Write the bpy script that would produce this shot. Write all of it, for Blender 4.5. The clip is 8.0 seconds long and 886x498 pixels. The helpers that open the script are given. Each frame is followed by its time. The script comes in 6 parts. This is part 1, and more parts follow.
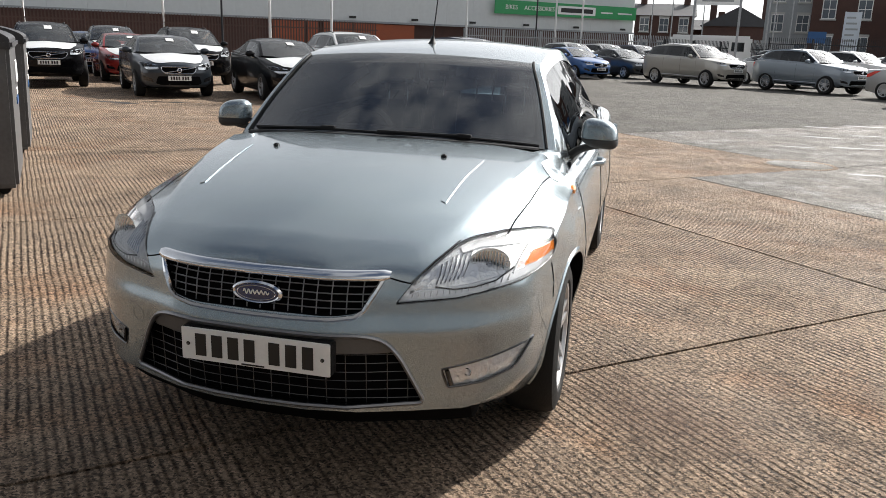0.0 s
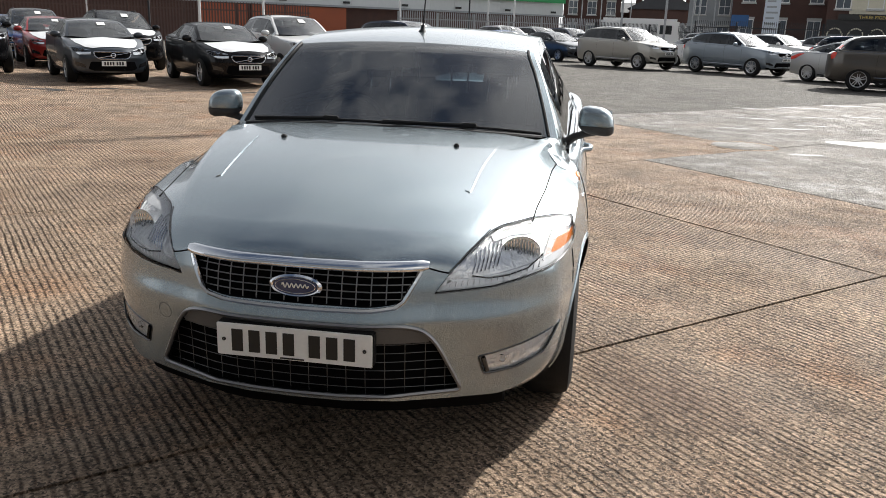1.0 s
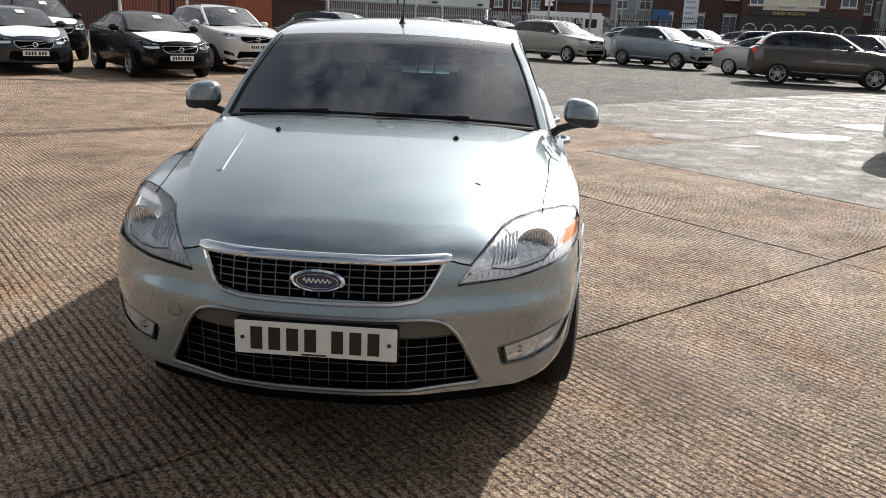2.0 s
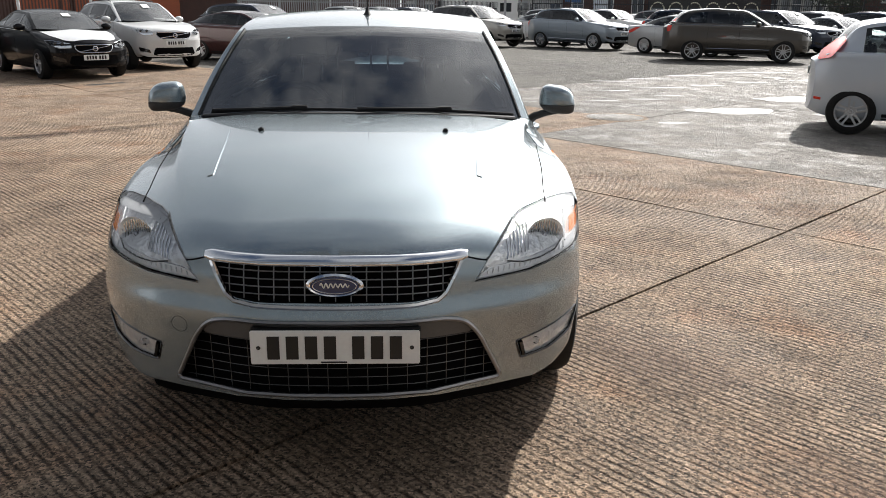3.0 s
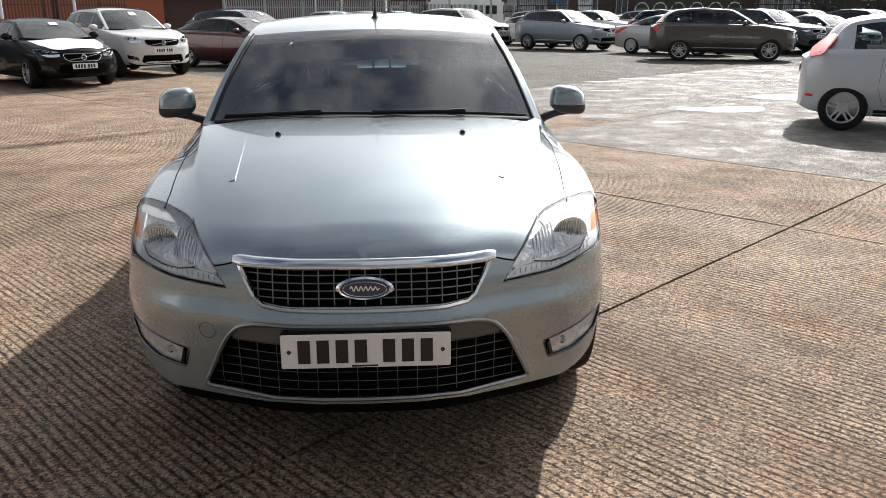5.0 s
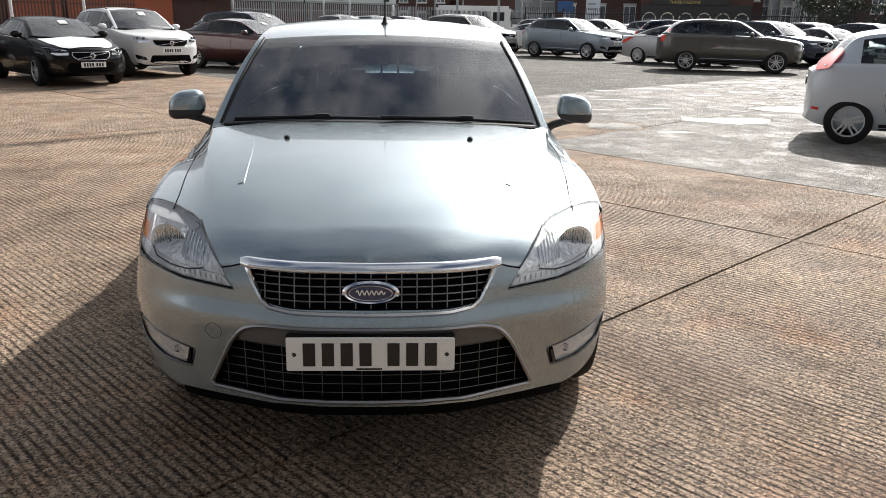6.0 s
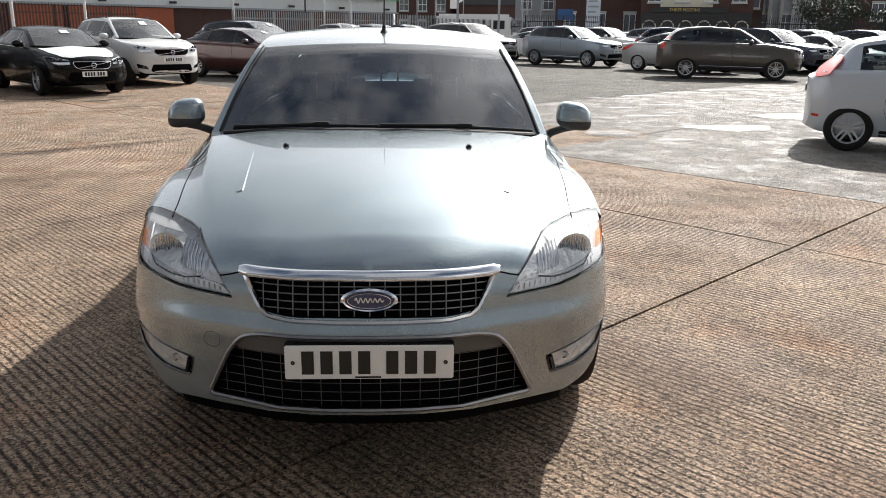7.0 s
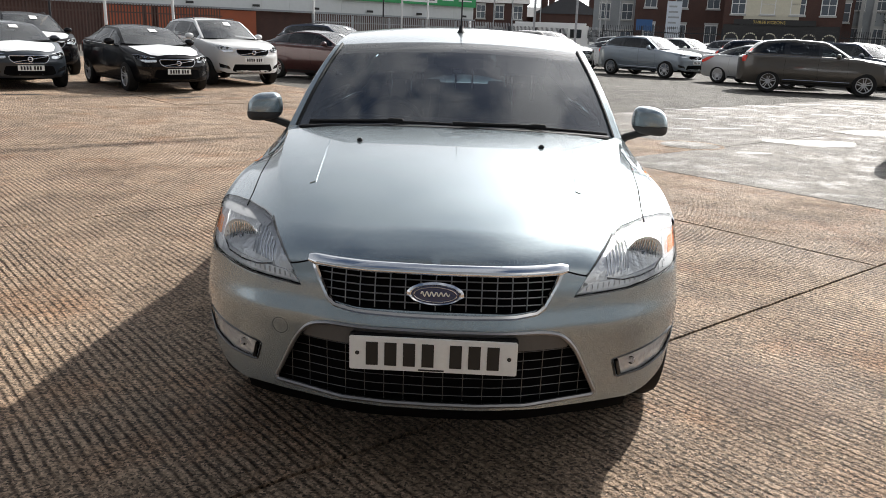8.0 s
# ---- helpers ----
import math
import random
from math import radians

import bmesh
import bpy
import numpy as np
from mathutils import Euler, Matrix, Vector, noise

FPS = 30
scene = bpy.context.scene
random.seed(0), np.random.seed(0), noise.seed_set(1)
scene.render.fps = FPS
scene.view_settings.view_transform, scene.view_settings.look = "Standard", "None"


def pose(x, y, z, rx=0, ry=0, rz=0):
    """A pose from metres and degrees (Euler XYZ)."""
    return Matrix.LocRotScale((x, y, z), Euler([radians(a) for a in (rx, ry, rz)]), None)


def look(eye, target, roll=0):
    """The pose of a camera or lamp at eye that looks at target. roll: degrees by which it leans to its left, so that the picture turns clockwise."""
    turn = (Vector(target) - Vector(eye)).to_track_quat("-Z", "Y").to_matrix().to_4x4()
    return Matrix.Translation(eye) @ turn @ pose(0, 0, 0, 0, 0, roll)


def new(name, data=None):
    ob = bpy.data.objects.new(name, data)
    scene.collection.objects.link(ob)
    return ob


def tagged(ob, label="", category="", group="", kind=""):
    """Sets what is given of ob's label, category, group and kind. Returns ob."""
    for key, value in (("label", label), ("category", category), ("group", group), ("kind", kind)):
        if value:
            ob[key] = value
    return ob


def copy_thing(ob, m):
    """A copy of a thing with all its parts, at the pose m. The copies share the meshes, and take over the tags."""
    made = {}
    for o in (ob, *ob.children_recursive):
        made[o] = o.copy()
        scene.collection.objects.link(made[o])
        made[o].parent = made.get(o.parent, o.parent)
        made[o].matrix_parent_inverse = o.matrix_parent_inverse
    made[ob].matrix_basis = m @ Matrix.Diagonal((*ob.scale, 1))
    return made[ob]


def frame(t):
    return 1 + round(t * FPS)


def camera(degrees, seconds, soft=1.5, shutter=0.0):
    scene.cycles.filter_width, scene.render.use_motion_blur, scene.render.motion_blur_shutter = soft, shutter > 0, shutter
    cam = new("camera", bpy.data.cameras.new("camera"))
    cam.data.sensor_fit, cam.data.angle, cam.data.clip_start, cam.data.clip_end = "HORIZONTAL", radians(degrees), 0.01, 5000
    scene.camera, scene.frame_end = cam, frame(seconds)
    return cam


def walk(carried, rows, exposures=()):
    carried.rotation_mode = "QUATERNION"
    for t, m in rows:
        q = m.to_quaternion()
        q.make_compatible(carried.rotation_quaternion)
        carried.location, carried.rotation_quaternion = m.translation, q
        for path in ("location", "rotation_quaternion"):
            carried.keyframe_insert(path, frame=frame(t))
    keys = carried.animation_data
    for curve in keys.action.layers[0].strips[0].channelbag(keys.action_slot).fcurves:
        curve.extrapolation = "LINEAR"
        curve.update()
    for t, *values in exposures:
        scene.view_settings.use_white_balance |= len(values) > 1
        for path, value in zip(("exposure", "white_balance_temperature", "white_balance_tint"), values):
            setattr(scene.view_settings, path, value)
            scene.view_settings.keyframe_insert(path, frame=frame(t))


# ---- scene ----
cam = camera(58.3, 8.0, soft=0.7)
PATH = [
    (0, (1.143, -2.201, 1.501), (0.683, -0.321, 0.995), 1.9),
    (0.5, (1.0, -2.216, 1.508), (0.585, -0.329, 0.99), 2.1),
    (1, (0.825, -2.303, 1.52), (0.532, -0.4, 0.98), 1.9),
    (1.5, (0.689, -2.345, 1.51), (0.512, -0.428, 0.966), 2.1),
    (1.7, (0.617, -2.352, 1.513), (0.469, -0.434, 0.965), 2.4),
    (2.8, (0.307, -2.272, 1.494), (0.331, -0.354, 0.927), 1.1),
    (3, (0.235, -2.293, 1.516), (0.313, -0.38, 0.94), 0.7),
    (3.5, (0.117, -2.355, 1.522), (0.292, -0.445, 0.957), 0.5),
    (4, (0.102, -2.32, 1.516), (0.23, -0.406, 0.949), -0.4),
    (4.5, (0.114, -2.284, 1.507), (0.226, -0.37, 0.937), -0.6),
    (6, (0.098, -2.308, 1.518), (0.199, -0.389, 0.962), 1.0),
    (6.5, (0.099, -2.313, 1.519), (0.198, -0.392, 0.974), 1.0),
    (7, (0.106, -2.305, 1.516), (0.204, -0.381, 0.979), 0.8),
    (7.5, (0.111, -2.287, 1.507), (0.167, -0.36, 0.975), 0.9),
    (8, (0.101, -2.31, 1.481), (0.032, -0.381, 0.957), 2.0),
]
walk(cam, [(t, look(eye, target, roll)) for t, eye, target, roll in PATH],
     exposures=[(0, .39), (.5, .44), (1.5, .45), (3, .40), (3.5, .36), (4.5, .53), (6, .56), (7, .55), (8, .54)])


# ---- world, sun ----
SUN_AZ, SUN_EL = 32.0, 36.0      # degrees to the right of +y, degrees up
world = bpy.data.worlds.new("sky")
scene.world = world
world.use_nodes = True
wn, wl = world.node_tree.nodes, world.node_tree.links
wn.clear()
w_out, w_bg, w_sky = wn.new("ShaderNodeOutputWorld"), wn.new("ShaderNodeBackground"), wn.new("ShaderNodeTexSky")
w_sky.sky_type, w_sky.sun_disc = "NISHITA", False
w_sky.sun_elevation, w_sky.sun_rotation = radians(SUN_EL), radians(SUN_AZ)
w_sky.air_density, w_sky.dust_density = 1.0, 1.5
w_bg.inputs["Strength"].default_value = 0.05
# broken white cloud over the whole sky
w_tc, w_map, w_n1, w_ramp, w_mix = (wn.new("ShaderNodeTexCoord"), wn.new("ShaderNodeMapping"), wn.new("ShaderNodeTexNoise"),
                                    wn.new("ShaderNodeValToRGB"), wn.new("ShaderNodeMix"))
w_map.inputs["Scale"].default_value = (1.0, 1.0, 1.6)
w_map.inputs["Location"].default_value = (3.1, 1.7, 0.4)
w_n1.inputs["Scale"].default_value, w_n1.inputs["Detail"].default_value, w_n1.inputs["Roughness"].default_value = 2.3, 8.0, 0.60
w_ramp.color_ramp.elements[0].position, w_ramp.color_ramp.elements[1].position = 0.44, 0.60
w_mix.data_type = "RGBA"
w_cl = wn.new("ShaderNodeMix")          # sunlit cloud: a pale veil that brightens towards the sun like the sky itself
w_cl.data_type, w_cl.blend_type = "RGBA", "ADD"
w_cl.inputs["Factor"].default_value = 1.0
w_cl.inputs["B"].default_value = (2.7, 3.0, 3.5, 1)
wl.new(w_tc.outputs["Generated"], w_map.inputs["Vector"])
wl.new(w_map.outputs["Vector"], w_n1.inputs["Vector"])
wl.new(w_n1.outputs["Fac"], w_ramp.inputs["Fac"])
w_sep, w_low, w_max = wn.new("ShaderNodeSeparateXYZ"), wn.new("ShaderNodeMapRange"), wn.new("ShaderNodeMath")
w_low.interpolation_type, w_max.operation = "SMOOTHSTEP", "MAXIMUM"      # towards the horizon the clouds close up
w_low.inputs["From Min"].default_value, w_low.inputs["From Max"].default_value = 0.55, 0.95
w_low.inputs["To Min"].default_value, w_low.inputs["To Max"].default_value = 0.85, 0.0
wl.new(w_tc.outputs["Generated"], w_sep.inputs[0])
wl.new(w_sep.outputs["Z"], w_low.inputs["Value"])
wl.new(w_ramp.outputs["Color"], w_max.inputs[0]); wl.new(w_low.outputs["Result"], w_max.inputs[1])
wl.new(w_max.outputs[0], w_mix.inputs["Factor"])
wl.new(w_sky.outputs["Color"], w_mix.inputs["A"])
w_bw = wn.new("ShaderNodeRGBToBW")
w_gain = wn.new("ShaderNodeMath")
w_gain.operation = "MULTIPLY"
w_gain.inputs[1].default_value = 2.8
wl.new(w_sky.outputs["Color"], w_bw.inputs["Color"])
wl.new(w_bw.outputs["Val"], w_gain.inputs[0])
wl.new(w_gain.outputs[0], w_cl.inputs["A"])
# the veiled glow that thin cloud shows all round the sun
w_dir, w_dot, w_pow, w_amp, w_glow = (wn.new("ShaderNodeVectorMath"), wn.new("ShaderNodeVectorMath"), wn.new("ShaderNodeMath"),
                                      wn.new("ShaderNodeMath"), wn.new("ShaderNodeMix"))
w_dir.operation, w_dot.operation, w_pow.operation, w_amp.operation = "NORMALIZE", "DOT_PRODUCT", "POWER", "MULTIPLY"
w_dot.inputs[1].default_value = (math.sin(radians(SUN_AZ)) * math.cos(radians(SUN_EL)), math.cos(radians(SUN_AZ)) * math.cos(radians(SUN_EL)), math.sin(radians(SUN_EL)))
w_pow.inputs[1].default_value, w_pow.use_clamp = 12.0, True
w_amp.inputs[1].default_value = 26.0
w_glow.data_type, w_glow.blend_type = "RGBA", "ADD"
w_glow.inputs["Factor"].default_value = 1.0
wl.new(w_tc.outputs["Generated"], w_dir.inputs[0])
wl.new(w_dir.outputs["Vector"], w_dot.inputs[0])
wl.new(w_dot.outputs["Value"], w_pow.inputs[0])
wl.new(w_pow.outputs[0], w_amp.inputs[0])
wl.new(w_cl.outputs["Result"], w_mix.inputs["B"])
wl.new(w_mix.outputs["Result"], w_glow.inputs["A"]); wl.new(w_amp.outputs[0], w_glow.inputs["B"])
wl.new(w_glow.outputs["Result"], w_bg.inputs["Color"])
wl.new(w_bg.outputs["Background"], w_out.inputs["Surface"])

sun_data = bpy.data.lights.new("sun", "SUN")
sun_data.energy, sun_data.angle, sun_data.color = 5.0, radians(0.55), (1.0, 0.965, 0.91)
sun = new("sun", sun_data)
az, el = radians(SUN_AZ), radians(SUN_EL)
sun.matrix_world = look((20 * math.sin(az), 20 * math.cos(az), 20 * math.tan(el)), (0, 0, 0))


# ---- materials ----
def mat(name, color, rough=0.5, metal=0.0, coat=0.0, vary=0.0, scale=8.0, bump=0.0, bscale=60.0, spec=0.5, trans=0.0, emit=0.0, random_tint=0.0):
    m = bpy.data.materials.new(name)
    m.use_nodes = True
    n, l = m.node_tree.nodes, m.node_tree.links
    b = n["Principled BSDF"]
    b.inputs["Base Color"].default_value = (*color, 1)
    b.inputs["Roughness"].default_value, b.inputs["Metallic"].default_value = rough, metal
    b.inputs["Coat Weight"].default_value, b.inputs["Coat Roughness"].default_value = coat, 0.03
    b.inputs["Specular IOR Level"].default_value, b.inputs["Transmission Weight"].default_value = spec, trans
    if emit:
        b.inputs["Emission Color"].default_value, b.inputs["Emission Strength"].default_value = (*color, 1), emit
    tc = n.new("ShaderNodeTexCoord")
    if vary:
        t1, t2 = n.new("ShaderNodeTexNoise"), n.new("ShaderNodeTexNoise")
        t1.inputs["Scale"].default_value, t1.inputs["Detail"].default_value = scale, 6
        t2.inputs["Scale"].default_value, t2.inputs["Detail"].default_value = scale * 9, 3
        add, mr, hsv = n.new("ShaderNodeMath"), n.new("ShaderNodeMapRange"), n.new("ShaderNodeHueSaturation")
        for t in (t1, t2):
            l.new(tc.outputs["Object"], t.inputs["Vector"])
        l.new(t1.outputs["Fac"], add.inputs[0]); l.new(t2.outputs["Fac"], add.inputs[1])
        mr.inputs["From Min"].default_value, mr.inputs["From Max"].default_value = 0.6, 1.4
        mr.inputs["To Min"].default_value, mr.inputs["To Max"].default_value = 1 - vary, 1 + vary
        l.new(add.outputs[0], mr.inputs["Value"])
        l.new(mr.outputs["Result"], hsv.inputs["Value"])
        hsv.inputs["Color"].default_value = (*color, 1)
        l.new(hsv.outputs["Color"], b.inputs["Base Color"])
        r2 = n.new("ShaderNodeMapRange")
        r2.inputs["To Min"].default_value, r2.inputs["To Max"].default_value = max(0.02, rough * 0.8), min(1, rough * 1.2)
        l.new(t1.outputs["Fac"], r2.inputs["Value"]); l.new(r2.outputs["Result"], b.inputs["Roughness"])
        if random_tint:
            oi, m2 = n.new("ShaderNodeObjectInfo"), n.new("ShaderNodeMapRange")
            m2.inputs["To Min"].default_value, m2.inputs["To Max"].default_value = 1 - random_tint, 1 + random_tint
            h2 = n.new("ShaderNodeHueSaturation")
            l.new(oi.outputs["Random"], m2.inputs["Value"]); l.new(m2.outputs["Result"], h2.inputs["Value"])
            l.new(hsv.outputs["Color"], h2.inputs["Color"]); l.new(h2.outputs["Color"], b.inputs["Base Color"])
    if bump:
        t3, bp = n.new("ShaderNodeTexNoise"), n.new("ShaderNodeBump")
        t3.inputs["Scale"].default_value, t3.inputs["Detail"].default_value = bscale, 4
        bp.inputs["Strength"].default_value, bp.inputs["Distance"].default_value = bump, 0.01
        l.new(tc.outputs["Object"], t3.inputs["Vector"])
        l.new(t3.outputs["Fac"], bp.inputs["Height"]); l.new(bp.outputs["Normal"], b.inputs["Normal"])
    return m


def paint(name, color, metal=0.55, rough=0.38, dusty=0.16):
    """Car paint: flakes under a clear coat, with a film of road dust."""
    m = mat(name, color, rough, metal, coat=0.9)
    n, l = m.node_tree.nodes, m.node_tree.links
    b = n["Principled BSDF"]
    tc, vo, ns = n.new("ShaderNodeTexCoord"), n.new("ShaderNodeTexVoronoi"), n.new("ShaderNodeTexNoise")
    vo.inputs["Scale"].default_value, ns.inputs["Scale"].default_value, ns.inputs["Detail"].default_value = 900, 3.0, 6
    l.new(tc.outputs["Object"], vo.inputs["Vector"]); l.new(tc.outputs["Object"], ns.inputs["Vector"])
    mx = n.new("ShaderNodeMix"); mx.data_type = "RGBA"; mx.blend_type = "MULTIPLY"
    mx.inputs["Factor"].default_value = 0.04
    mx.inputs["A"].default_value = (*color, 1)
    l.new(vo.outputs["Color"], mx.inputs["B"])
    dust, mr = n.new("ShaderNodeMix"), n.new("ShaderNodeMapRange")
    dust.data_type = "RGBA"
    dust.inputs["B"].default_value = (0.30, 0.27, 0.23, 1)
    mr.inputs["From Min"].default_value, mr.inputs["From Max"].default_value, mr.inputs["To Max"].default_value = 0.45, 0.75, dusty
    l.new(ns.outputs["Fac"], mr.inputs["Value"]); l.new(mr.outputs["Result"], dust.inputs["Factor"])
    l.new(mx.outputs["Result"], dust.inputs["A"]); l.new(dust.outputs["Result"], b.inputs["Base Color"])
    cr = n.new("ShaderNodeMapRange")
    cr.inputs["From Min"].default_value, cr.inputs["From Max"].default_value = 0.4, 0.75
    cr.inputs["To Min"].default_value, cr.inputs["To Max"].default_value = 0.03, 0.12
    l.new(ns.outputs["Fac"], cr.inputs["Value"]); l.new(cr.outputs["Result"], b.inputs["Coat Roughness"])
    return m


def glass(name, tint, rough=0.0, ior=1.52, dust=0.0):
    """Thin car glass: a tinted sheet that lets light through and mirrors at its surface."""
    m = bpy.data.materials.new(name)
    m.use_nodes = True
    n, l = m.node_tree.nodes, m.node_tree.links
    n.clear()
    out, mix, tr, gl, fr = (n.new("ShaderNodeOutputMaterial"), n.new("ShaderNodeMixShader"), n.new("ShaderNodeBsdfTransparent"),
                            n.new("ShaderNodeBsdfGlossy"), n.new("ShaderNodeFresnel"))
    tr.inputs["Color"].default_value = (*tint, 1)
    gl.inputs["Roughness"].default_value = rough
    fr.inputs["IOR"].default_value = ior
    l.new(fr.outputs["Fac"], mix.inputs["Fac"]); l.new(tr.outputs["BSDF"], mix.inputs[1]); l.new(gl.outputs["BSDF"], mix.inputs[2])
    last = mix.outputs["Shader"]
    if dust:
        m2, df, tl, m3, ns, tc, mr = (n.new("ShaderNodeMixShader"), n.new("ShaderNodeBsdfDiffuse"), n.new("ShaderNodeBsdfTranslucent"),
                                      n.new("ShaderNodeMixShader"), n.new("ShaderNodeTexNoise"), n.new("ShaderNodeTexCoord"), n.new("ShaderNodeMapRange"))
        df.inputs["Color"].default_value = tl.inputs["Color"].default_value = (0.75, 0.77, 0.78, 1)
        ns.inputs["Scale"].default_value, ns.inputs["Detail"].default_value = 2.5, 7
        mr.inputs["From Min"].default_value, mr.inputs["From Max"].default_value = 0.3, 0.75
        mr.inputs["To Min"].default_value, mr.inputs["To Max"].default_value = dust * 0.5, dust * 1.5
        l.new(tc.outputs["Object"], ns.inputs["Vector"]); l.new(ns.outputs["Fac"], mr.inputs["Value"])
        l.new(df.outputs["BSDF"], m2.inputs[1]); l.new(tl.outputs["BSDF"], m2.inputs[2])
        l.new(mr.outputs["Result"], m3.inputs["Fac"]); l.new(last, m3.inputs[1]); l.new(m2.outputs["Shader"], m3.inputs[2])
        last = m3.outputs["Shader"]
    l.new(last, out.inputs["Surface"])
    return m


M_SILVER = paint("silver_paint", (0.34, 0.40, 0.43), 0.75, 0.27, 0.06)
M_BLACKPLASTIC = mat("black_plastic", (0.014, 0.014, 0.015), 0.55, vary=0.2, scale=30, bump=0.15, bscale=300, spec=0.3)
M_GLOSSBLACK = mat("gloss_black", (0.01, 0.01, 0.011), 0.12, coat=0.5)
# near-black for hollows, gaps and undersides: their deep shade put into the colour
M_CAVITY_SHADE = mat("cavity_shade", (0.004, 0.004, 0.0045), 0.9, spec=0.05)
M_CHROME = mat("chrome", (0.80, 0.81, 0.83), 0.10, 1.0, vary=0.06, scale=20)
M_GRILLE = mat("satin_grille_bar", (0.30, 0.30, 0.31), 0.35, 0.9, vary=0.15, scale=40)
M_REFLECT = mat("lamp_reflector", (0.78, 0.79, 0.80), 0.16, 1.0, vary=0.1, scale=25)
M_LENS = glass("clear_lens", (0.98, 0.985, 0.99), 0.02, ior=1.45)
M_GLASS = glass("windscreen_glass", (0.50, 0.55, 0.55), ior=2.3, dust=0.07)
M_SCREEN = glass("tinted_windscreen_glass", (0.46, 0.58, 0.62), ior=2.8, dust=0.032)
M_SIDE = glass("side_glass", (0.45, 0.50, 0.50), ior=1.7)
M_DUSK = glass("smoked_glass", (0.20, 0.22, 0.22), ior=1.7)
M_TINT = glass("privacy_glass", (0.10, 0.11, 0.12), ior=1.7)
M_AMBER = mat("amber_lens", (0.75, 0.22, 0.02), 0.2, coat=0.6)
M_RED = mat("red_lens", (0.72, 0.035, 0.015), 0.25, coat=0.25)
M_TYRE = mat("tyre_rubber", (0.014, 0.0135, 0.013), 0.75, vary=0.25, scale=20, bump=0.2, bscale=120, spec=0.25)
M_ALLOY = mat("alloy_wheel", (0.55, 0.55, 0.56), 0.32, 0.6, vary=0.12, scale=14)
M_BRAKE = mat("brake_disc", (0.05, 0.048, 0.045), 0.55, 0.5, vary=0.3, scale=20)
M_PLATE = mat("white_plate", (0.84, 0.84, 0.82), 0.35, vary=0.05, scale=12)
M_INK = mat("black_ink", (0.012, 0.012, 0.012), 0.4)
M_FABRIC = mat("charcoal_fabric", (0.026, 0.027, 0.029), 0.9, vary=0.3, scale=40, bump=0.3, bscale=400, spec=0.1)
M_TRIM = mat("grey_trim", (0.06, 0.06, 0.062), 0.7, vary=0.2, scale=30)
M_LINER = mat("headlining", (0.28, 0.28, 0.27), 0.9, vary=0.1, scale=20)
M_FILM = mat("protective_film", (0.66, 0.67, 0.68), 0.35, vary=0.06, scale=3)
M_WHITE = mat("white_film", (0.80, 0.80, 0.79), 0.5, vary=0.04, scale=6)
M_BADGE = mat("blue_enamel", (0.012, 0.028, 0.10), 0.2, coat=0.8)


# ---- mesh helpers ----
def bm_mesh(bm, name, material, smooth=None):
    """One mesh from a bmesh; smooth: the angle in degrees up to which edges are shaded smooth."""
    bmesh.ops.recalc_face_normals(bm, faces=bm.faces)
    if smooth is not None:
        lim = radians(smooth)
        for f in bm.faces:
            f.smooth = True
        for e in bm.edges:
            if len(e.link_faces) == 2 and e.calc_face_angle(0) > lim:
                e.smooth = False
    me = bpy.data.meshes.new(name)
    bm.to_mesh(me)
    bm.free()
    for m in (material if isinstance(material, (list, tuple)) else [material]):
        me.materials.append(m)
    return me


def part(name, bm, material, parent=None, label="", smooth=35, m=None):
    ob = new(name, bm_mesh(bm, name, material, smooth))
    if parent is not None:
        ob.parent = parent
    if m is not None:
        ob.matrix_basis = m
    if label:
        ob["label"] = label
    return ob


def thing(name, label, category, group="", kind="", m=None):
    ob = new(name)
    ob.empty_display_size = 0.2
    if m is not None:
        ob.matrix_basis = m
    return tagged(ob, label, category, group, kind)


def box(bm, lo, hi, bevel=0.0, m=None):
    """Adds a box with rounded edges."""
    t = bmesh.new()
    bmesh.ops.create_cube(t, size=1)
    for v in t.verts:
        v.co = Vector([lo[i] + (hi[i] - lo[i]) * (v.co[i] + 0.5) for i in range(3)])
    if bevel:
        bmesh.ops.bevel(t, geom=t.edges[:], offset=bevel, segments=2, affect="EDGES", clamp_overlap=True)
    return merge(bm, t, m)


def merge(bm, t, m=None, mat_index=None):
    """Moves the faces of t into bm."""
    ids = [bm.verts.new(m @ v.co if m is not None else v.co) for v in t.verts]
    t.verts.index_update()
    for f in t.faces:
        try:
            g = bm.faces.new([ids[v.index] for v in f.verts])
            g.material_index = f.material_index if mat_index is None else mat_index
        except ValueError:
            pass
    t.free()
    return bm


def boxed(lo, hi, bevel=0.0, m=None):
    return box(bmesh.new(), lo, hi, bevel, m)


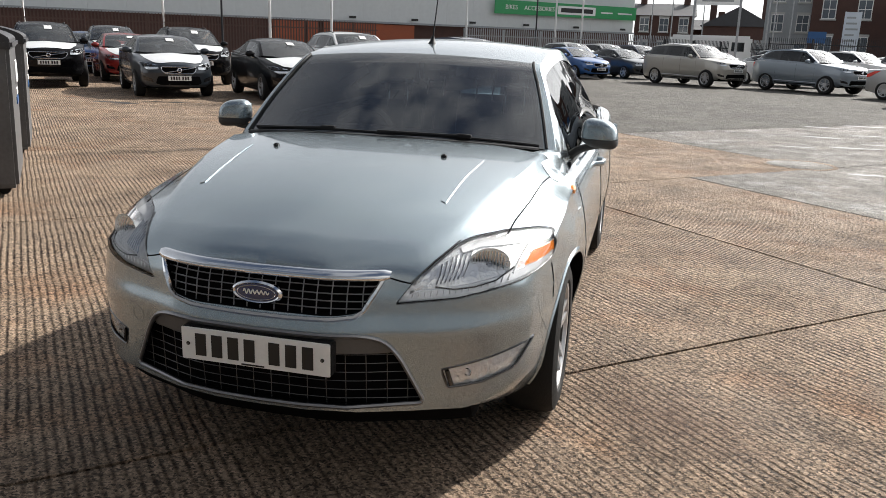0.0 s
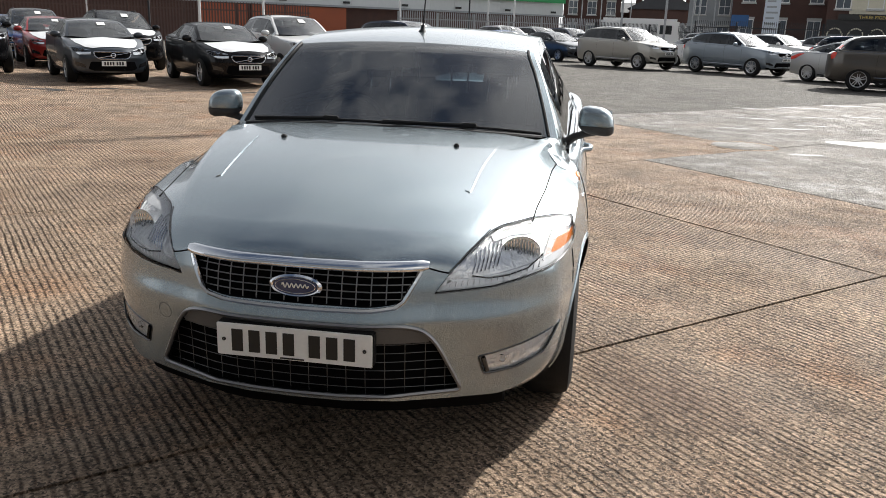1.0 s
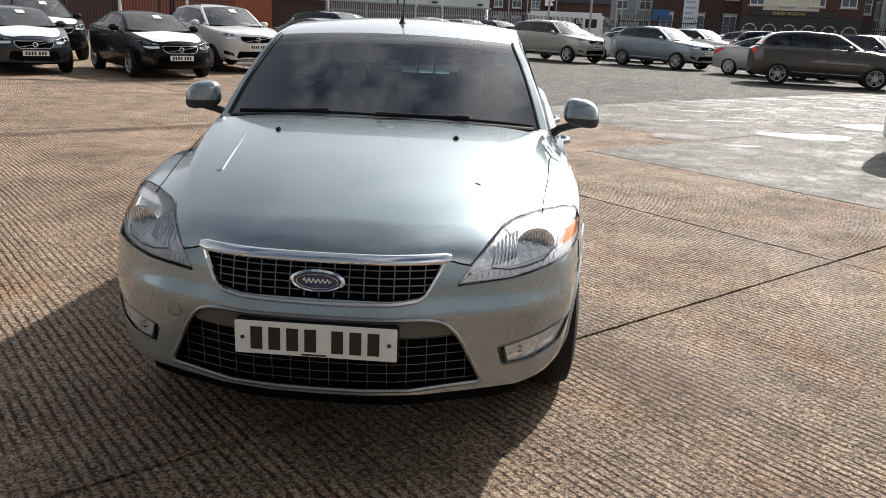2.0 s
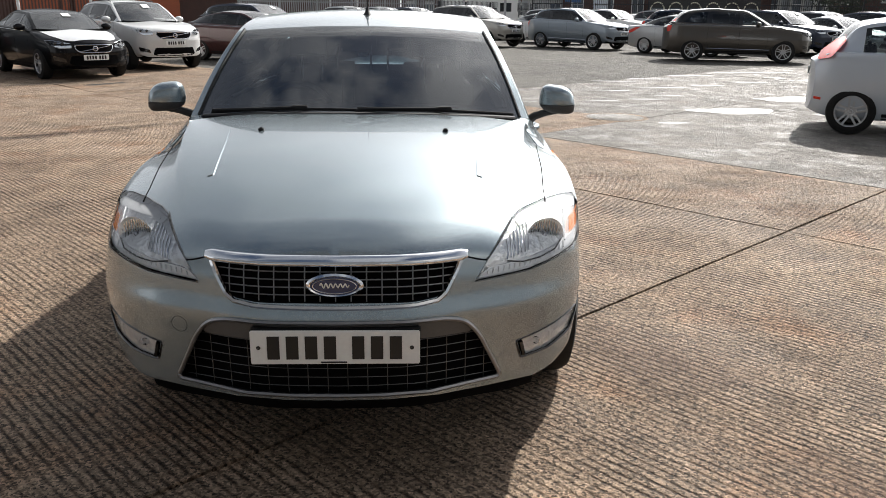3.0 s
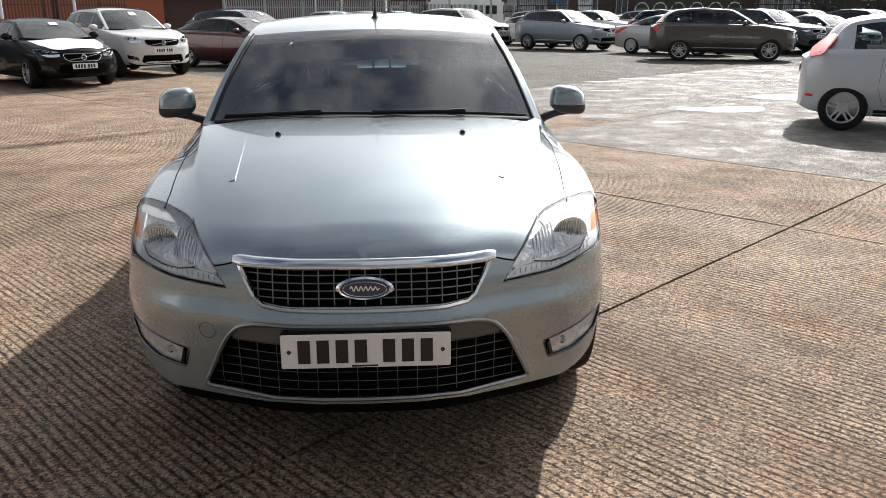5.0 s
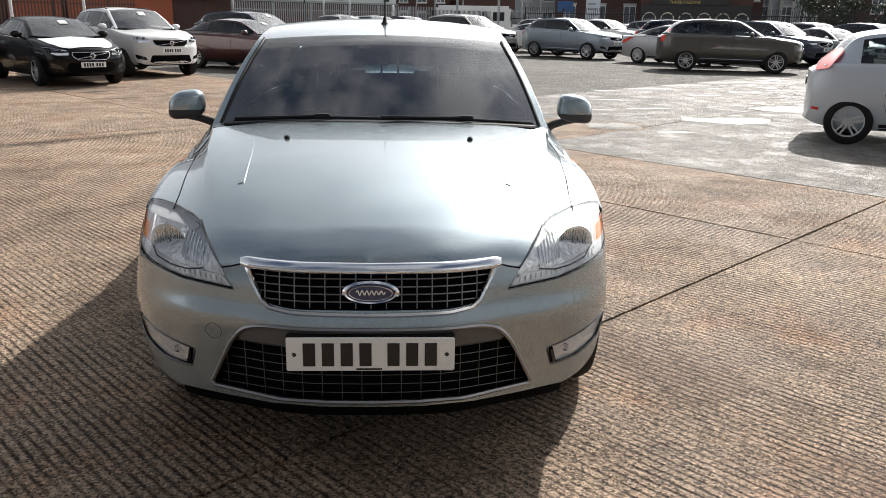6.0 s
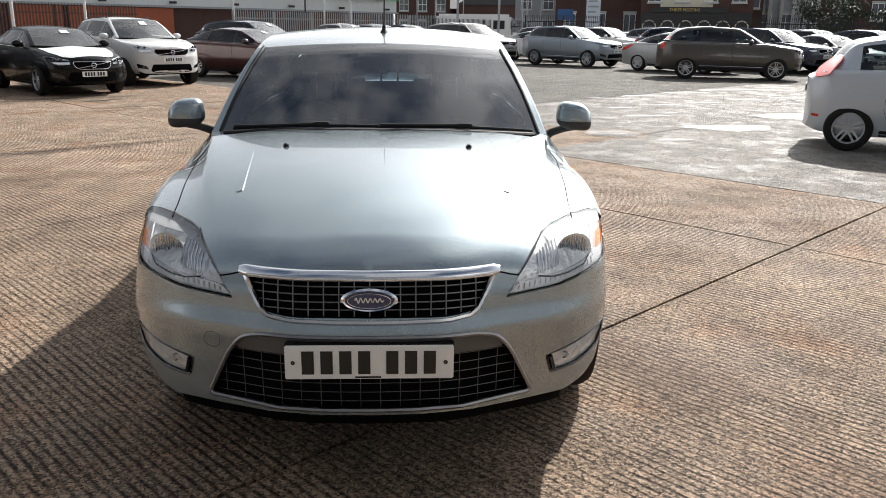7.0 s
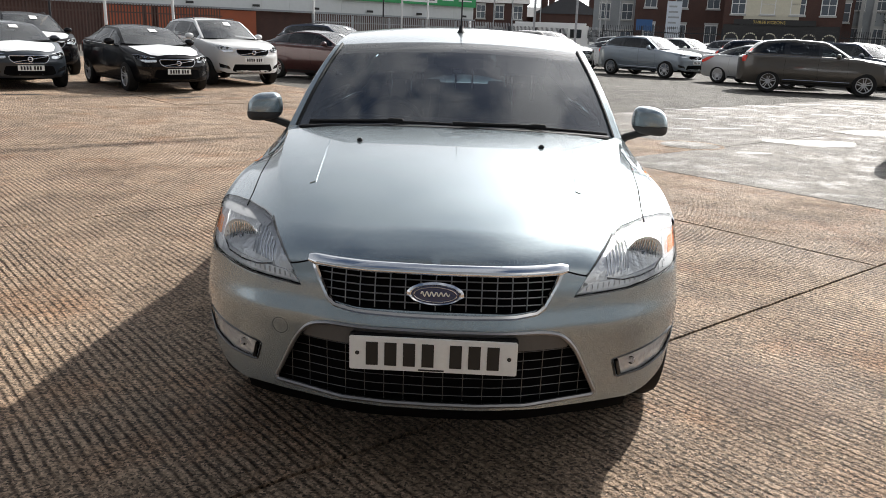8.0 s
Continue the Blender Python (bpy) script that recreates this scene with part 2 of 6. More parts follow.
def tube(bm, points, r, sides=8, closed=False, rz=None):
    """Adds a round rod along a line of points. rz: a second radius, for a flat rod."""
    pts = [Vector(p) for p in points]
    rings = []
    for i, p in enumerate(pts):
        if closed:
            d = pts[(i + 1) % len(pts)] - pts[i - 1]
        else:
            d = pts[min(i + 1, len(pts) - 1)] - pts[max(i - 1, 0)]
        d.normalize()
        a = d.cross(Vector((0, 0, 1)))
        if a.length < 0.05:
            a = d.cross(Vector((0, 1, 0)))
        a.normalize()
        b = a.cross(d)
        rr = r[i] if isinstance(r, (list, tuple)) else r
        rings.append([bm.verts.new(p + a * math.cos(k * 2 * math.pi / sides) * rr + b * math.sin(k * 2 * math.pi / sides) * (rz or rr)) for k in range(sides)])
    n = len(rings)
    for i in range(n if closed else n - 1):
        for k in range(sides):
            bm.faces.new((rings[i][k], rings[i][(k + 1) % sides], rings[(i + 1) % n][(k + 1) % sides], rings[(i + 1) % n][k]))
    if not closed:
        bm.faces.new(rings[0][::-1]); bm.faces.new(rings[-1])
    return bm


def lathe(bm, profile, sides=32, axis="x", mat_index=0):
    """Adds a turned shape: profile of (along the axis, radius)."""
    rings = []
    for a, r in profile:
        ring = []
        for k in range(sides):
            c, s = math.cos(2 * math.pi * k / sides) * r, math.sin(2 * math.pi * k / sides) * r
            ring.append(bm.verts.new({"x": (a, c, s), "y": (c, a, s), "z": (c, s, a)}[axis]))
        rings.append(ring)
    for p, q in zip(rings, rings[1:]):
        for k in range(sides):
            bm.faces.new((p[k], p[(k + 1) % sides], q[(k + 1) % sides], q[k])).material_index = mat_index
    return bm


def pchip(xs, ys, x):
    """Smooth line through the points (xs, ys) without overshoot."""
    xs, ys, x = np.asarray(xs, float), np.asarray(ys, float), np.clip(np.asarray(x, float), xs[0], xs[-1])
    h, dl = np.diff(xs), np.diff(ys) / np.diff(xs)
    d = np.zeros(len(xs))
    for i in range(1, len(xs) - 1):
        if dl[i - 1] * dl[i] > 0:
            w1, w2 = 2 * h[i] + h[i - 1], h[i] + 2 * h[i - 1]
            d[i] = (w1 + w2) / (w1 / dl[i - 1] + w2 / dl[i])
    d[0], d[-1] = dl[0], dl[-1]
    i = np.clip(np.searchsorted(xs, x) - 1, 0, len(xs) - 2)
    t = (x - xs[i]) / h[i]
    return ((1 + 2 * t) * (1 - t) ** 2 * ys[i] + t * (1 - t) ** 2 * h[i] * d[i] + t * t * (3 - 2 * t) * ys[i + 1] + t * t * (t - 1) * h[i] * d[i + 1])


def round_poly(pts, r=0.02, n=4):
    """A closed outline with its corners rounded."""
    out = []
    k = len(pts)
    for i in range(k):
        p, a, b = Vector(pts[i]), Vector(pts[i - 1]), Vector(pts[(i + 1) % k])
        da, db = (a - p), (b - p)
        q = min(r, da.length * 0.45, db.length * 0.45)
        p0, p1 = p + da.normalized() * q, p + db.normalized() * q
        for j in range(n + 1):
            t = j / n
            out.append(tuple(p0 * (1 - t) ** 2 + p * 2 * t * (1 - t) + p1 * t * t))
    return out


# ---- car builder ----
from mathutils.bvhtree import BVHTree


def patch(bvh, poly, axis="y", lift=0.004, depth=0.0, step=0.03, start=None, material=0):
    """A sheet that follows a body: an outline drawn in the front view (x, z), the side view (y, z) or the plan (x, y), laid on the body
    along the axis. lift: height over the body; depth: thickness downwards, for a solid."""
    bm = bmesh.new()
    vs = [bm.verts.new((p[0], 0, p[1]) if axis == "y" else (0, p[0], p[1]) if axis in "xX" else (p[0], p[1], 0)) for p in poly]
    bm.faces.new(vs)
    lo = [min(v.co[i] for v in vs) for i in range(3)]
    hi = [max(v.co[i] for v in vs) for i in range(3)]
    for i in range(3):
        if hi[i] - lo[i] < 1e-6:
            continue
        k = int((hi[i] - lo[i]) / step)
        for j in range(1, k + 1):
            co, no = Vector((0, 0, 0)), Vector((0, 0, 0))
            co[i], no[i] = lo[i] + (hi[i] - lo[i]) * j / (k + 1), 1
            bmesh.ops.bisect_plane(bm, geom=bm.verts[:] + bm.edges[:] + bm.faces[:], plane_co=co, plane_no=no, dist=1e-5)
    way = {"y": Vector((0, 1, 0)), "x": Vector((-1, 0, 0)), "X": Vector((1, 0, 0)), "z": Vector((0, 0, -1))}[axis]
    miss = []
    for v in bm.verts:
        o = v.co - way * 3.0
        hit, no, _, _ = bvh.ray_cast(o, way)
        if hit is None:
            miss.append(v)
            continue
        v.co = hit - way * lift
    if miss:
        bmesh.ops.delete(bm, geom=miss, context="VERTS")
    if depth:
        r = bmesh.ops.extrude_face_region(bm, geom=bm.faces[:])
        for g in r["geom"]:
            if isinstance(g, bmesh.types.BMVert):
                g.co += way * depth
    for f in bm.faces:
        f.material_index = material
    return bm


def outline(bvh, poly, axis="y", lift=0.006, r=0.006, rz=None, closed=True, per=0.02):
    """A rod laid on the body along an outline."""
    way = {"y": Vector((0, 1, 0)), "x": Vector((-1, 0, 0)), "X": Vector((1, 0, 0)), "z": Vector((0, 0, -1))}[axis]
    pts = []
    k = len(poly)
    for i in range(k if closed else k - 1):
        a, b = Vector(poly[i]), Vector(poly[(i + 1) % k])
        n = max(1, int((b - a).length / per))
        pts += [a.lerp(b, j / n) for j in range(n)]
    if not closed:
        pts.append(Vector(poly[-1]))
    out = []
    for p in pts:
        o = Vector((p[0], 0, p[1])) if axis == "y" else Vector((0, p[0], p[1])) if axis in "xX" else Vector((p[0], p[1], 0))
        hit, _, _, _ = bvh.ray_cast(o - way * 3.0, way)
        if hit is not None:
            out.append(hit - way * lift)
    return tube(bmesh.new(), out, r, 6, closed, rz)


def body_shell(keys, bow, prof, tail, length, fade, per=28, steps=46, rings=16, mid=0.5, cabin=None, valley=0.0, deck=None):
    """A closed car body up to the waist. keys: rows of s and the half section's points; bow and prof bend the nose in plan and side view."""
    K = np.array(keys, float)
    s0 = np.concatenate([np.linspace(0, 0.12, 7)[:-1], np.linspace(0.12, length - 0.12, steps), np.linspace(length - 0.12, length, 7)[1:]])
    cols = [pchip(K[:, 0], K[:, i], s0) for i in range(1, K.shape[1])]
    bx, by = zip(*bow)
    pz, py = zip(*prof)
    tx, ty = zip(*tail)

    def bend(x, s, z):
        f = max(0.0, 1 - s / fade)
        f = f * f * (3 - 2 * f)
        g = max(0.0, 1 - (length - s) / 0.9)
        g = g * g * (3 - 2 * g)
        return s + f * (float(pchip(bx, by, abs(x))) + float(pchip(pz, py, z))) - g * float(pchip(tx, ty, abs(x)))

    bm = bmesh.new()
    loops = []
    for i, s in enumerate(s0):
        zb, xb, x1, z1, x2, z2, xs, zs, xc, zc, zd = [c[i] for c in cols]
        px, pz_ = [0, xb, x1, x2, xs, xc, 0], [zb, zb, z1, z2, zs, zc, zd]
        dip = valley * max(0.0, min(1.0, s / 0.15)) * max(0.0, min(1.0, (1.3 - s) / 0.2))
        t = np.concatenate([[0], np.cumsum(np.hypot(np.diff(px), np.diff(pz_)))])
        q = np.concatenate([np.linspace(t[0], t[1], 5)[:-1], np.linspace(t[1], t[4], per // 2)[:-1], np.linspace(t[4], t[5], per // 4)[:-1], np.linspace(t[5], t[6], per // 3)])
        xs_, zs_ = pchip(t, px, q), pchip(t, pz_, q)
        if dip:      # a shallow hollow between the wing's crest and the bonnet's edge
            w_ = np.clip((xs_ - xc) / max(1e-6, xs - xc), 0, 1) * (zs_ > zs - .02)
            zs_ = zs_ - dip * np.sin(np.pi * w_ ** 0.55) ** 1.0
            zs_ = zs_ + dip * 0.38 * np.clip(1 - np.abs(xs_ - xc) / 0.04, 0, 1) * (zs_ > zs - .02)
        if deck and s < 1.32:      # the bonnet's own crowned surface inside its two creases, let out into the wings
            on = min(1.0, s / 0.10) ** 0.5 * min(1.0, max(0.0, (1.32 - s) / 0.09))
            rise = deck(xc, bend(xc, s, zc)) - zc
            for k in range(len(xs_)):
                if zs_[k] < zs - .02:
                    continue
                if xs_[k] <= xc:
                    zs_[k] += on * (deck(xs_[k], bend(xs_[k], s, zs_[k])) - zs_[k])
                else:      # beyond the crease the sheet falls away at once, then flattens on the wing
                    f = min(1.0, max(0.0, 1 - (xs_[k] - xc) / max(1e-6, xs - xc)))
                    fall = zs + (zc + rise - zs) * (0.38 * f + 0.62 * f ** 2.8)
                    smooth_z = zs_[k] + rise * f * f * (3 - 2 * f)
                    zs_[k] += on * (0.1 * smooth_z + 0.9 * fall - zs_[k])
        half = list(zip(xs_, zs_))
        loops.append((s, half + [(-x, z) for x, z in half[-2:0:-1]]))
    ringsv = []
    s, lp = loops[0]
    front = []
    for k in range(1, rings):
        f = k / rings
        front.append([(x * f, mid + (z - mid) * f) for x, z in lp])
    centre = bm.verts.new((0, bend(0, 0, mid), mid))
    for r in front:
        ringsv.append([bm.verts.new((x, bend(x, 0, z), z)) for x, z in r])
    for s, lp in loops:
        ringsv.append([bm.verts.new((x, bend(x, s, z), z)) for x, z in lp])
    s, lp = loops[-1]
    for k in range(rings - 1, 0, -2):
        f = k / rings
        ringsv.append([bm.verts.new((x * f, bend(x * f, s, z), 0.7 + (z - 0.7) * f)) for x, z in lp])
    end = bm.verts.new((0, bend(0, length, 0.7), 0.7))
    n = len(ringsv[0])
    for a, b in zip(ringsv, ringsv[1:]):
        for k in range(n):
            bm.faces.new((a[k], a[(k + 1) % n], b[(k + 1) % n], b[k]))
    for k in range(n):
        bm.faces.new((centre, ringsv[0][(k + 1) % n], ringsv[0][k]))
        bm.faces.new((end, ringsv[-1][k], ringsv[-1][(k + 1) % n]))
    bmesh.ops.recalc_face_normals(bm, faces=bm.faces)
    # underside and cabin hollow take the second, near-black material as painted shade
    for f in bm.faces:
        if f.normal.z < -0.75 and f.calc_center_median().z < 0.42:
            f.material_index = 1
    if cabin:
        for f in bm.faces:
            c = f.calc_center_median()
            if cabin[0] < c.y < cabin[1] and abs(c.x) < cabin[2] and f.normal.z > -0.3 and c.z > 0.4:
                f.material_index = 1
    return bm


def cut(ob, cutters):
    """Cuts solids out of a mesh object, for good."""
    for c in cutters:
        bmesh.ops.recalc_face_normals(c, faces=c.faces)
        me = bpy.data.meshes.new("cutter")
        c.to_mesh(me)
        c.free()
        co = new("cutter", me)
        for m in ob.data.materials:
            me.materials.append(m)
        mod = ob.modifiers.new("cut", "BOOLEAN")
        mod.operation, mod.solver, mod.object = "DIFFERENCE", "EXACT", co
        old = ob.data
        dg = bpy.context.evaluated_depsgraph_get()
        dg.update()
        ob.data = bpy.data.meshes.new_from_object(ob.evaluated_get(dg))
        ob.modifiers.clear()
        bpy.data.objects.remove(co)
        bpy.data.meshes.remove(me)
        if old.users == 0:
            bpy.data.meshes.remove(old)
    bm = bmesh.new()
    bm.from_mesh(ob.data)
    for f in bm.faces:
        f.smooth = True
    for e in bm.edges:
        e.smooth = not (len(e.link_faces) == 2 and e.calc_face_angle(0) > radians(32))
    bm.to_mesh(ob.data)
    bm.free()


def cylinder_x(y, z, r, x0, x1, sides=40, material=1):
    bm = bmesh.new()
    lathe(bm, [(x0, r), (x1, r)], sides)
    bm.verts.ensure_lookup_table()
    bm.faces.new(bm.verts[:sides]); bm.faces.new(bm.verts[sides:])
    for v in bm.verts:
        v.co += Vector((0, y, z))
    for f in bm.faces:
        f.material_index = material
    return bm


def greenhouse(car, g, mats, n=44):
    """Roof, pillars and glass over a body. g: the centre line and the side rail, from the windscreen's foot to the rear window's foot."""
    v = np.linspace(0, 1, n + 1)
    kv = g["v"]
    yc, zc = pchip(kv, g["yc"], v), pchip(kv, g["zc"], v)
    xr, yr, zr = pchip(kv, g["xr"], v), pchip(kv, g["yr"], v), pchip(kv, g["zr"], v)
    nu = 12

    def top(i, u, d=0.0):
        return Vector((u * xr[i], yc[i] + (yr[i] - yc[i]) * u * u, zc[i] + (zr[i] - zc[i]) * u * u - d))

    def belt(y):
        return Vector((float(np.interp(y, g["by"], g["bx"])), y, float(np.interp(y, g["by"], g["bz"]))))

    iw, ir = int(round(g["ws"] * n)), int(round(g["rs"] * n))

    def sheet(i0, i1, u0=-1.0, u1=1.0, thick=0.0):
        bm = bmesh.new()
        grid = [[bm.verts.new(top(i, u0 + (u1 - u0) * k / nu)) for k in range(nu + 1)] for i in range(i0, i1 + 1)]
        for a, b in zip(grid, grid[1:]):
            for k in range(nu):
                bm.faces.new((a[k], a[k + 1], b[k + 1], b[k]))
        if thick:
            r = bmesh.ops.extrude_face_region(bm, geom=bm.faces[:])
            for q in r["geom"]:
                if isinstance(q, bmesh.types.BMVert):
                    q.co.z -= thick
        return bm

    part("roof", sheet(iw, ir, thick=0.03), mats["paint"], car, smooth=40)
    ub = 0.93
    ws = part("windscreen", sheet(0, iw, -ub, ub), mats["glass"], car, "curved laminated windscreen")
    rw = part("rear_window", sheet(ir, n, -ub, ub), mats.get("rear", mats["glass"]), car)
    for o in (ws, rw):
        o.visible_shadow = "rear" in mats
    bm = bmesh.new()
    for i0, i1 in ((0, iw), (ir, n)):
        for sgn in (-1, 1):
            t = sheet(i0, i1, sgn * ub, sgn * 1.0, thick=0.025)
            merge(bm, t)
    # side: between the belt and the rail
    def side(i, w, sgn):
        a = belt(yr[i])
        b = Vector((xr[i], yr[i], zr[i]))
        p = a.lerp(b, w)
        p.x += 0.035 * math.sin(math.pi * w) * (b.z - a.z)
        return Vector((sgn * p.x, p.y, p.z))
    nw = 8
    ww = [0, 0.06, 0.2, 0.36, 0.52, 0.68, 0.8, 0.88, 1.0]
    for sgn in (-1, 1):
        wins = [bmesh.new() for _ in g["win"]]
        posts = {}
        for i in range(n):
            ym = (yr[i] + yr[i + 1]) / 2
            for k in range(nw):
                tgt, hit = bm, None
                if 1 <= k < nw - 1:
                    for j, (a, b) in enumerate(g["win"]):
                        if a < ym < b:
                            tgt, hit = wins[j], j
                    if hit is None and g["win"][0][0] < ym < g["win"][-1][1]:
                        tgt = posts.setdefault(sum(b < ym for _, b in g["win"]), bmesh.new())
                q = [side(i, ww[k], sgn), side(i + 1, ww[k], sgn), side(i + 1, ww[k + 1], sgn), side(i, ww[k + 1], sgn)]
                if (q[0] - q[3]).length < 1e-4 and (q[1] - q[2]).length < 1e-4:
                    continue
                if hit is not None:
                    q = [p - Vector((sgn * 0.006, 0, 0)) for p in q]
                vs = [tgt.verts.new(p) for p in q]
                tgt.faces.new(vs)
        for post in posts.values():
            bmesh.ops.remove_doubles(post, verts=post.verts[:], dist=1e-4)
            part("window_post", post, M_GLOSSBLACK, car, "gloss black window post")
        for j, w in enumerate(wins):
            bmesh.ops.remove_doubles(w, verts=w.verts[:], dist=1e-4)
            if len(w.faces):
                o = part("side_window", w, mats["side"][j] if isinstance(mats["side"], list) else mats["side"], car)
                o.visible_shadow = "rear" in mats
            else:
                w.free()
    bmesh.ops.remove_doubles(bm, verts=bm.verts[:], dist=1e-4)
    lin = bm.copy()
    for q in lin.verts:
        q.co.x *= 0.985
        q.co.z -= 0.004
    part("pillar_frame", bm, mats["paint"], car, smooth=40)
    # lining in the shade colour, hides the sunlit inner side of the pillars
    part("pillar_lining", lin, M_CAVITY_SHADE, car, smooth=40)
    # inner roof
    t = sheet(iw, ir, -0.97, 0.97)
    for q in t.verts:
        q.co.z -= 0.045
    part("headlining", t, M_LINER, car)
    return top, iw, ir, n


def wheel(parent, x, y, r, width, rim, side, spokes=5, name="wheel", double=False, mats=None):
    """A wheel with tyre, alloy rim and brake disc; side: +1 or -1, the way its face looks."""
    w = new(name)
    w.empty_display_size = 0.1
    w.parent = parent
    w.matrix_basis = pose(x, y, r)
    h = width / 2
    bm = lathe(bmesh.new(), [(-h * 0.75, rim), (-h, rim + 0.02), (-h * 1.04, (r + rim) / 2), (-h * 0.9, r - 0.016), (-h * 0.65, r - 0.003), (-h * 0.3, r), (h * 0.3, r), (h * 0.65, r - 0.003), (h * 0.9, r - 0.016), (h * 1.04, (r + rim) / 2), (h, rim + 0.02), (h * 0.75, rim), (-h * 0.75, rim)], 40)
    part("tyre", bm, M_TYRE, w, smooth=40)
    bm = bmesh.new()
    f = side * h
    part("barrel", lathe(bmesh.new(), [(-side * h * 0.8, rim * 0.97), (f * 0.55, rim * 0.93), (f * 0.78, rim * 0.93)], 40), M_BRAKE, w)
    lathe(bm, [(f * 0.78, rim * 0.93), (f * 0.93, rim * 0.98), (f * 0.95, rim * 1.03), (f * 0.80, rim * 1.03)], 40)
    lathe(bm, [(f * 0.35, 0.001), (f * 0.76, 0.001), (f * 0.78, 0.024), (f * 0.72, 0.032), (f * 0.74, 0.062), (f * 0.66, 0.074), (f * 0.35, 0.078)], 24)
    for k in range(spokes):
        a = k * 2 * math.pi / spokes
        for off in ((-1, 1) if double else (0,)):
            t = bmesh.new()
            wd0, wd1 = (0.013, 0.011) if double else (0.048, 0.036)
            xx0, xx1 = f * 0.72, f * 0.90
            r0, r1 = 0.055, rim * 0.955
            o0, o1 = off * 0.024, off * rim * 0.17
            vs = [t.verts.new(p) for p in ((xx0, o0 - wd0, r0), (xx0, o0 + wd0, r0), (xx1, o1 + wd1, r1), (xx1, o1 - wd1, r1), (xx0 - side * 0.035, o0 - wd0 * 1.25, r0), (xx0 - side * 0.035, o0 + wd0 * 1.25, r0), (xx1 - side * 0.035, o1 + wd1 * 1.25, r1), (xx1 - side * 0.035, o1 - wd1 * 1.25, r1))]
            for q in ((0, 1, 2, 3), (4, 7, 6, 5), (0, 4, 5, 1), (1, 5, 6, 2), (2, 6, 7, 3), (3, 7, 4, 0)):
                t.faces.new([vs[i] for i in q])
            merge(bm, t, Matrix.Rotation(a, 4, "X"))
        t = bmesh.new()
        box(t, (min(f * .70, f * .79), -.008, .040), (max(f * .70, f * .79), .008, .056))
        merge(bm, t, Matrix.Rotation(a + math.pi / spokes, 4, "X"))
    part("rim", bm, (mats or M_ALLOY), w, smooth=30)
    bm = lathe(bmesh.new(), [(f * 0.05, 0.02), (f * 0.05, rim * 0.78), (f * 0.15, rim * 0.78), (f * 0.15, 0.02)], 32)
    part("brake_disc", bm, M_BRAKE, w)
    bm = lathe(bmesh.new(), [(-f * 0.6, 0.001), (-f * 0.6, rim * 0.95)], 32)
    part("wheel_back", bm, M_CAVITY_SHADE, w)
    return w


def plate_bars(car, y, z, w=0.52, h=0.111, x=0.0, tilt=0.0, face=None, gap=True, ink=None):
    """A number plate with plain bars for its characters."""
    p = new("number_plate")
    p.parent = car
    p.matrix_basis = pose(x, y, z, tilt)
    part("plate", boxed((-w / 2, -0.004, -h / 2), (w / 2, 0.004, h / 2), 0.003), face or M_PLATE, p)
    k = 7
    for i in range(k):
        u = -w * 0.40 + i * w * 0.111 + (w * 0.055 if i > 3 else 0)
        part("bar", boxed((u, -0.0065, -h * 0.34), (u + w * 0.072, -0.003, h * 0.34)), ink or M_INK, p)
    return p


# ---- ground ----
E1, E2 = Vector((0.669, -0.743, 0)), Vector((0.743, 0.669, 0))     # the slabs' long joints run along E1


def yard(a, b, z=0.0):
    """A place on the yard from its distances along the two joint directions."""
    p = E1 * a + E2 * b
    return Vector((p.x, p.y, z))


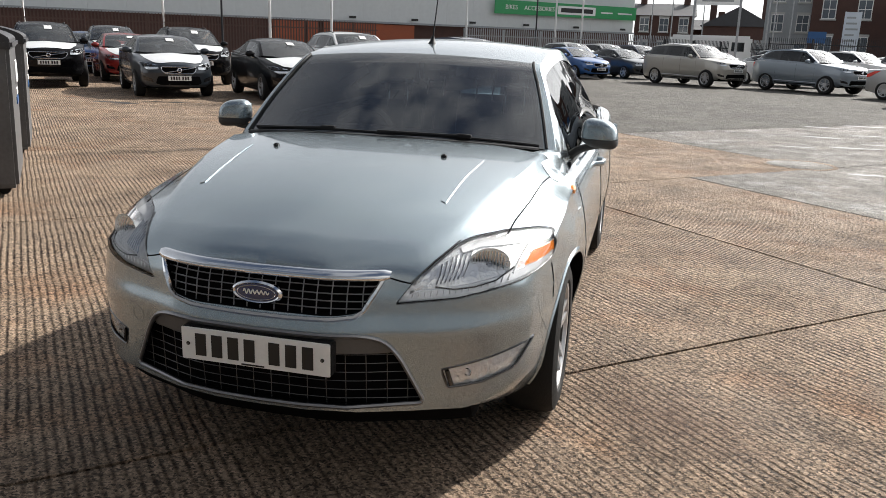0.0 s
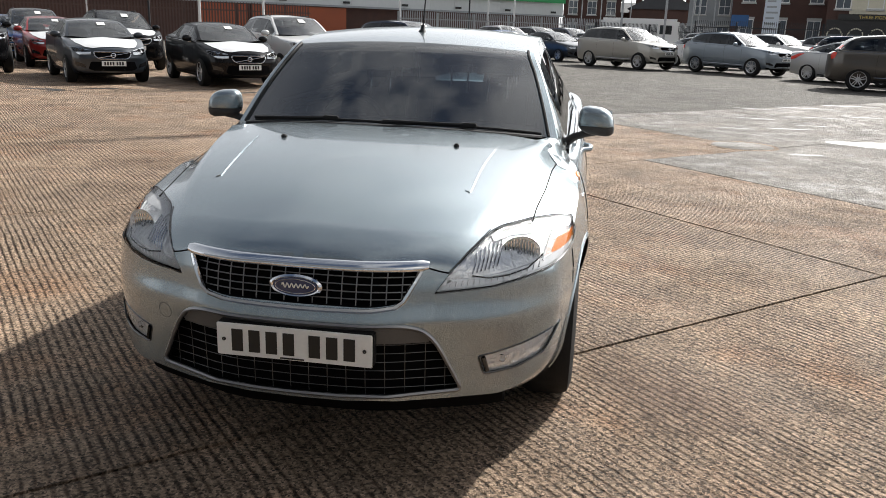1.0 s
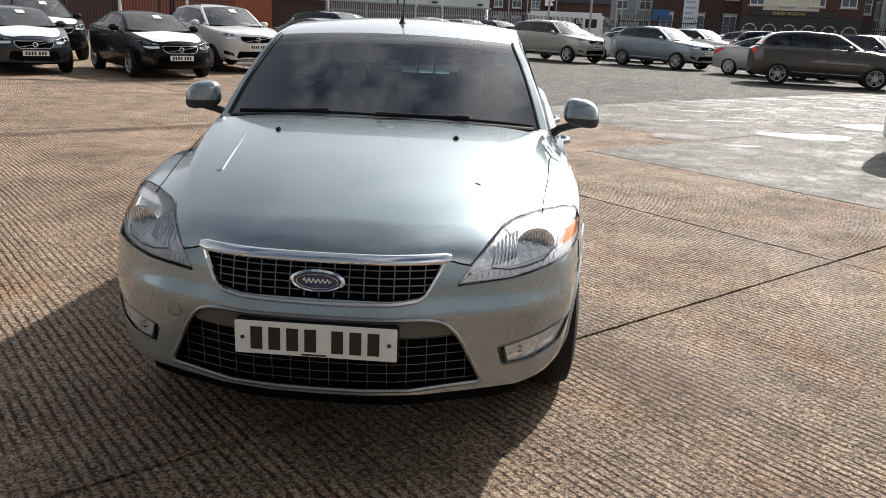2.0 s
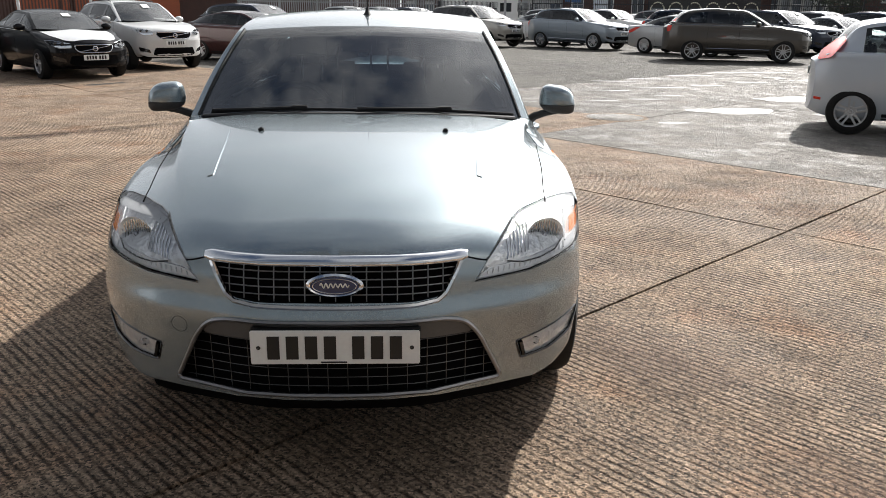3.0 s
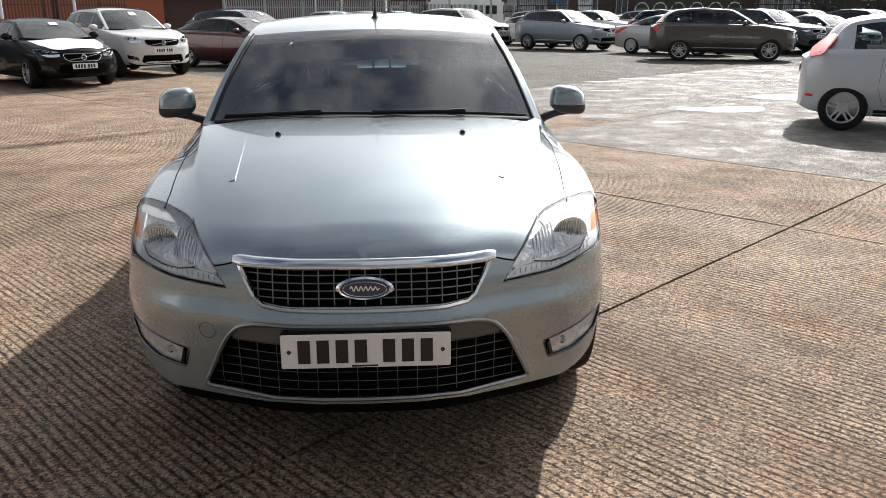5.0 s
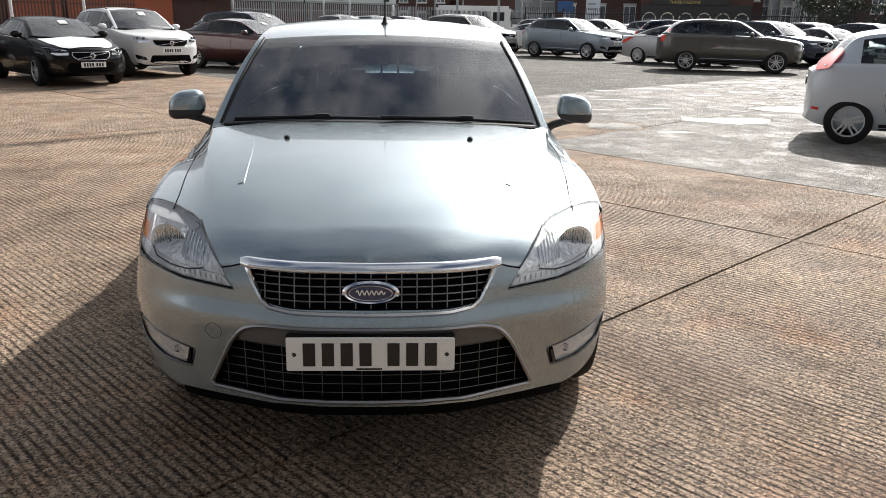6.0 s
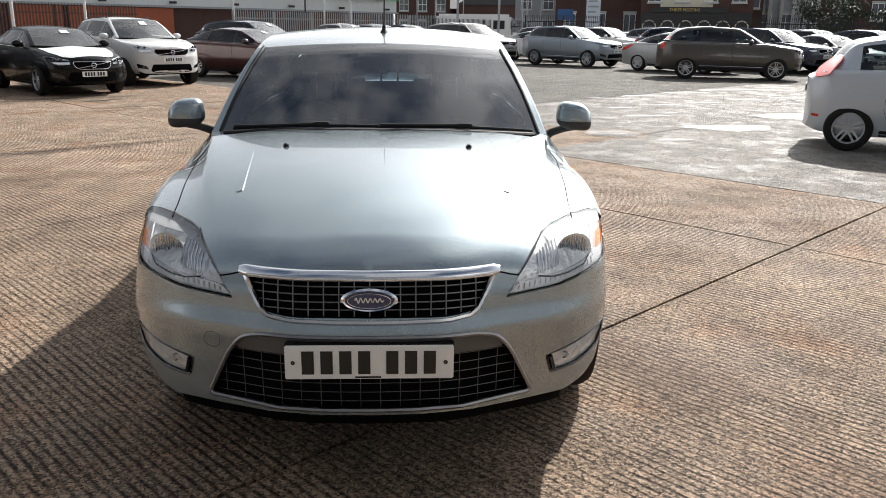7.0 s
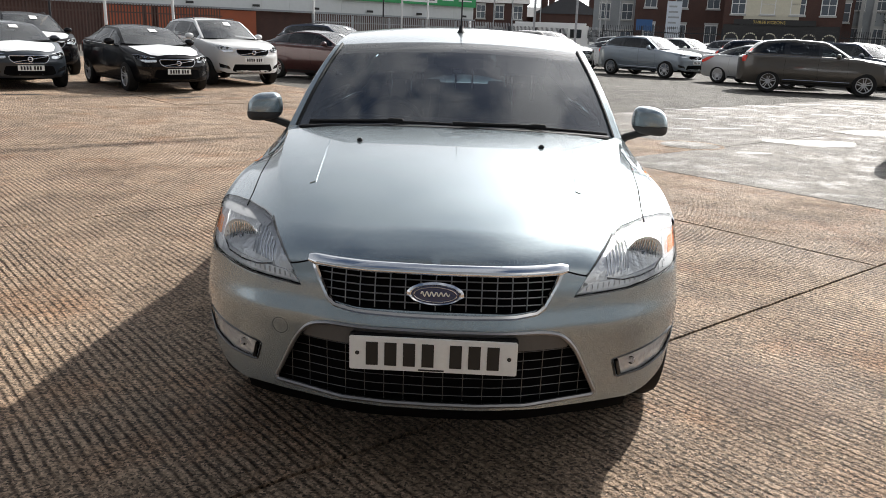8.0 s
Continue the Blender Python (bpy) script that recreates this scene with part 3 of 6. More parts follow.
def ground_material(name, base, dark, rib=1.0, wet=0.0, rough=0.85, random=True, spec=0.5):
    m = bpy.data.materials.new(name)
    m.use_nodes = True
    n, l = m.node_tree.nodes, m.node_tree.links
    b = n["Principled BSDF"]
    geo = n.new("ShaderNodeNewGeometry")

    def noise_tex(scale, detail=5, rough_=0.6):
        t = n.new("ShaderNodeTexNoise")
        t.inputs["Scale"].default_value, t.inputs["Detail"].default_value, t.inputs["Roughness"].default_value = scale, detail, rough_
        l.new(geo.outputs["Position"], t.inputs["Vector"])
        return t

    def maths(op, a, c):
        q = n.new("ShaderNodeMath")
        q.operation = op
        for i, v in enumerate((a, c)):
            if isinstance(v, (int, float)):
                q.inputs[i].default_value = v
            else:
                l.new(v, q.inputs[i])
        return q.outputs[0]

    big, mid, grit, fine = noise_tex(0.35, 6), noise_tex(2.2, 6), noise_tex(55, 4, 0.7), noise_tex(190, 3, 0.7)
    # ribs raked into the wet concrete, wandering and worn
    dot = n.new("ShaderNodeVectorMath")
    dot.operation = "DOT_PRODUCT"
    dot.inputs[1].default_value = E2
    l.new(geo.outputs["Position"], dot.inputs[0])
    wander = noise_tex(0.9, 3)
    u = maths("ADD", dot.outputs["Value"], maths("MULTIPLY", wander.outputs["Fac"], 0.045))
    u = maths("ADD", u, maths("MULTIPLY", mid.outputs["Fac"], 0.016))
    u = maths("ADD", u, maths("MULTIPLY", noise_tex(9, 3).outputs["Fac"], 0.013))
    u = maths("ADD", u, maths("MULTIPLY", noise_tex(38, 3).outputs["Fac"], 0.011))
    saw = maths("SINE", maths("MULTIPLY", u, 2 * math.pi / 0.041), 0)
    wear = n.new("ShaderNodeMapRange")
    wear.inputs["From Min"].default_value, wear.inputs["From Max"].default_value = 0.38, 0.60
    wear.inputs["To Min"].default_value = 0.10
    worn = maths("ADD", maths("MULTIPLY", noise_tex(0.8, 5).outputs["Fac"], 0.62), maths("MULTIPLY", noise_tex(5.5, 4).outputs["Fac"], 0.38))
    l.new(worn, wear.inputs["Value"])
    groove = maths("POWER", maths("ADD", maths("MULTIPLY", saw, 0.5), 0.5), 3.0)
    ribs = maths("MULTIPLY", maths("MULTIPLY", maths("SUBTRACT", 0.35, groove), wear.outputs["Result"]), rib)
    height = maths("ADD", maths("MULTIPLY", ribs, 1.0), maths("ADD", maths("MULTIPLY", grit.outputs["Fac"], 1.6), maths("MULTIPLY", fine.outputs["Fac"], 0.8)))
    bp = n.new("ShaderNodeBump")
    bp.inputs["Strength"].default_value, bp.inputs["Distance"].default_value = 1.0, 0.014
    l.new(height, bp.inputs["Height"])
    l.new(bp.outputs["Normal"], b.inputs["Normal"])
    # colour: pale worn cement, brown dirt in the grooves, stones
    mx = n.new("ShaderNodeMix"); mx.data_type = "RGBA"
    mx.inputs["A"].default_value, mx.inputs["B"].default_value = (*dark, 1), (*base, 1)
    f = maths("ADD", maths("MULTIPLY", big.outputs["Fac"], 1.4), maths("MULTIPLY", mid.outputs["Fac"], 1.6))
    f = maths("ADD", f, maths("MULTIPLY", grit.outputs["Fac"], 1.2))
    f = maths("ADD", f, maths("MULTIPLY", fine.outputs["Fac"], 1.5))
    f = maths("ADD", f, maths("MULTIPLY", ribs, 0.75))
    mr = n.new("ShaderNodeMapRange")
    mr.inputs["From Min"].default_value, mr.inputs["From Max"].default_value = 2.15, 3.45
    l.new(f, mr.inputs["Value"])
    l.new(mr.outputs["Result"], mx.inputs["Factor"])
    # rust-brown dirt lying in the grooves and in broad patches
    dirt = n.new("ShaderNodeMix"); dirt.data_type = "RGBA"
    dirt.inputs["B"].default_value = (dark[0] * 0.62, dark[1] * 0.50, dark[2] * 0.42, 1)
    patchy = n.new("ShaderNodeMapRange")
    patchy.inputs["From Min"].default_value, patchy.inputs["From Max"].default_value = 0.50, 0.66
    patchy.inputs["To Min"].default_value, patchy.inputs["To Max"].default_value = 0.62, 1.0
    l.new(noise_tex(1.5, 5).outputs["Fac"], patchy.inputs["Value"])
    broken = n.new("ShaderNodeMapRange")
    broken.inputs["From Min"].default_value, broken.inputs["From Max"].default_value = 0.40, 0.58
    l.new(noise_tex(13, 5, 0.75).outputs["Fac"], broken.inputs["Value"])
    fill = maths("MULTIPLY", maths("MULTIPLY", groove, broken.outputs["Result"]), maths("MULTIPLY", wear.outputs["Result"], patchy.outputs["Result"]))
    l.new(maths("MINIMUM", maths("MULTIPLY", fill, 1.9 * rib), 0.95), dirt.inputs["Factor"])
    l.new(mx.outputs["Result"], dirt.inputs["A"])
    rust = n.new("ShaderNodeMix"); rust.data_type = "RGBA"; rust.blend_type = "MULTIPLY"
    rust.inputs["B"].default_value = (0.86, 0.66, 0.52, 1)
    rp = n.new("ShaderNodeMapRange")
    rp.inputs["From Min"].default_value, rp.inputs["From Max"].default_value, rp.inputs["To Max"].default_value = 0.52, 0.68, 0.8 * rib
    l.new(noise_tex(1.05, 6, 0.65).outputs["Fac"], rp.inputs["Value"])
    l.new(rp.outputs["Result"], rust.inputs["Factor"]); l.new(dirt.outputs["Result"], rust.inputs["A"])
    col = rust.outputs["Result"]
    # pale and dark stones in the surface
    vo = n.new("ShaderNodeTexVoronoi")
    vo.inputs["Scale"].default_value = 105
    l.new(geo.outputs["Position"], vo.inputs["Vector"])
    st = n.new("ShaderNodeMix"); st.data_type = "RGBA"; st.blend_type = "OVERLAY"
    st.inputs["Factor"].default_value = 0.80
    bw = n.new("ShaderNodeSeparateColor")
    l.new(vo.outputs["Color"], bw.inputs["Color"])
    cc = n.new("ShaderNodeCombineColor")
    for i in range(3):
        l.new(bw.outputs[0], cc.inputs[i])
    l.new(col, st.inputs["A"]); l.new(cc.outputs["Color"], st.inputs["B"])
    col = st.outputs["Result"]
    if random:
        oi, m2, h2 = n.new("ShaderNodeObjectInfo"), n.new("ShaderNodeMapRange"), n.new("ShaderNodeHueSaturation")
        m2.inputs["To Min"].default_value, m2.inputs["To Max"].default_value = 0.93, 1.07
        l.new(oi.outputs["Random"], m2.inputs["Value"]); l.new(m2.outputs["Result"], h2.inputs["Value"])
        l.new(col, h2.inputs["Color"])
        col = h2.outputs["Color"]
    l.new(col, b.inputs["Base Color"])
    rr = n.new("ShaderNodeMapRange")
    rr.inputs["From Min"].default_value, rr.inputs["From Max"].default_value = (0.40, 0.60) if wet < 0.1 else (0.50, 0.60)
    rr.inputs["To Min"].default_value, rr.inputs["To Max"].default_value = rough, rough - 0.12 - wet * 0.55
    l.new(noise_tex(1.3 if wet < 0.1 else 1.9, 5 if wet < 0.1 else 9, 0.6 if wet < 0.1 else 0.78).outputs["Fac"], rr.inputs["Value"])
    l.new(rr.outputs["Result"], b.inputs["Roughness"])
    b.inputs["Specular IOR Level"].default_value = spec
    return m


M_CONC = ground_material("ribbed_concrete", (0.455, 0.332, 0.232), (0.070, 0.045, 0.028), spec=0.28)
M_CONC_WET = ground_material("damp_worn_concrete", (0.31, 0.283, 0.25), (0.058, 0.051, 0.044), rib=0.35, wet=0.48, rough=0.82, spec=0.4)
M_TARMAC = ground_material("old_tarmac", (0.14, 0.128, 0.11), (0.06, 0.054, 0.047), rib=0.0, wet=0.22, rough=0.9, random=False, spec=0.35)
M_BED = mat("dirt_bed", (0.035, 0.03, 0.025), 0.95, vary=0.3, scale=3, bump=0.4, bscale=40)

bm = bmesh.new()
R = 900.0
ring = [(-R, -R), (R, -R), (R, R), (-R, R)]
bm.faces.new([bm.verts.new((x, y, -0.016)) for x, y in ring])
ground = part("ground", bm, M_BED)
tagged(ground, "bare dirt bed under the yard's concrete and tarmac", "ground", kind="structure")

A_STEP, B_STEP, A0, B0 = 4.23, 4.62, -0.385, 4.345


def slab(name, a0, a1, b0, b1, material, parent, z=0.0):
    t = bmesh.new()
    g = 0.0055
    rnd = random.Random(int(a0 * 100) * 7 + int(b0 * 100))
    cs = [yard(a0 + g, b0 + g), yard(a1 - g, b0 + g), yard(a1 - g, b1 - g), yard(a0 + g, b1 - g)]
    o = sum(cs, Vector()) / 4
    edge = []
    for q in range(4):
        p0, p1 = cs[q], cs[(q + 1) % 4]
        n = max(1, int((p1 - p0).length / 0.09)) if (p1 - p0).length < 12 else 1
        inward = (o - (p0 + p1) / 2).normalized()
        edge += [p0.lerp(p1, k / n) + inward * rnd.uniform(0, 0.006 if n > 1 else 0) for k in range(n)]
    up = [t.verts.new(c - o) for c in edge]
    dn = [t.verts.new(c - o + Vector((0, 0, -0.03))) for c in edge]
    t.faces.new(up)
    for q in range(len(up)):
        t.faces.new((up[q], dn[q], dn[(q + 1) % len(up)], up[(q + 1) % len(up)]))
    ob = part(name, t, material, parent, smooth=30)
    ob.matrix_basis = pose(o.x, o.y, z)
    return ob


yard_floor = thing("concrete_yard", "brown ribbed concrete yard cast in large slabs with dark joints", "concrete yard", kind="structure")
for i in range(-9, 5):
    for j in range(-4, 4):
        a0, b0 = A0 + i * A_STEP, B0 + j * B_STEP
        if (i < -2 and j >= 1) or j in (-1, -3):
            continue
        lift = random.uniform(-0.002, 0.002)
        if j == 0 and i >= -1:      # one bay is recast in paler concrete half way across
            slab("concrete_slab", a0, a0 + A_STEP, b0, 6.5, M_CONC, yard_floor, lift)
            slab("concrete_slab", a0, a0 + A_STEP, 6.5, b0 + B_STEP, M_CONC_WET, yard_floor, lift + .001)
            continue
        slab("concrete_slab", a0, a0 + A_STEP, b0, b0 + B_STEP * (1 if j >= 0 else 2), M_CONC_WET if j >= 1 else M_CONC, yard_floor, lift)
tarmac = thing("tarmac", "old grey tarmac with damp shiny patches", "tarmac", kind="structure")
for i in range(1):
    slab("tarmac_sheet", -70, A0 - 2 * A_STEP, B0 + B_STEP, 90, M_TARMAC, tarmac, -0.004)
    slab("tarmac_sheet", A0 - 2 * A_STEP, 80, B0 + 4 * B_STEP, 90, M_TARMAC, tarmac, -0.004)
    slab("tarmac_sheet", -70, A0 - 9 * A_STEP, -60, B0 + B_STEP, M_TARMAC, tarmac, -0.004)
    slab("tarmac_sheet", A0 - 9 * A_STEP, 80, -60, B0 - 4 * B_STEP, M_TARMAC, tarmac, -0.004)
    slab("tarmac_sheet", A0 + 5 * A_STEP, 80, B0 - 4 * B_STEP, B0 + 4 * B_STEP, M_TARMAC, tarmac, -0.004)


# ---- the silver saloon in front of the camera ----
HERO_KEYS = [
    # s, zb, xb, x1, z1, x2, z2, xs, zs, xc, zc, zd
    (0.00, 0.322, 0.64, 0.79, 0.39, 0.83, 0.60, 0.80, 0.728, 0.45, 0.768, 0.795),
    (0.05, 0.300, 0.68, 0.815, 0.36, 0.85, 0.60, 0.83, 0.775, 0.475, 0.808, 0.828),
    (0.20, 0.250, 0.77, 0.86, 0.36, 0.885, 0.60, 0.865, 0.832, 0.545, 0.868, 0.882),
    (0.50, 0.220, 0.83, 0.905, 0.37, 0.918, 0.60, 0.872, 0.868, 0.63, 0.948, 0.960),
    (0.90, 0.200, 0.82, 0.905, 0.38, 0.94, 0.60, 0.868, 0.895, 0.695, 1.022, 1.058),
    (1.22, 0.200, 0.84, 0.905, 0.38, 0.942, 0.60, 0.868, 0.905, 0.735, 1.045, 1.085),
    (1.36, 0.200, 0.84, 0.905, 0.38, 0.942, 0.60, 0.872, 0.918, 0.79, 0.962, 0.72),
]
HERO_KEYS += [
    (2.00, 0.200, 0.84, 0.905, 0.38, 0.943, 0.60, 0.885, 0.930, 0.81, 0.948, 0.60),
    (3.40, 0.200, 0.84, 0.905, 0.38, 0.943, 0.62, 0.892, 0.985, 0.80, 0.995, 0.62),
    (4.05, 0.210, 0.82, 0.89, 0.40, 0.93, 0.64, 0.875, 1.025, 0.76, 1.03, 0.85),
    (4.30, 0.220, 0.80, 0.87, 0.42, 0.92, 0.66, 0.85, 1.03, 0.70, 1.06, 1.075),
    (4.78, 0.260, 0.70, 0.80, 0.45, 0.84, 0.66, 0.76, 0.96, 0.60, 1.02, 1.035),
]
HERO_BOW = [(0, 0), (0.2, 0.008), (0.3, 0.03), (0.42, 0.078), (0.6, 0.15), (0.72, 0.235), (0.834, 0.39), (0.88, 0.50), (0.95, 0.62)]
HERO_PROF = [(0.15, 0.07), (0.25, 0.035), (0.32, 0.0), (0.42, -0.004), (0.52, -0.010), (0.59, -0.016), (0.65, 0.0), (0.72, 0.012), (0.785, 0.035), (0.9, 0.05)]
HERO_TAIL = [(0, 0), (0.4, 0.02), (0.7, 0.12), (0.95, 0.35)]



def bonnet_height(x, y):
    """The bonnet: steep behind the grille, then ever flatter towards the windscreen, with a slight crown across."""
    yl = y - 0.577 * x * x
    return 0.79 + 0.33 * (1 - math.exp(-yl / 0.60)) + 0.012 * (1 - (x / 0.55) ** 2)


hero = thing("car", "silver-grey saloon car with chrome grille parked on the concrete yard", "car")
hero_body = part("body", body_shell(HERO_KEYS, HERO_BOW, HERO_PROF, HERO_TAIL, 4.78, 1.3, per=64, steps=70, rings=26, mid=0.5, cabin=(1.27, 4.28, 0.80), valley=0.0, deck=bonnet_height), [M_SILVER, M_CAVITY_SHADE], hero, "silver-grey metallic paint")
tmp = bmesh.new()
tmp.from_mesh(hero_body.data)
HB = BVHTree.FromBMesh(tmp)
tmp.free()


def mirror(poly):
    return [(-x, z) for x, z in poly][::-1]


GRILLE = [(-0.388, 0.778), (-0.20, 0.784), (0.20, 0.784), (0.388, 0.778), (0.335, 0.662), (0.25, 0.650), (-0.25, 0.650), (-0.335, 0.662)]
INTAKE = [(-0.34, 0.592), (0.34, 0.592), (0.405, 0.575), (0.45, 0.52), (0.525, 0.365), (0.52, 0.352), (0.30, 0.340), (-0.30, 0.340), (-0.52, 0.352), (-0.525, 0.365), (-0.45, 0.52), (-0.405, 0.575)]
LAMP = [(0.430, 0.686), (0.476, 0.752), (0.53, 0.806), (0.585, 0.850), (0.62, 0.860), (0.713, 0.864), (0.80, 0.857), (0.858, 0.845), (0.872, 0.80), (0.866, 0.755), (0.80, 0.735), (0.62, 0.702)]
FOG = [(0.578, 0.468), (0.598, 0.402), (0.70, 0.408), (0.79, 0.434), (0.842, 0.520), (0.72, 0.494)]
LAMP_R, FOG_R = round_poly(LAMP, 0.012, 3), round_poly(FOG, 0.01, 3)
GRILLE_R, INTAKE_R = round_poly(GRILLE, 0.03, 3), round_poly(INTAKE, 0.03, 3)

cutters = [cylinder_x(0.965, 0.325, 0.358, 0.60, 1.2), cylinder_x(0.965, 0.325, 0.358, -1.2, -0.60),
           cylinder_x(3.815, 0.325, 0.358, 0.60, 1.2), cylinder_x(3.815, 0.325, 0.358, -1.2, -0.60)]
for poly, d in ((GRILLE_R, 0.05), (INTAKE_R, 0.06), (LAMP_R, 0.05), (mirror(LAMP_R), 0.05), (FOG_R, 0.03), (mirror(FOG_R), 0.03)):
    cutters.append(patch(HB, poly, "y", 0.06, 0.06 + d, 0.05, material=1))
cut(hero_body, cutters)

hero_g = {"v": [0, 0.13, 0.26, 0.34, 0.52, 0.72, 1.0],
          "yc": [1.205, 1.376, 1.56, 1.73, 2.55, 3.50, 4.36], "zc": [1.080, 1.217, 1.345, 1.437, 1.515, 1.45, 1.085],
          "xr": [0.775, 0.728, 0.675, 0.625, 0.615, 0.60, 0.62], "yr": [1.40, 1.535, 1.68, 1.82, 2.55, 3.42, 4.16], "zr": [1.040, 1.177, 1.305, 1.405, 1.475, 1.41, 1.05],
          "by": [1.2, 2.0, 3.4, 4.3], "bx": [0.805, 0.835, 0.848, 0.78], "bz": [0.965, 0.958, 1.003, 1.04],
          "ws": 0.34, "rs": 0.72, "win": [(1.62, 2.42), (2.50, 3.38), (3.38, 3.85)]}
hero_top = greenhouse(hero, hero_g, {"paint": M_SILVER, "glass": M_SCREEN, "side": [M_DUSK, M_TINT, M_TINT], "rear": M_SIDE})
for sx in (-1, 1):
    wheel(hero, sx * 0.80, 0.965, 0.325, 0.205, 0.215, sx, 5, double=True)
    wheel(hero, sx * 0.80, 3.815, 0.325, 0.205, 0.215, sx, 5, double=True)
plate_bars(hero, -0.030, 0.519)


def poly_spans(poly, c, axis):
    """Where a line at the coordinate c crosses an outline; axis 0: an upright line, 1: a level one."""
    hits = []
    for i in range(len(poly)):
        a, b = poly[i - 1], poly[i]
        if (a[axis] - c) * (b[axis] - c) < 0:
            t = (c - a[axis]) / (b[axis] - a[axis])
            hits.append(a[1 - axis] + t * (b[1 - axis] - a[1 - axis]))
    return (min(hits), max(hits)) if len(hits) > 1 else None


def mesh_bars(parent, poly, px, pz, lift, r, x0=0.0, z0=0.0, material=None):
    """The crossing bars of a grille."""
    xs = [x0 + i * px for i in range(-20, 21)]
    zs = [z0 + i * pz for i in range(-40, 60)]
    for x in xs:
        sp = poly_spans(poly, x, 0)
        if sp and sp[1] - sp[0] > .02:
            part("upright_bar", outline(HB, [(x, sp[0]), (x, sp[1])], "y", lift, r, closed=False, per=.05), material or M_GRILLE, parent)
    for z in zs:
        sp = poly_spans(poly, z, 1)
        if sp:
            part("level_bar", outline(HB, [(sp[0], z), (sp[1], z)], "y", lift - .004, r, closed=False, per=.04), material or M_GRILLE, parent)


# near-black backing sheet paints the shaded depth behind the grille bars
grille = part("grille", patch(HB, GRILLE_R, "y", -.042, step=.06), M_CAVITY_SHADE, hero, "black grille with thin metal bars")
mesh_bars(grille, GRILLE_R, .0475, .0235, -.016, .0022, z0=.6455)
u_frame = [(-.398, .782), (-.372, .728), (-.340, .668), (-.315, .650), (-.25, .641), (-.1, .637), (.1, .637), (.25, .641), (.315, .650), (.340, .668), (.372, .728), (.398, .782)]
part("chrome_frame", outline(HB, u_frame, "y", .002, .0085, closed=False), M_CHROME, grille, "bright chrome frame")
bar, bar_rows = bmesh.new(), []
for k in range(41):
    x = -.412 + .824 * k / 40
    end = max(0.0, (abs(x) - .39) / .022)
    q = HB.ray_cast(Vector((x, -3, .776)), Vector((0, 1, 0)))[0]
    w_ = 1 - .35 * end * end
    bar_rows.append([bar.verts.new((x, q.y + dy * w_, .7775 + dz * w_)) for dy, dz in ((.012, -.017), (-.012, -.017), (-.019, -.013), (-.021, -.006), (-.017, .001), (-.004, .013), (.002, .016), (.012, .016))])
for a, b in zip(bar_rows, bar_rows[1:]):
    for k in range(8):
        bar.faces.new((a[k], a[(k + 1) % 8], b[(k + 1) % 8], b[k]))
bar.faces.new(bar_rows[0]); bar.faces.new(bar_rows[-1])
part("chrome_bar", bar, M_CHROME, grille, "thick polished chrome bar", smooth=50)
by = HB.ray_cast(Vector((0, -3, .71)), Vector((0, 1, 0)))[0].y - .012
badge = new("oval_badge")
badge.parent = grille
badge.location = (0, by, .7095)
ov = lambda a, rx, rz, y: (rx * math.cos(a), y, rz * math.sin(a))
t = bmesh.new()
rings = [[t.verts.new(ov(k * math.pi / 24, rx, rz, y)) for k in range(48)] for rx, rz, y in ((.086, .037, .012), (.088, .0385, .0), (.080, .033, -.007), (.073, .0285, -.003))]
for a, b in zip(rings, rings[1:]):
    for k in range(48):
        t.faces.new((a[k], a[(k + 1) % 48], b[(k + 1) % 48], b[k]))
part("rim", t, M_CHROME, badge)
t = bmesh.new()
t.faces.new([t.verts.new(ov(k * math.pi / 24, .0735, .029, -.0045)) for k in range(48)])
part("enamel", t, M_BADGE, badge, "dark blue enamel")
t = tube(bmesh.new(), [ov(k * math.pi / 24, .066, .0235, -.0055) for k in range(48)], .0013, 6, True)
part("silver_line", t, M_CHROME, badge)
wave = [((-.044 + .088 * k / 40), -.0062, .0085 * math.sin(k * .95) * (1 - .35 * k / 40) + .002) for k in range(41)]
part("silver_scroll", tube(bmesh.new(), wave, .0021, 6), M_PLATE, badge)

# same for the intake: the sheet's colour carries the shade of the opening
intake = part("lower_intake", patch(HB, INTAKE_R, "y", -.052, step=.06), M_CAVITY_SHADE, hero, "black lower intake with thin metal bars")
mesh_bars(intake, INTAKE_R, .063, .031, -.022, .0014, x0=.0315, z0=.3605, material=mat("dull_grille_bar", (.17, .17, .17), .4, .8, vary=.15, scale=40))
part("satin_frame", outline(HB, INTAKE_R, "y", .002, .0075), M_GRILLE, intake, "satin metal frame")
band = [(-.44, .545), (-.405, .577), (-.34, .586), (.34, .586), (.405, .577), (.44, .545), (.42, .527), (-.42, .527)]
part("upper_band", patch(HB, band, "y", -.006, .02, .04), mat("bumper_grey", (.10, .095, .09), .5, vary=.1, scale=10), intake)
lip = bmesh.new()
rows_ = []
for k in range(33):
    x = -.66 + 1.32 * k / 32
    y = float(pchip([b[0] for b in HERO_BOW], [b[1] for b in HERO_BOW], abs(x)))
    rows_.append([lip.verts.new((x, y + dy, z)) for dy, z in ((.03, .345), (.055, .300), (.09, .245), (.13, .225), (.26, .225), (.26, .345))])
for a, b in zip(rows_, rows_[1:]):
    for q in range(6):
        lip.faces.new((a[q], a[(q + 1) % 6], b[(q + 1) % 6], b[q]))
for e in (rows_[0], rows_[-1]):
    lip.faces.new(e)
# the dam's near-black colour includes the shade below the bumper
part("air_dam", lip, M_CAVITY_SHADE, hero, "black plastic air dam under the bumper")
part("plate_holder", boxed((-.262, -.026, .462), (.262, .02, .576), .006), M_BLACKPLASTIC, hero)
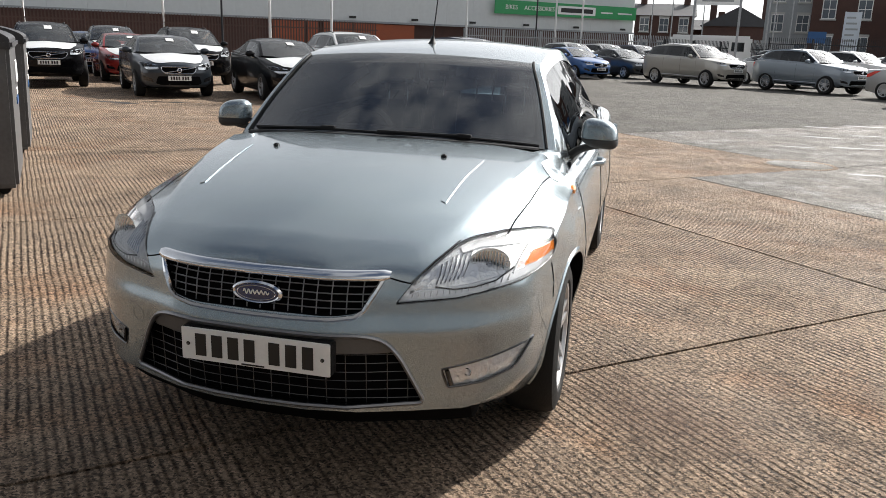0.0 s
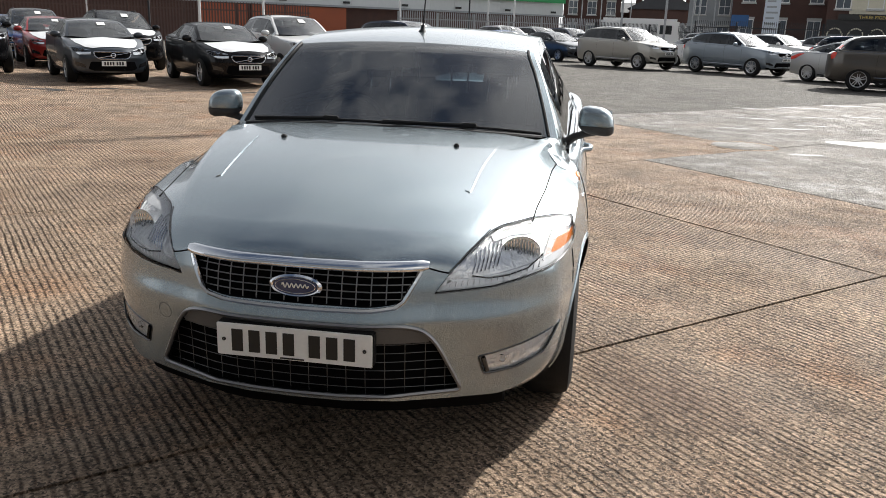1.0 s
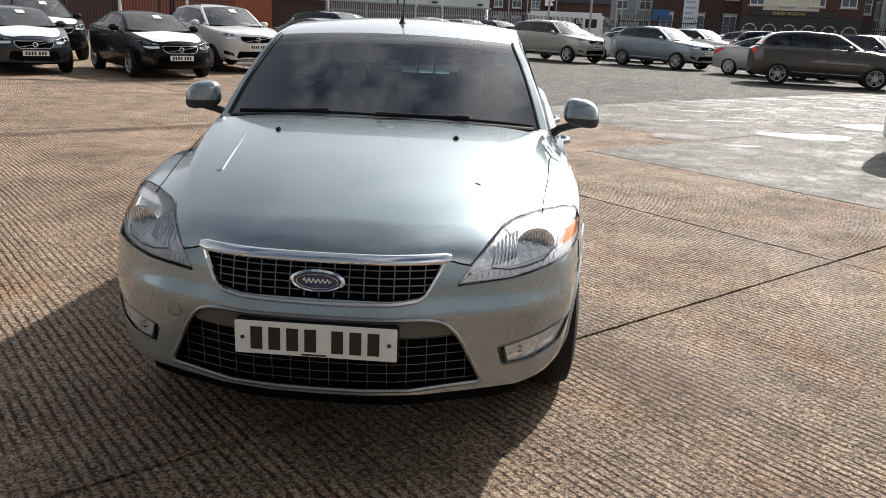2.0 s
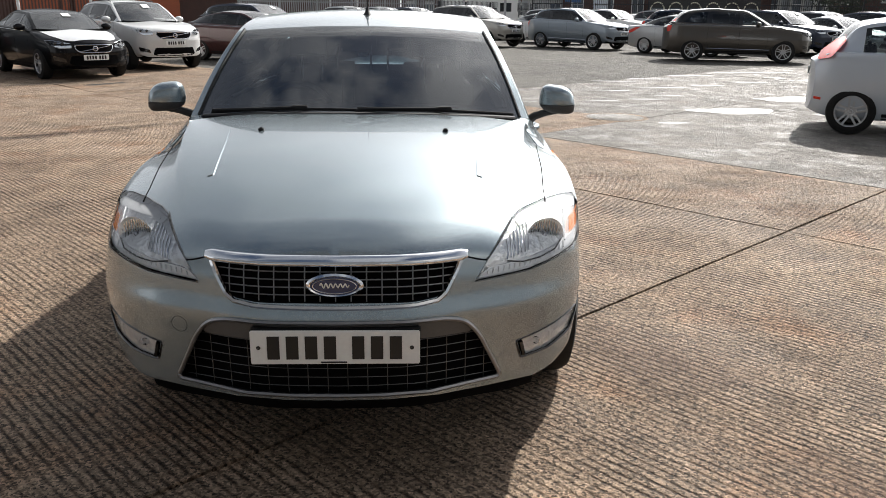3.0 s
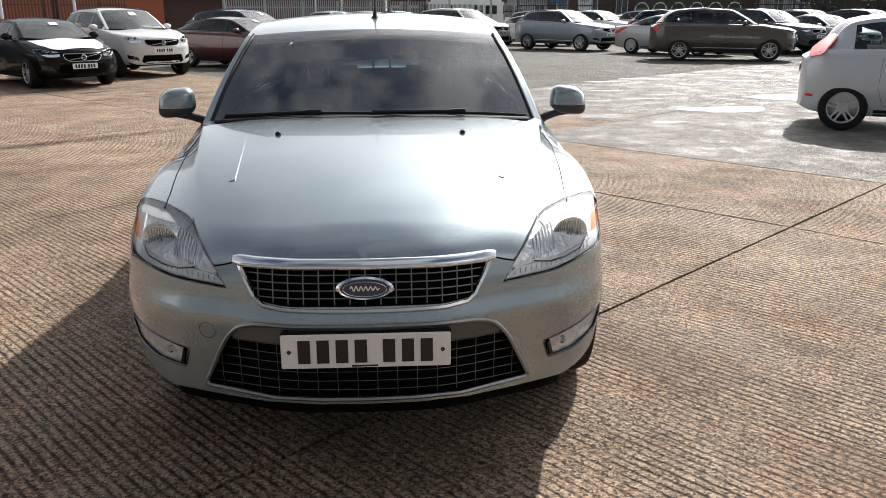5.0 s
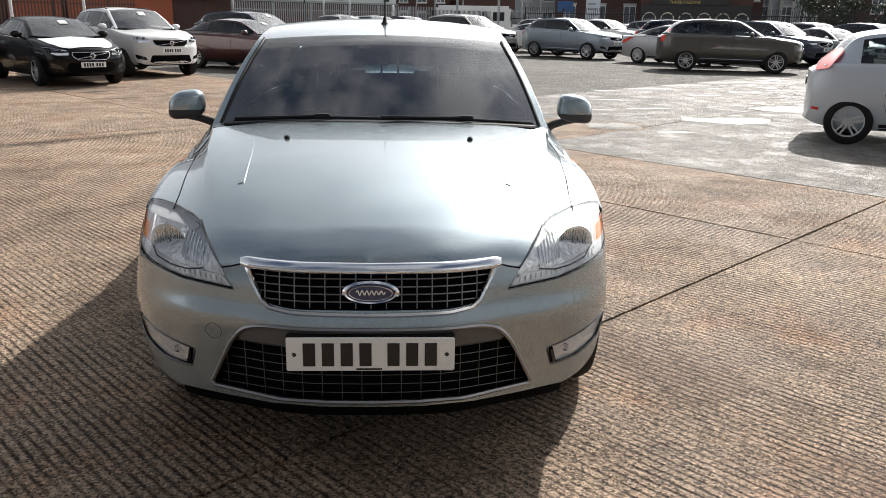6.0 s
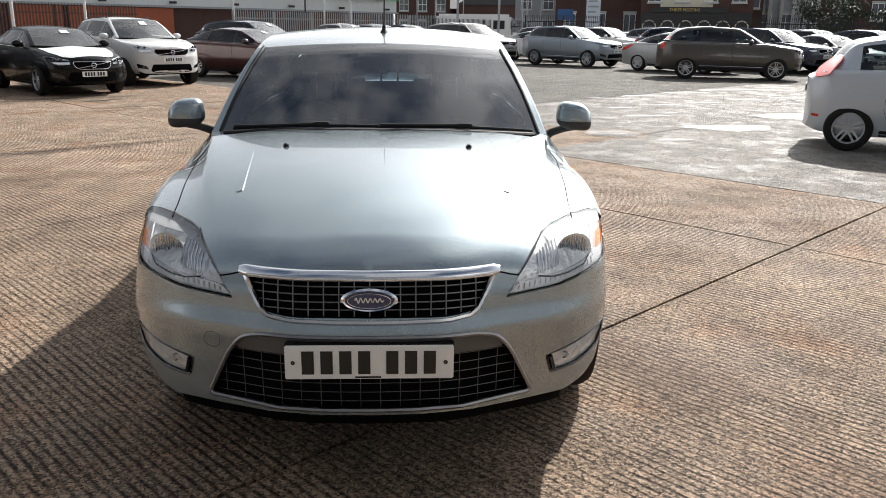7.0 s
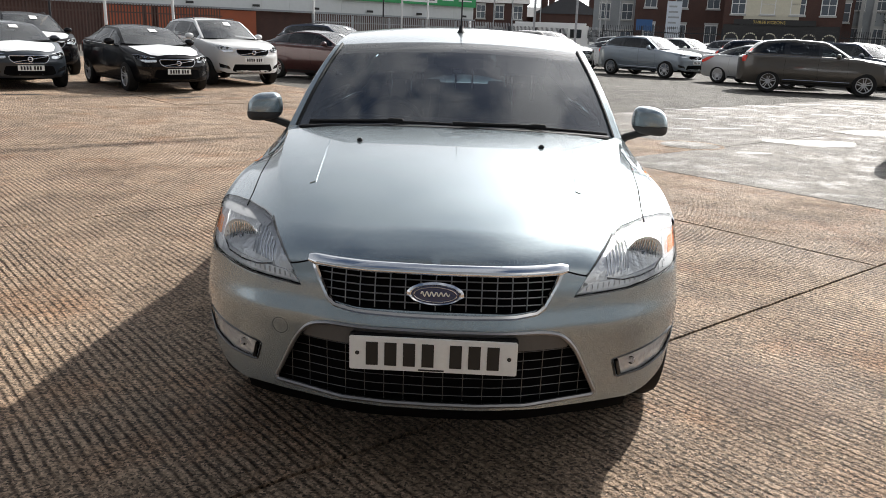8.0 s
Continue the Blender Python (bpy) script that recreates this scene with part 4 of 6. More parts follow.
for sx in (-.235, .235):
    part("plate_screw", lathe(bmesh.new(), [(-.037, .001), (-.0365, .006), (-.033, .007)], 12, "y"), M_BRAKE, hero).location = (sx, 0, .519)
part("small_text_bar", boxed((-.045, -.0358, .468), (.035, -.033, .473)), M_INK, hero)

M_FACET = mat("faceted_reflector", (.96, .97, .98), .13, .55, vary=.06, scale=30, bump=1.0, bscale=34)
M_BOWL = mat("fluted_chrome_bowl", (.97, .98, .99), .14, .15, bump=1.0, bscale=42)
M_BEZEL = mat("silver_bezel", (.88, .89, .91), .24, .45, vary=.1, scale=30)
for sx in (1, -1):
    mi = (lambda p: p) if sx > 0 else mirror
    ax = "x" if sx > 0 else "X"
    lamp = part("headlight", patch(HB, mi(LAMP_R), "y", -.026, step=.04), M_FACET, hero, "clear headlight with an amber indicator")
    ln = part("lens", patch(HB, mi(LAMP_R), "y", .001, step=.03), M_LENS, lamp, "clear lens")
    ln.visible_shadow = False
    part("black_seal", outline(HB, mi(LAMP_R), "y", -.003, .0026), M_GLOSSBLACK, lamp)
    low = [(.448, .694), (.62, .712), (.80, .744), (.862, .762), (.864, .778), (.79, .765), (.62, .738), (.50, .725), (.47, .716)]
    part("lower_bezel", patch(HB, mi(low), "y", -.018, .03, .03), M_BEZEL, lamp)
    for k in range(16):
        u = .478 + k * .0185
        z0 = float(np.interp(u, [.448, .62, .80], [.694, .712, .744])) + .006
        z1 = float(np.interp(u, [.47, .50, .62, .79], [.716, .725, .738, .765])) - .004
        part("bezel_rib", outline(HB, mi([(u, z0), (u + .002, z1)]) if sx > 0 else mirror([(u, z0), (u + .002, z1)]), "y", -.016, .0024, closed=False, per=.05), M_BEZEL, lamp)
    up = [(.585, .838), (.64, .850), (.78, .843), (.852, .836), (.848, .822), (.76, .828), (.65, .832), (.60, .822)]
    part("upper_bezel", patch(HB, mi(up), "y", -.015, .025, .03), M_BEZEL, lamp)
    amber = [(.792, .768), (.806, .802), (.862, .808), (.866, .776)]
    part("amber_indicator", patch(HB, mi(amber), "y", -.022, .02, .02), M_AMBER, lamp, "orange indicator")
    part("divider", outline(HB, mi([(.765, .755), (.775, .79), (.79, .825)]), "y", -.02, .004, closed=False), M_BEZEL, lamp)
    hit = HB.ray_cast(Vector((sx * .690, -3, .788)), Vector((0, 1, 0)))[0]
    bowl = new("reflector_bowl")
    bowl.parent = lamp
    bowl.matrix_basis = pose(sx * .690, hit.y + .012, .786, 0, 0, sx * 24)
    bowl.scale = (1.22, .8, .98)
    part("bowl", lathe(bmesh.new(), [(.002, .060), (.006, .056), (.017, .040), (.024, .015), (.025, .001)], 28, "y"), M_BOWL, bowl)
    for k in range(-6, 7):
        dx = k * .0085
        hz = math.sqrt(max(.0, .0027 - dx * dx))
        part("flute", tube(bmesh.new(), [(dx, .012 - .10 * abs(dx), -hz), (dx, .021 - .18 * abs(dx), 0), (dx, .012 - .10 * abs(dx), hz)], .0020, 6), M_CHROME, bowl)
    part("dark_bezel_line", outline(HB, mi([(.545, .738), (.60, .729), (.66, .733), (.72, .746), (.765, .772)]), "y", -.016, .0028, closed=False), M_GLOSSBLACK, lamp)
    part("bulb_shield", boxed((-.008, .002, -.022), (.008, .010, .012), .004), M_CHROME, bowl)
    for k in range(7):
        u = .545 + k * .0125
        z0, z1 = .742 + k * .003, .742 + k * .003 + .055 + .004 * k
        part("facet_edge", outline(HB, mi([(u, z0), (u + .006, (z0 + z1) / 2), (u + .004, z1)]), "y", -.022, .0028, closed=False, per=.02), M_CHROME, lamp)
    hit = HB.ray_cast(Vector((sx * .487, -3, .722)), Vector((0, 1, 0)))[0]
    part("side_bulb", lathe(bmesh.new(), [(.012, .016), (-.004, .014), (-.012, .001)], 16, "y"), M_FACET, lamp).location = (sx * .476, hit.y + .024, .712)
    fog = part("fog_lamp", patch(HB, mi(FOG_R), "y", -.016, step=.03), M_FACET, hero, "clear fog lamp in a black seal")
    fl = part("lens", patch(HB, mi(round_poly([(.600, .458), (.612, .414), (.70, .426), (.785, .450), (.826, .505), (.72, .483)], .008, 3)), "y", -.004, step=.03), M_LENS, fog)
    fl.visible_shadow = False
    hit = HB.ray_cast(Vector((sx * .655, -3, .446)), Vector((0, 1, 0)))[0]
    part("round_bulb", lathe(bmesh.new(), [(.0, .014), (-.002, .012), (.008, .007), (.010, .001)], 18, "y"), M_CHROME, fog).location = (sx * .655, hit.y + .012, .446)
    part("black_seal", outline(HB, mi(FOG_R), "y", -.002, .0042), M_GLOSSBLACK, fog)
    part("inner_seal", outline(HB, mi([(.596, .462), (.610, .410)]), "y", -.003, .008, closed=False), M_GLOSSBLACK, fog)
    # shut lines
    part("bonnet_gap", outline(HB, mi([(.717, .492), (.724, .60), (.748, .80), (.764, 1.04), (.778, 1.16), (.80, 1.26)]), "z", -.0015, .0032, closed=False), M_CAVITY_SHADE, hero)
    part("front_gap", outline(HB, mi([(.412, .768), (.445, .758), (.474, .752)]), "y", -.001, .003, closed=False), M_CAVITY_SHADE, hero)
    part("lamp_gap", outline(HB, mi([(.474, .754), (.527, .809), (.582, .854)]), "y", .001, .0026, closed=False), M_GLOSSBLACK, hero)
    part("bonnet_blade", patch(HB, mi([(.468, .505), (.488, .50), (.503, .74), (.528, .965), (.502, .972), (.482, .74)]), "z", .0035, .02, .05), M_SILVER, hero)
    part("washer_nozzle", boxed((-.011, -.014, -.004), (.011, .014, .012), .005), M_BLACKPLASTIC, hero).location = (sx * .37, .925, HB.ray_cast(Vector((sx * .37, .925, 3)), Vector((0, 0, -1)))[0].z)
    # flank
    bumper_gap = [(.60, .735), (.63, .66), (.62, .60)]
    part("bumper_gap", outline(HB, bumper_gap, ax, -.001, .0035, closed=False), M_CAVITY_SHADE, hero)
    for a, b in ((1.36, 2.42), (2.435, 3.42)):
        part("door_gap", outline(HB, [(a, .96), (a - .02, .70), (a, .40), (a + .06, .30), (b - .08, .30), (b + .0, .45), (b, .97)], ax, -.001, .0035, closed=False, per=.05), M_CAVITY_SHADE, hero)
        hx = HB.ray_cast(Vector((sx * 3, b - .17, .885)), Vector((-sx, 0, 0)))[0].x
        dh = part("door_handle", tube(bmesh.new(), [(hx - sx * .01, b - .27, .885), (hx + sx * .03, b - .24, .887), (hx + sx * .038, b - .17, .888), (hx + sx * .03, b - .10, .889), (hx - sx * .01, b - .07, .888)], .014, 8), M_SILVER, hero)
    part("side_repeater", patch(HB, round_poly([(1.20, .885), (1.275, .895), (1.275, .915), (1.20, .905)], .008, 3), ax, .006, .01, .02), M_AMBER, hero)
    part("script_bar", patch(HB, [(1.215, .800), (1.30, .800), (1.30, .815), (1.215, .815)], ax, .004, .006, .03), M_CHROME, hero)
    part("sill_trim", patch(HB, [(1.36, .30), (3.42, .30), (3.42, .22), (1.36, .22)], ax, .004, .01, .2), M_BLACKPLASTIC, hero)
    part("belt_trim", tube(bmesh.new(), [(sx * .853, 1.80, .958), (sx * .857, 2.0, .958), (sx * .870, 3.4, 1.005), (sx * .825, 4.0, 1.037)], .010, 6), M_CHROME, hero, "thin chrome window line")
    arch = [(.965 + .372 * math.cos(a), .325 + .372 * math.sin(a)) for a in [math.pi * (-.06 + 1.12 * k / 24) for k in range(25)]]
    part("arch_lip", outline(HB, [p for p in arch if p[1] > .25], ax, -.004, .010, closed=False), M_SILVER, hero)
    # door mirror: painted cap over a dark lower shell on a stalk
    mr = new("door_mirror")
    mr.parent = hero
    mr.matrix_basis = pose(sx * .948, 1.640, 1.102, 0, 0, -sx * 8)
    sh = bmesh.new()
    bmesh.ops.create_uvsphere(sh, u_segments=36, v_segments=24, radius=1)
    for v in sh.verts:
        x, y, z = v.co
        pw = lambda q, e: math.copysign(abs(q) ** e, q)
        v.co = Vector((pw(x, .70) * .086 * (1 - .10 * pw(z, .7)), pw(y, .78) * .066, pw(z, .66) * .068 + .016 * x * sx * -1))
    low_sh = sh.copy()
    bmesh.ops.bisect_plane(sh, geom=sh.verts[:] + sh.edges[:] + sh.faces[:], plane_co=(0, 0, -.022), plane_no=(0, 0, 1), clear_inner=True)
    bmesh.ops.bisect_plane(low_sh, geom=low_sh.verts[:] + low_sh.edges[:] + low_sh.faces[:], plane_co=(0, 0, -.024), plane_no=(0, 0, 1), clear_outer=True)
    part("cap", sh, M_SILVER, mr)
    part("lower_shell", low_sh, M_TRIM, mr, "dark grey plastic shell")
    part("stalk", tube(bmesh.new(), [(-sx * .150, .05, -.125), (-sx * .105, .03, -.088), (-sx * .05, .01, -.066), (.0, .0, -.054)], [.024, .020, .018, .018], 10), M_TRIM, mr)
    part("mirror_glass", boxed((-.068, .058, -.048), (.068, .064, .048), .01), M_CHROME, mr)

# the corners between bonnet, wing and windscreen pillar
for sx in (-1, 1):
    t = bmesh.new()
    for x, y, z in ((.66, 1.19, 0), (.735, 1.16, 0), (.785, 1.15, 0), (.825, 1.19, 0), (.838, 1.30, 0), (.840, 1.46, .930), (.815, 1.48, .968), (.780, 1.43, 1.040), (.72, 1.38, 1.043)):
        t.verts.new((sx * x, y, z or HB.ray_cast(Vector((x, y, 3)), Vector((0, 0, -1)))[0].z + .001))
    bmesh.ops.convex_hull(t, input=t.verts[:])
    bmesh.ops.bevel(t, geom=t.edges[:], offset=.004, segments=2, affect="EDGES")
    part("scuttle_corner", t, M_SILVER, hero, smooth=60)

# tow-eye cover, aerial, wipers
part("tow_cover", outline(HB, [(-.507 + .027 * math.cos(k * math.pi / 10), .547 + .027 * math.sin(k * math.pi / 10)) for k in range(20)], "y", -.001, .0014), M_TRIM, hero)
ae = part("aerial", lathe(bmesh.new(), [(0, .030), (.012, .026), (.03, .014), (.055, .009)], 16, "z"), M_BLACKPLASTIC, hero)
ae.matrix_basis = pose(0, 2.07, 1.470, -18)
part("rod", tube(bmesh.new(), [(0, 0, .05), (0, .015, .28), (0, .03, .50)], [.0042, .0036, .003], 8), M_BLACKPLASTIC, ae)

top_f, iw_, ir_, n_ = hero_top
def on_glass(v, u, d=0.0):
    i = min(int(v * n_), iw_ - 1)
    return top_f(i, u).lerp(top_f(i + 1, u), v * n_ - i) + Vector((0, -d * .5, d))
def glass_band(v0, v1, u0, u1, nv=8, nu=16, d=-.004):
    t = bmesh.new()
    g = [[t.verts.new(on_glass(v0 + (v1 - v0) * i / nv, u0 + (u1 - u0) * k / nu, d)) for k in range(nu + 1)] for i in range(nv + 1)]
    for a, b in zip(g, g[1:]):
        for k in range(nu):
            t.faces.new((a[k], a[k + 1], b[k + 1], b[k]))
    return t
wv = iw_ / n_
fr = part("black_border", glass_band(0, .040, -.93, .93, 3), M_GLOSSBLACK, hero)
part("black_border", glass_band(wv - .018, wv, -.93, .93, 3), M_GLOSSBLACK, hero)
for sx in (-1, 1):
    part("black_border", glass_band(0, wv, sx * .93, sx * .885, 20, 3), M_GLOSSBLACK, hero)
    part("screen_trim", tube(bmesh.new(), [on_glass(wv * k / 20, sx * .945, .004) for k in range(21)], .007, 6), M_BLACKPLASTIC, hero)
cowl = tube(bmesh.new(), [on_glass(.0, u / 10 * .90, .006) + Vector((0, -.025, -.006)) for u in range(-10, 11)], .022, 8, rz=.010)
part("cowl_strip", cowl, M_BLACKPLASTIC, hero, "black plastic strip below the windscreen")
for u0, u1, up in ((-.86, .10, .018), (-.02, .90, .016)):
    wp = part("wiper", tube(bmesh.new(), [on_glass(.003 + up * math.sin(math.pi * k / 14) * .25, u0 + (u1 - u0) * k / 14, .010) for k in range(15)], .007, 6), M_BLACKPLASTIC, hero, "black wiper blade")
    part("arm", tube(bmesh.new(), [on_glass(.0, u0 + .02 + (u1 - u0) * .0, .022) + Vector((0, -.03, .004)), on_glass(.002, u0 + (u1 - u0) * .3, .020), on_glass(.007, u0 + (u1 - u0) * .55, .018)], .008, 6), M_BLACKPLASTIC, wp)
    part("clip", boxed((-.035, -.012, -.008), (.035, .012, .010), .004), M_BLACKPLASTIC, wp).location = on_glass(.007, u0 + (u1 - u0) * .55, .018)

# inside
M_COCKPIT = mat("dark_cockpit_plastic", (0.022, 0.022, 0.023), 0.75, vary=0.2, scale=30, bump=0.1, bscale=300)
for sx in (-1, 1):
    part("door_card", boxed((min(sx * .79, sx * .83), 1.55, .55), (max(sx * .79, sx * .83), 3.60, .985), .015), M_COCKPIT, hero)
    # added dark block that keeps the sunlit window line from showing through the cabin
    part("sill_line_blocker", boxed((min(sx * .745, sx * .785), 2.20, .90), (max(sx * .745, sx * .785), 3.70, 1.045), .012), M_COCKPIT, hero)
dash = part("dashboard", boxed((-.79, 1.30, .72), (.79, 1.86, 1.025), .05), M_COCKPIT, hero)
part("instrument_hood", boxed((-.54, 1.56, .98), (-.20, 1.84, 1.065), .05), M_TRIM, dash)
sw = part("steering_wheel", tube(bmesh.new(), [(.185 * math.cos(k * math.pi / 16), 0, .185 * math.sin(k * math.pi / 16)) for k in range(32)], .015, 8, True), M_TRIM, hero)
sw.matrix_basis = pose(-.37, 1.98, .96, -24)
part("hub", boxed((-.09, -.02, -.07), (.09, .03, .06), .03), M_TRIM, sw)
for a in (0, math.pi, -math.pi / 2):
    part("spoke", tube(bmesh.new(), [(.05 * math.cos(a), 0, .05 * math.sin(a)), (.18 * math.cos(a), 0, .18 * math.sin(a))], .014, 6), M_TRIM, sw)
def hero_seat(x, y, z, lean):
    st = new("front_seat" if y < 2.8 else "rear_seat")
    st.parent = hero
    st.matrix_basis = pose(x, y, z, lean)
    part("backrest", boxed((-.24, -.06, 0), (.24, .09, .60), .055), M_FABRIC, st)
    part("headrest", boxed((-.135, -.05, .665), (.135, .055, .85), .045), M_FABRIC, st)
    for sx in (-.06, .06):
        part("headrest_post", tube(bmesh.new(), [(sx, 0, .56), (sx, 0, .70)], .007, 6), M_CHROME, st)
for x, y, z in ((-.37, 2.48, .56), (.37, 2.48, .56), (-.36, 3.40, .58), (.36, 3.40, .58), (.0, 3.42, .56)):
    hero_seat(x, y, z, -16)
part("parcel_shelf", boxed((-.66, 3.55, .98), (.66, 4.15, 1.01), .01), M_TRIM, hero)
pod = part("mirror_pod", boxed((-.062, 1.665, 1.318), (.062, 1.735, 1.420), .025), M_BLACKPLASTIC, hero)
part("rear_view_mirror", boxed((-.125, 1.80, 1.315), (.125, 1.83, 1.375), .015), M_BLACKPLASTIC, hero)
part("paper_tag", boxed((-.020, 1.655, 1.296), (.022, 1.658, 1.312)), M_WHITE, hero)
for sx in (-1, 1):
    part("sun_visor", boxed((-.19, 1.80, 1.385), (.19, 1.94, 1.405), .008), M_LINER, hero).location = (sx * .34, 0, 0)


# ---- the other cars ----
KINDS = {
    # length, width, height, wheelbase, front overhang, ground, nose, cowl, belt, cowl at, screen top at, roof end at, tail at, wheel radius
    "suv": (4.63, 1.89, 1.68, 2.774, 0.87, 0.27, 0.96, 1.16, 1.14, 1.22, 2.06, 3.95, 4.46, 0.36),
    "big_suv": (4.95, 1.92, 1.75, 2.984, 0.86, 0.28, 1.00, 1.20, 1.17, 1.26, 2.06, 4.35, 4.82, 0.37),
    "hatch": (4.37, 1.80, 1.44, 2.647, 0.90, 0.20, 0.77, 1.01, 1.00, 1.18, 2.02, 3.45, 4.20, 0.325),
    "saloon": (4.63, 1.865, 1.47, 2.776, 0.92, 0.20, 0.77, 0.99, 0.99, 1.26, 2.08, 3.30, 4.15, 0.33),
    "small": (3.87, 1.72, 1.52, 2.489, 0.79, 0.20, 0.76, 0.99, 1.00, 1.02, 1.82, 3.34, 3.70, 0.302),
}


PROTO = {}


def flat_lamp(bvh, poly, s):
    """A lamp body on a car's flank: an outline in the side view on the plane that lies nearest to the bodywork."""
    pts = []
    mid = (sum(p[0] for p in poly) / len(poly), sum(p[1] for p in poly) / len(poly))
    inner = [(mid[0] + (p[0] - mid[0]) * f, mid[1] + (p[1] - mid[1]) * f) for p in poly for f in (.3, .65)]
    for y, z in list(poly) + inner:
        hit = bvh.ray_cast(Vector((s * 3, y, z)), Vector((-s, 0, 0)))[0]
        if hit is not None and abs(hit.x) > .45:
            pts.append((abs(hit.x), y, z))
    q = np.array(pts)
    a = np.c_[q[:, 1], q[:, 2], np.ones(len(q))]
    k = np.linalg.lstsq(a, q[:, 0], rcond=None)[0]
    out = float(np.clip((q[:, 0] - a @ k).max(), 0, .07)) + .006
    t = bmesh.new()
    up = [t.verts.new((s * (k[0] * y + k[1] * z + k[2] + out), y, z)) for y, z in poly]
    dn = [t.verts.new((v.co.x - s * .07, v.co.y, v.co.z)) for v in up]
    t.faces.new(up if s > 0 else up[::-1])
    for i in range(len(up)):
        j = (i + 1) % len(up)
        t.faces.new((up[i], dn[i], dn[j], up[j]))
    bmesh.ops.recalc_face_normals(t, faces=t.faces[:])
    return t


def parked_car(kind, colour, label, m, group="cars parked in the yard", film=False, **more):
    """A parked car; one that was built before is copied with all its parts."""
    key = (kind, colour.name, film)
    if key in PROTO:
        return tagged(copy_thing(PROTO[key], m), label, group=group)
    PROTO[key] = make_car(kind, colour, label, m, group, film=film, **more)
    return PROTO[key]


def make_car(kind, colour, label, m, group="cars parked in the yard", fine=True, wheels=None, spokes=5, double=True, side_tint=True, rear=False, film=False):
    L, W, H, wb, fo, gz, nose, cowl, belt, yc0, yt, yr, yf, wr = KINDS[kind]
    w = W / 2
    tall = belt - 0.97
    k1 = 0.34 + tall * 0.5
    k2 = 0.58 + tall * 0.6
    keys = [
        (0.00, gz + 0.06, .66 * w, .84 * w, k1, .885 * w, k2, .86 * w, nose - .06, .55 * w, nose - .03, nose),
        (0.05, gz + 0.05, .68 * w, .86 * w, k1, .905 * w, k2, .885 * w, nose - .015, .58 * w, nose + .02, nose + .035),
        (0.20, gz + 0.03, .75 * w, .89 * w, k1, .935 * w, k2, .92 * w, nose + .05, .63 * w, nose + .075, nose + .085),
        (0.60, gz, .84 * w, .94 * w, k1, .985 * w, k2, .955 * w, nose + .11, .72 * w, nose * .5 + cowl * .5 + .02, nose * .45 + cowl * .55 + .03),
        (yc0, gz, .88 * w, .955 * w, k1, w, k2, .96 * w, belt - .02, .79 * w, cowl - .035, cowl),
        (yc0 + .14, gz, .88 * w, .955 * w, k1, w, k2, .96 * w, belt - .01, .86 * w, belt, 0.66),
        (yf - .35, gz, .88 * w, .955 * w, k1, w, k2 + .03, .955 * w, belt + .05, .86 * w, belt + .06, 0.70),
    ]
    if kind == "saloon":
        keys += [(yf, gz + .02, .86 * w, .94 * w, k1 + .03, .98 * w, k2 + .04, .92 * w, belt + .04, .76 * w, belt + .06, belt + .07),
                 (L, gz + .08, .70 * w, .82 * w, k1 + .06, .86 * w, k2 + .05, .80 * w, belt - .02, .62 * w, belt + .03, belt + .045)]
    else:
        keys += [(yf, gz + .03, .84 * w, .92 * w, k1 + .03, .965 * w, k2 + .05, .92 * w, belt + .05, .80 * w, belt + .04, belt + .0),
                 (L, gz + .10, .72 * w, .85 * w, k1 + .06, .89 * w, k2 + .05, .83 * w, belt - .10, .66 * w, belt - .06, belt - .05)]
    sc = w / 0.945
    bow = [(x * sc, y * 0.9) for x, y in HERO_BOW]
    prof = [(z * nose / 0.778, y) for z, y in HERO_PROF]
    tail = [(x * sc, y * (0.45 if kind == "small" else 0.7 if kind == "saloon" else 1.0)) for x, y in HERO_TAIL]
    car = thing("car", label, "car", group, m=m)
    res = dict(per=28, steps=34, rings=12) if fine else dict(per=20, steps=20, rings=6)
    body = part("body", body_shell(keys, bow, prof, tail, L, 1.25, mid=0.55, cabin=(yc0 + .08, yf - .05, .84 * w), **res), [colour, M_CAVITY_SHADE], car)
    t = bmesh.new()
    t.from_mesh(body.data)
    bvh = BVHTree.FromBMesh(t)
    t.free()
    fy, ry = fo, fo + wb
    # lower cladding and wheel arches
    cut(body, [cylinder_x(y, wr, wr + .055, s * .62 * w, s * 1.3 * w, 28) for y in (fy, ry) for s in (1, -1)])
    zr = H - .035
    g = {"v": [0, .24, .34, .54, .74, 1.0],
         "yc": [yc0 - .02, yc0 + (yt - yc0) * .68, yt, (yt + yr) * .5, yr, yf], "zc": [cowl - .005, cowl + (H - cowl) * .66, H - .055, H, H - .085, belt + .06],
         "xr": [.83 * w, .73 * w, .675 * w, .665 * w, .65 * w, .70 * w], "yr": [yc0 + .17, yc0 + .17 + (yt - yc0 - .08) * .68, yt + .09, (yt + yr) * .5, yr - .06, yf - .16],
         "zr": [belt + .03, belt + (H - belt) * .64, H - .085, H - .05, H - .135, belt + .09],
         "by": [yc0, yc0 + .8, yf - .6, yf], "bx": [.90 * w, .925 * w, .92 * w, .86 * w], "bz": [belt + .0, belt + .0, belt + .06, belt + .10],
         "ws": .34, "rs": .74, "win": [(yc0 + .30, fy + wb * .47), (fy + wb * .51, fy + wb * .83), (fy + wb * .865, yf - .22)]}
    if kind == "small":
        g["win"] = [(yc0 + .30, fy + wb * .47), (fy + wb * .51, 3.24)]
        g["bx"], g["bz"] = [.90 * w, .925 * w, .915 * w, .90 * w], [belt, belt, belt + .02, belt + .01]
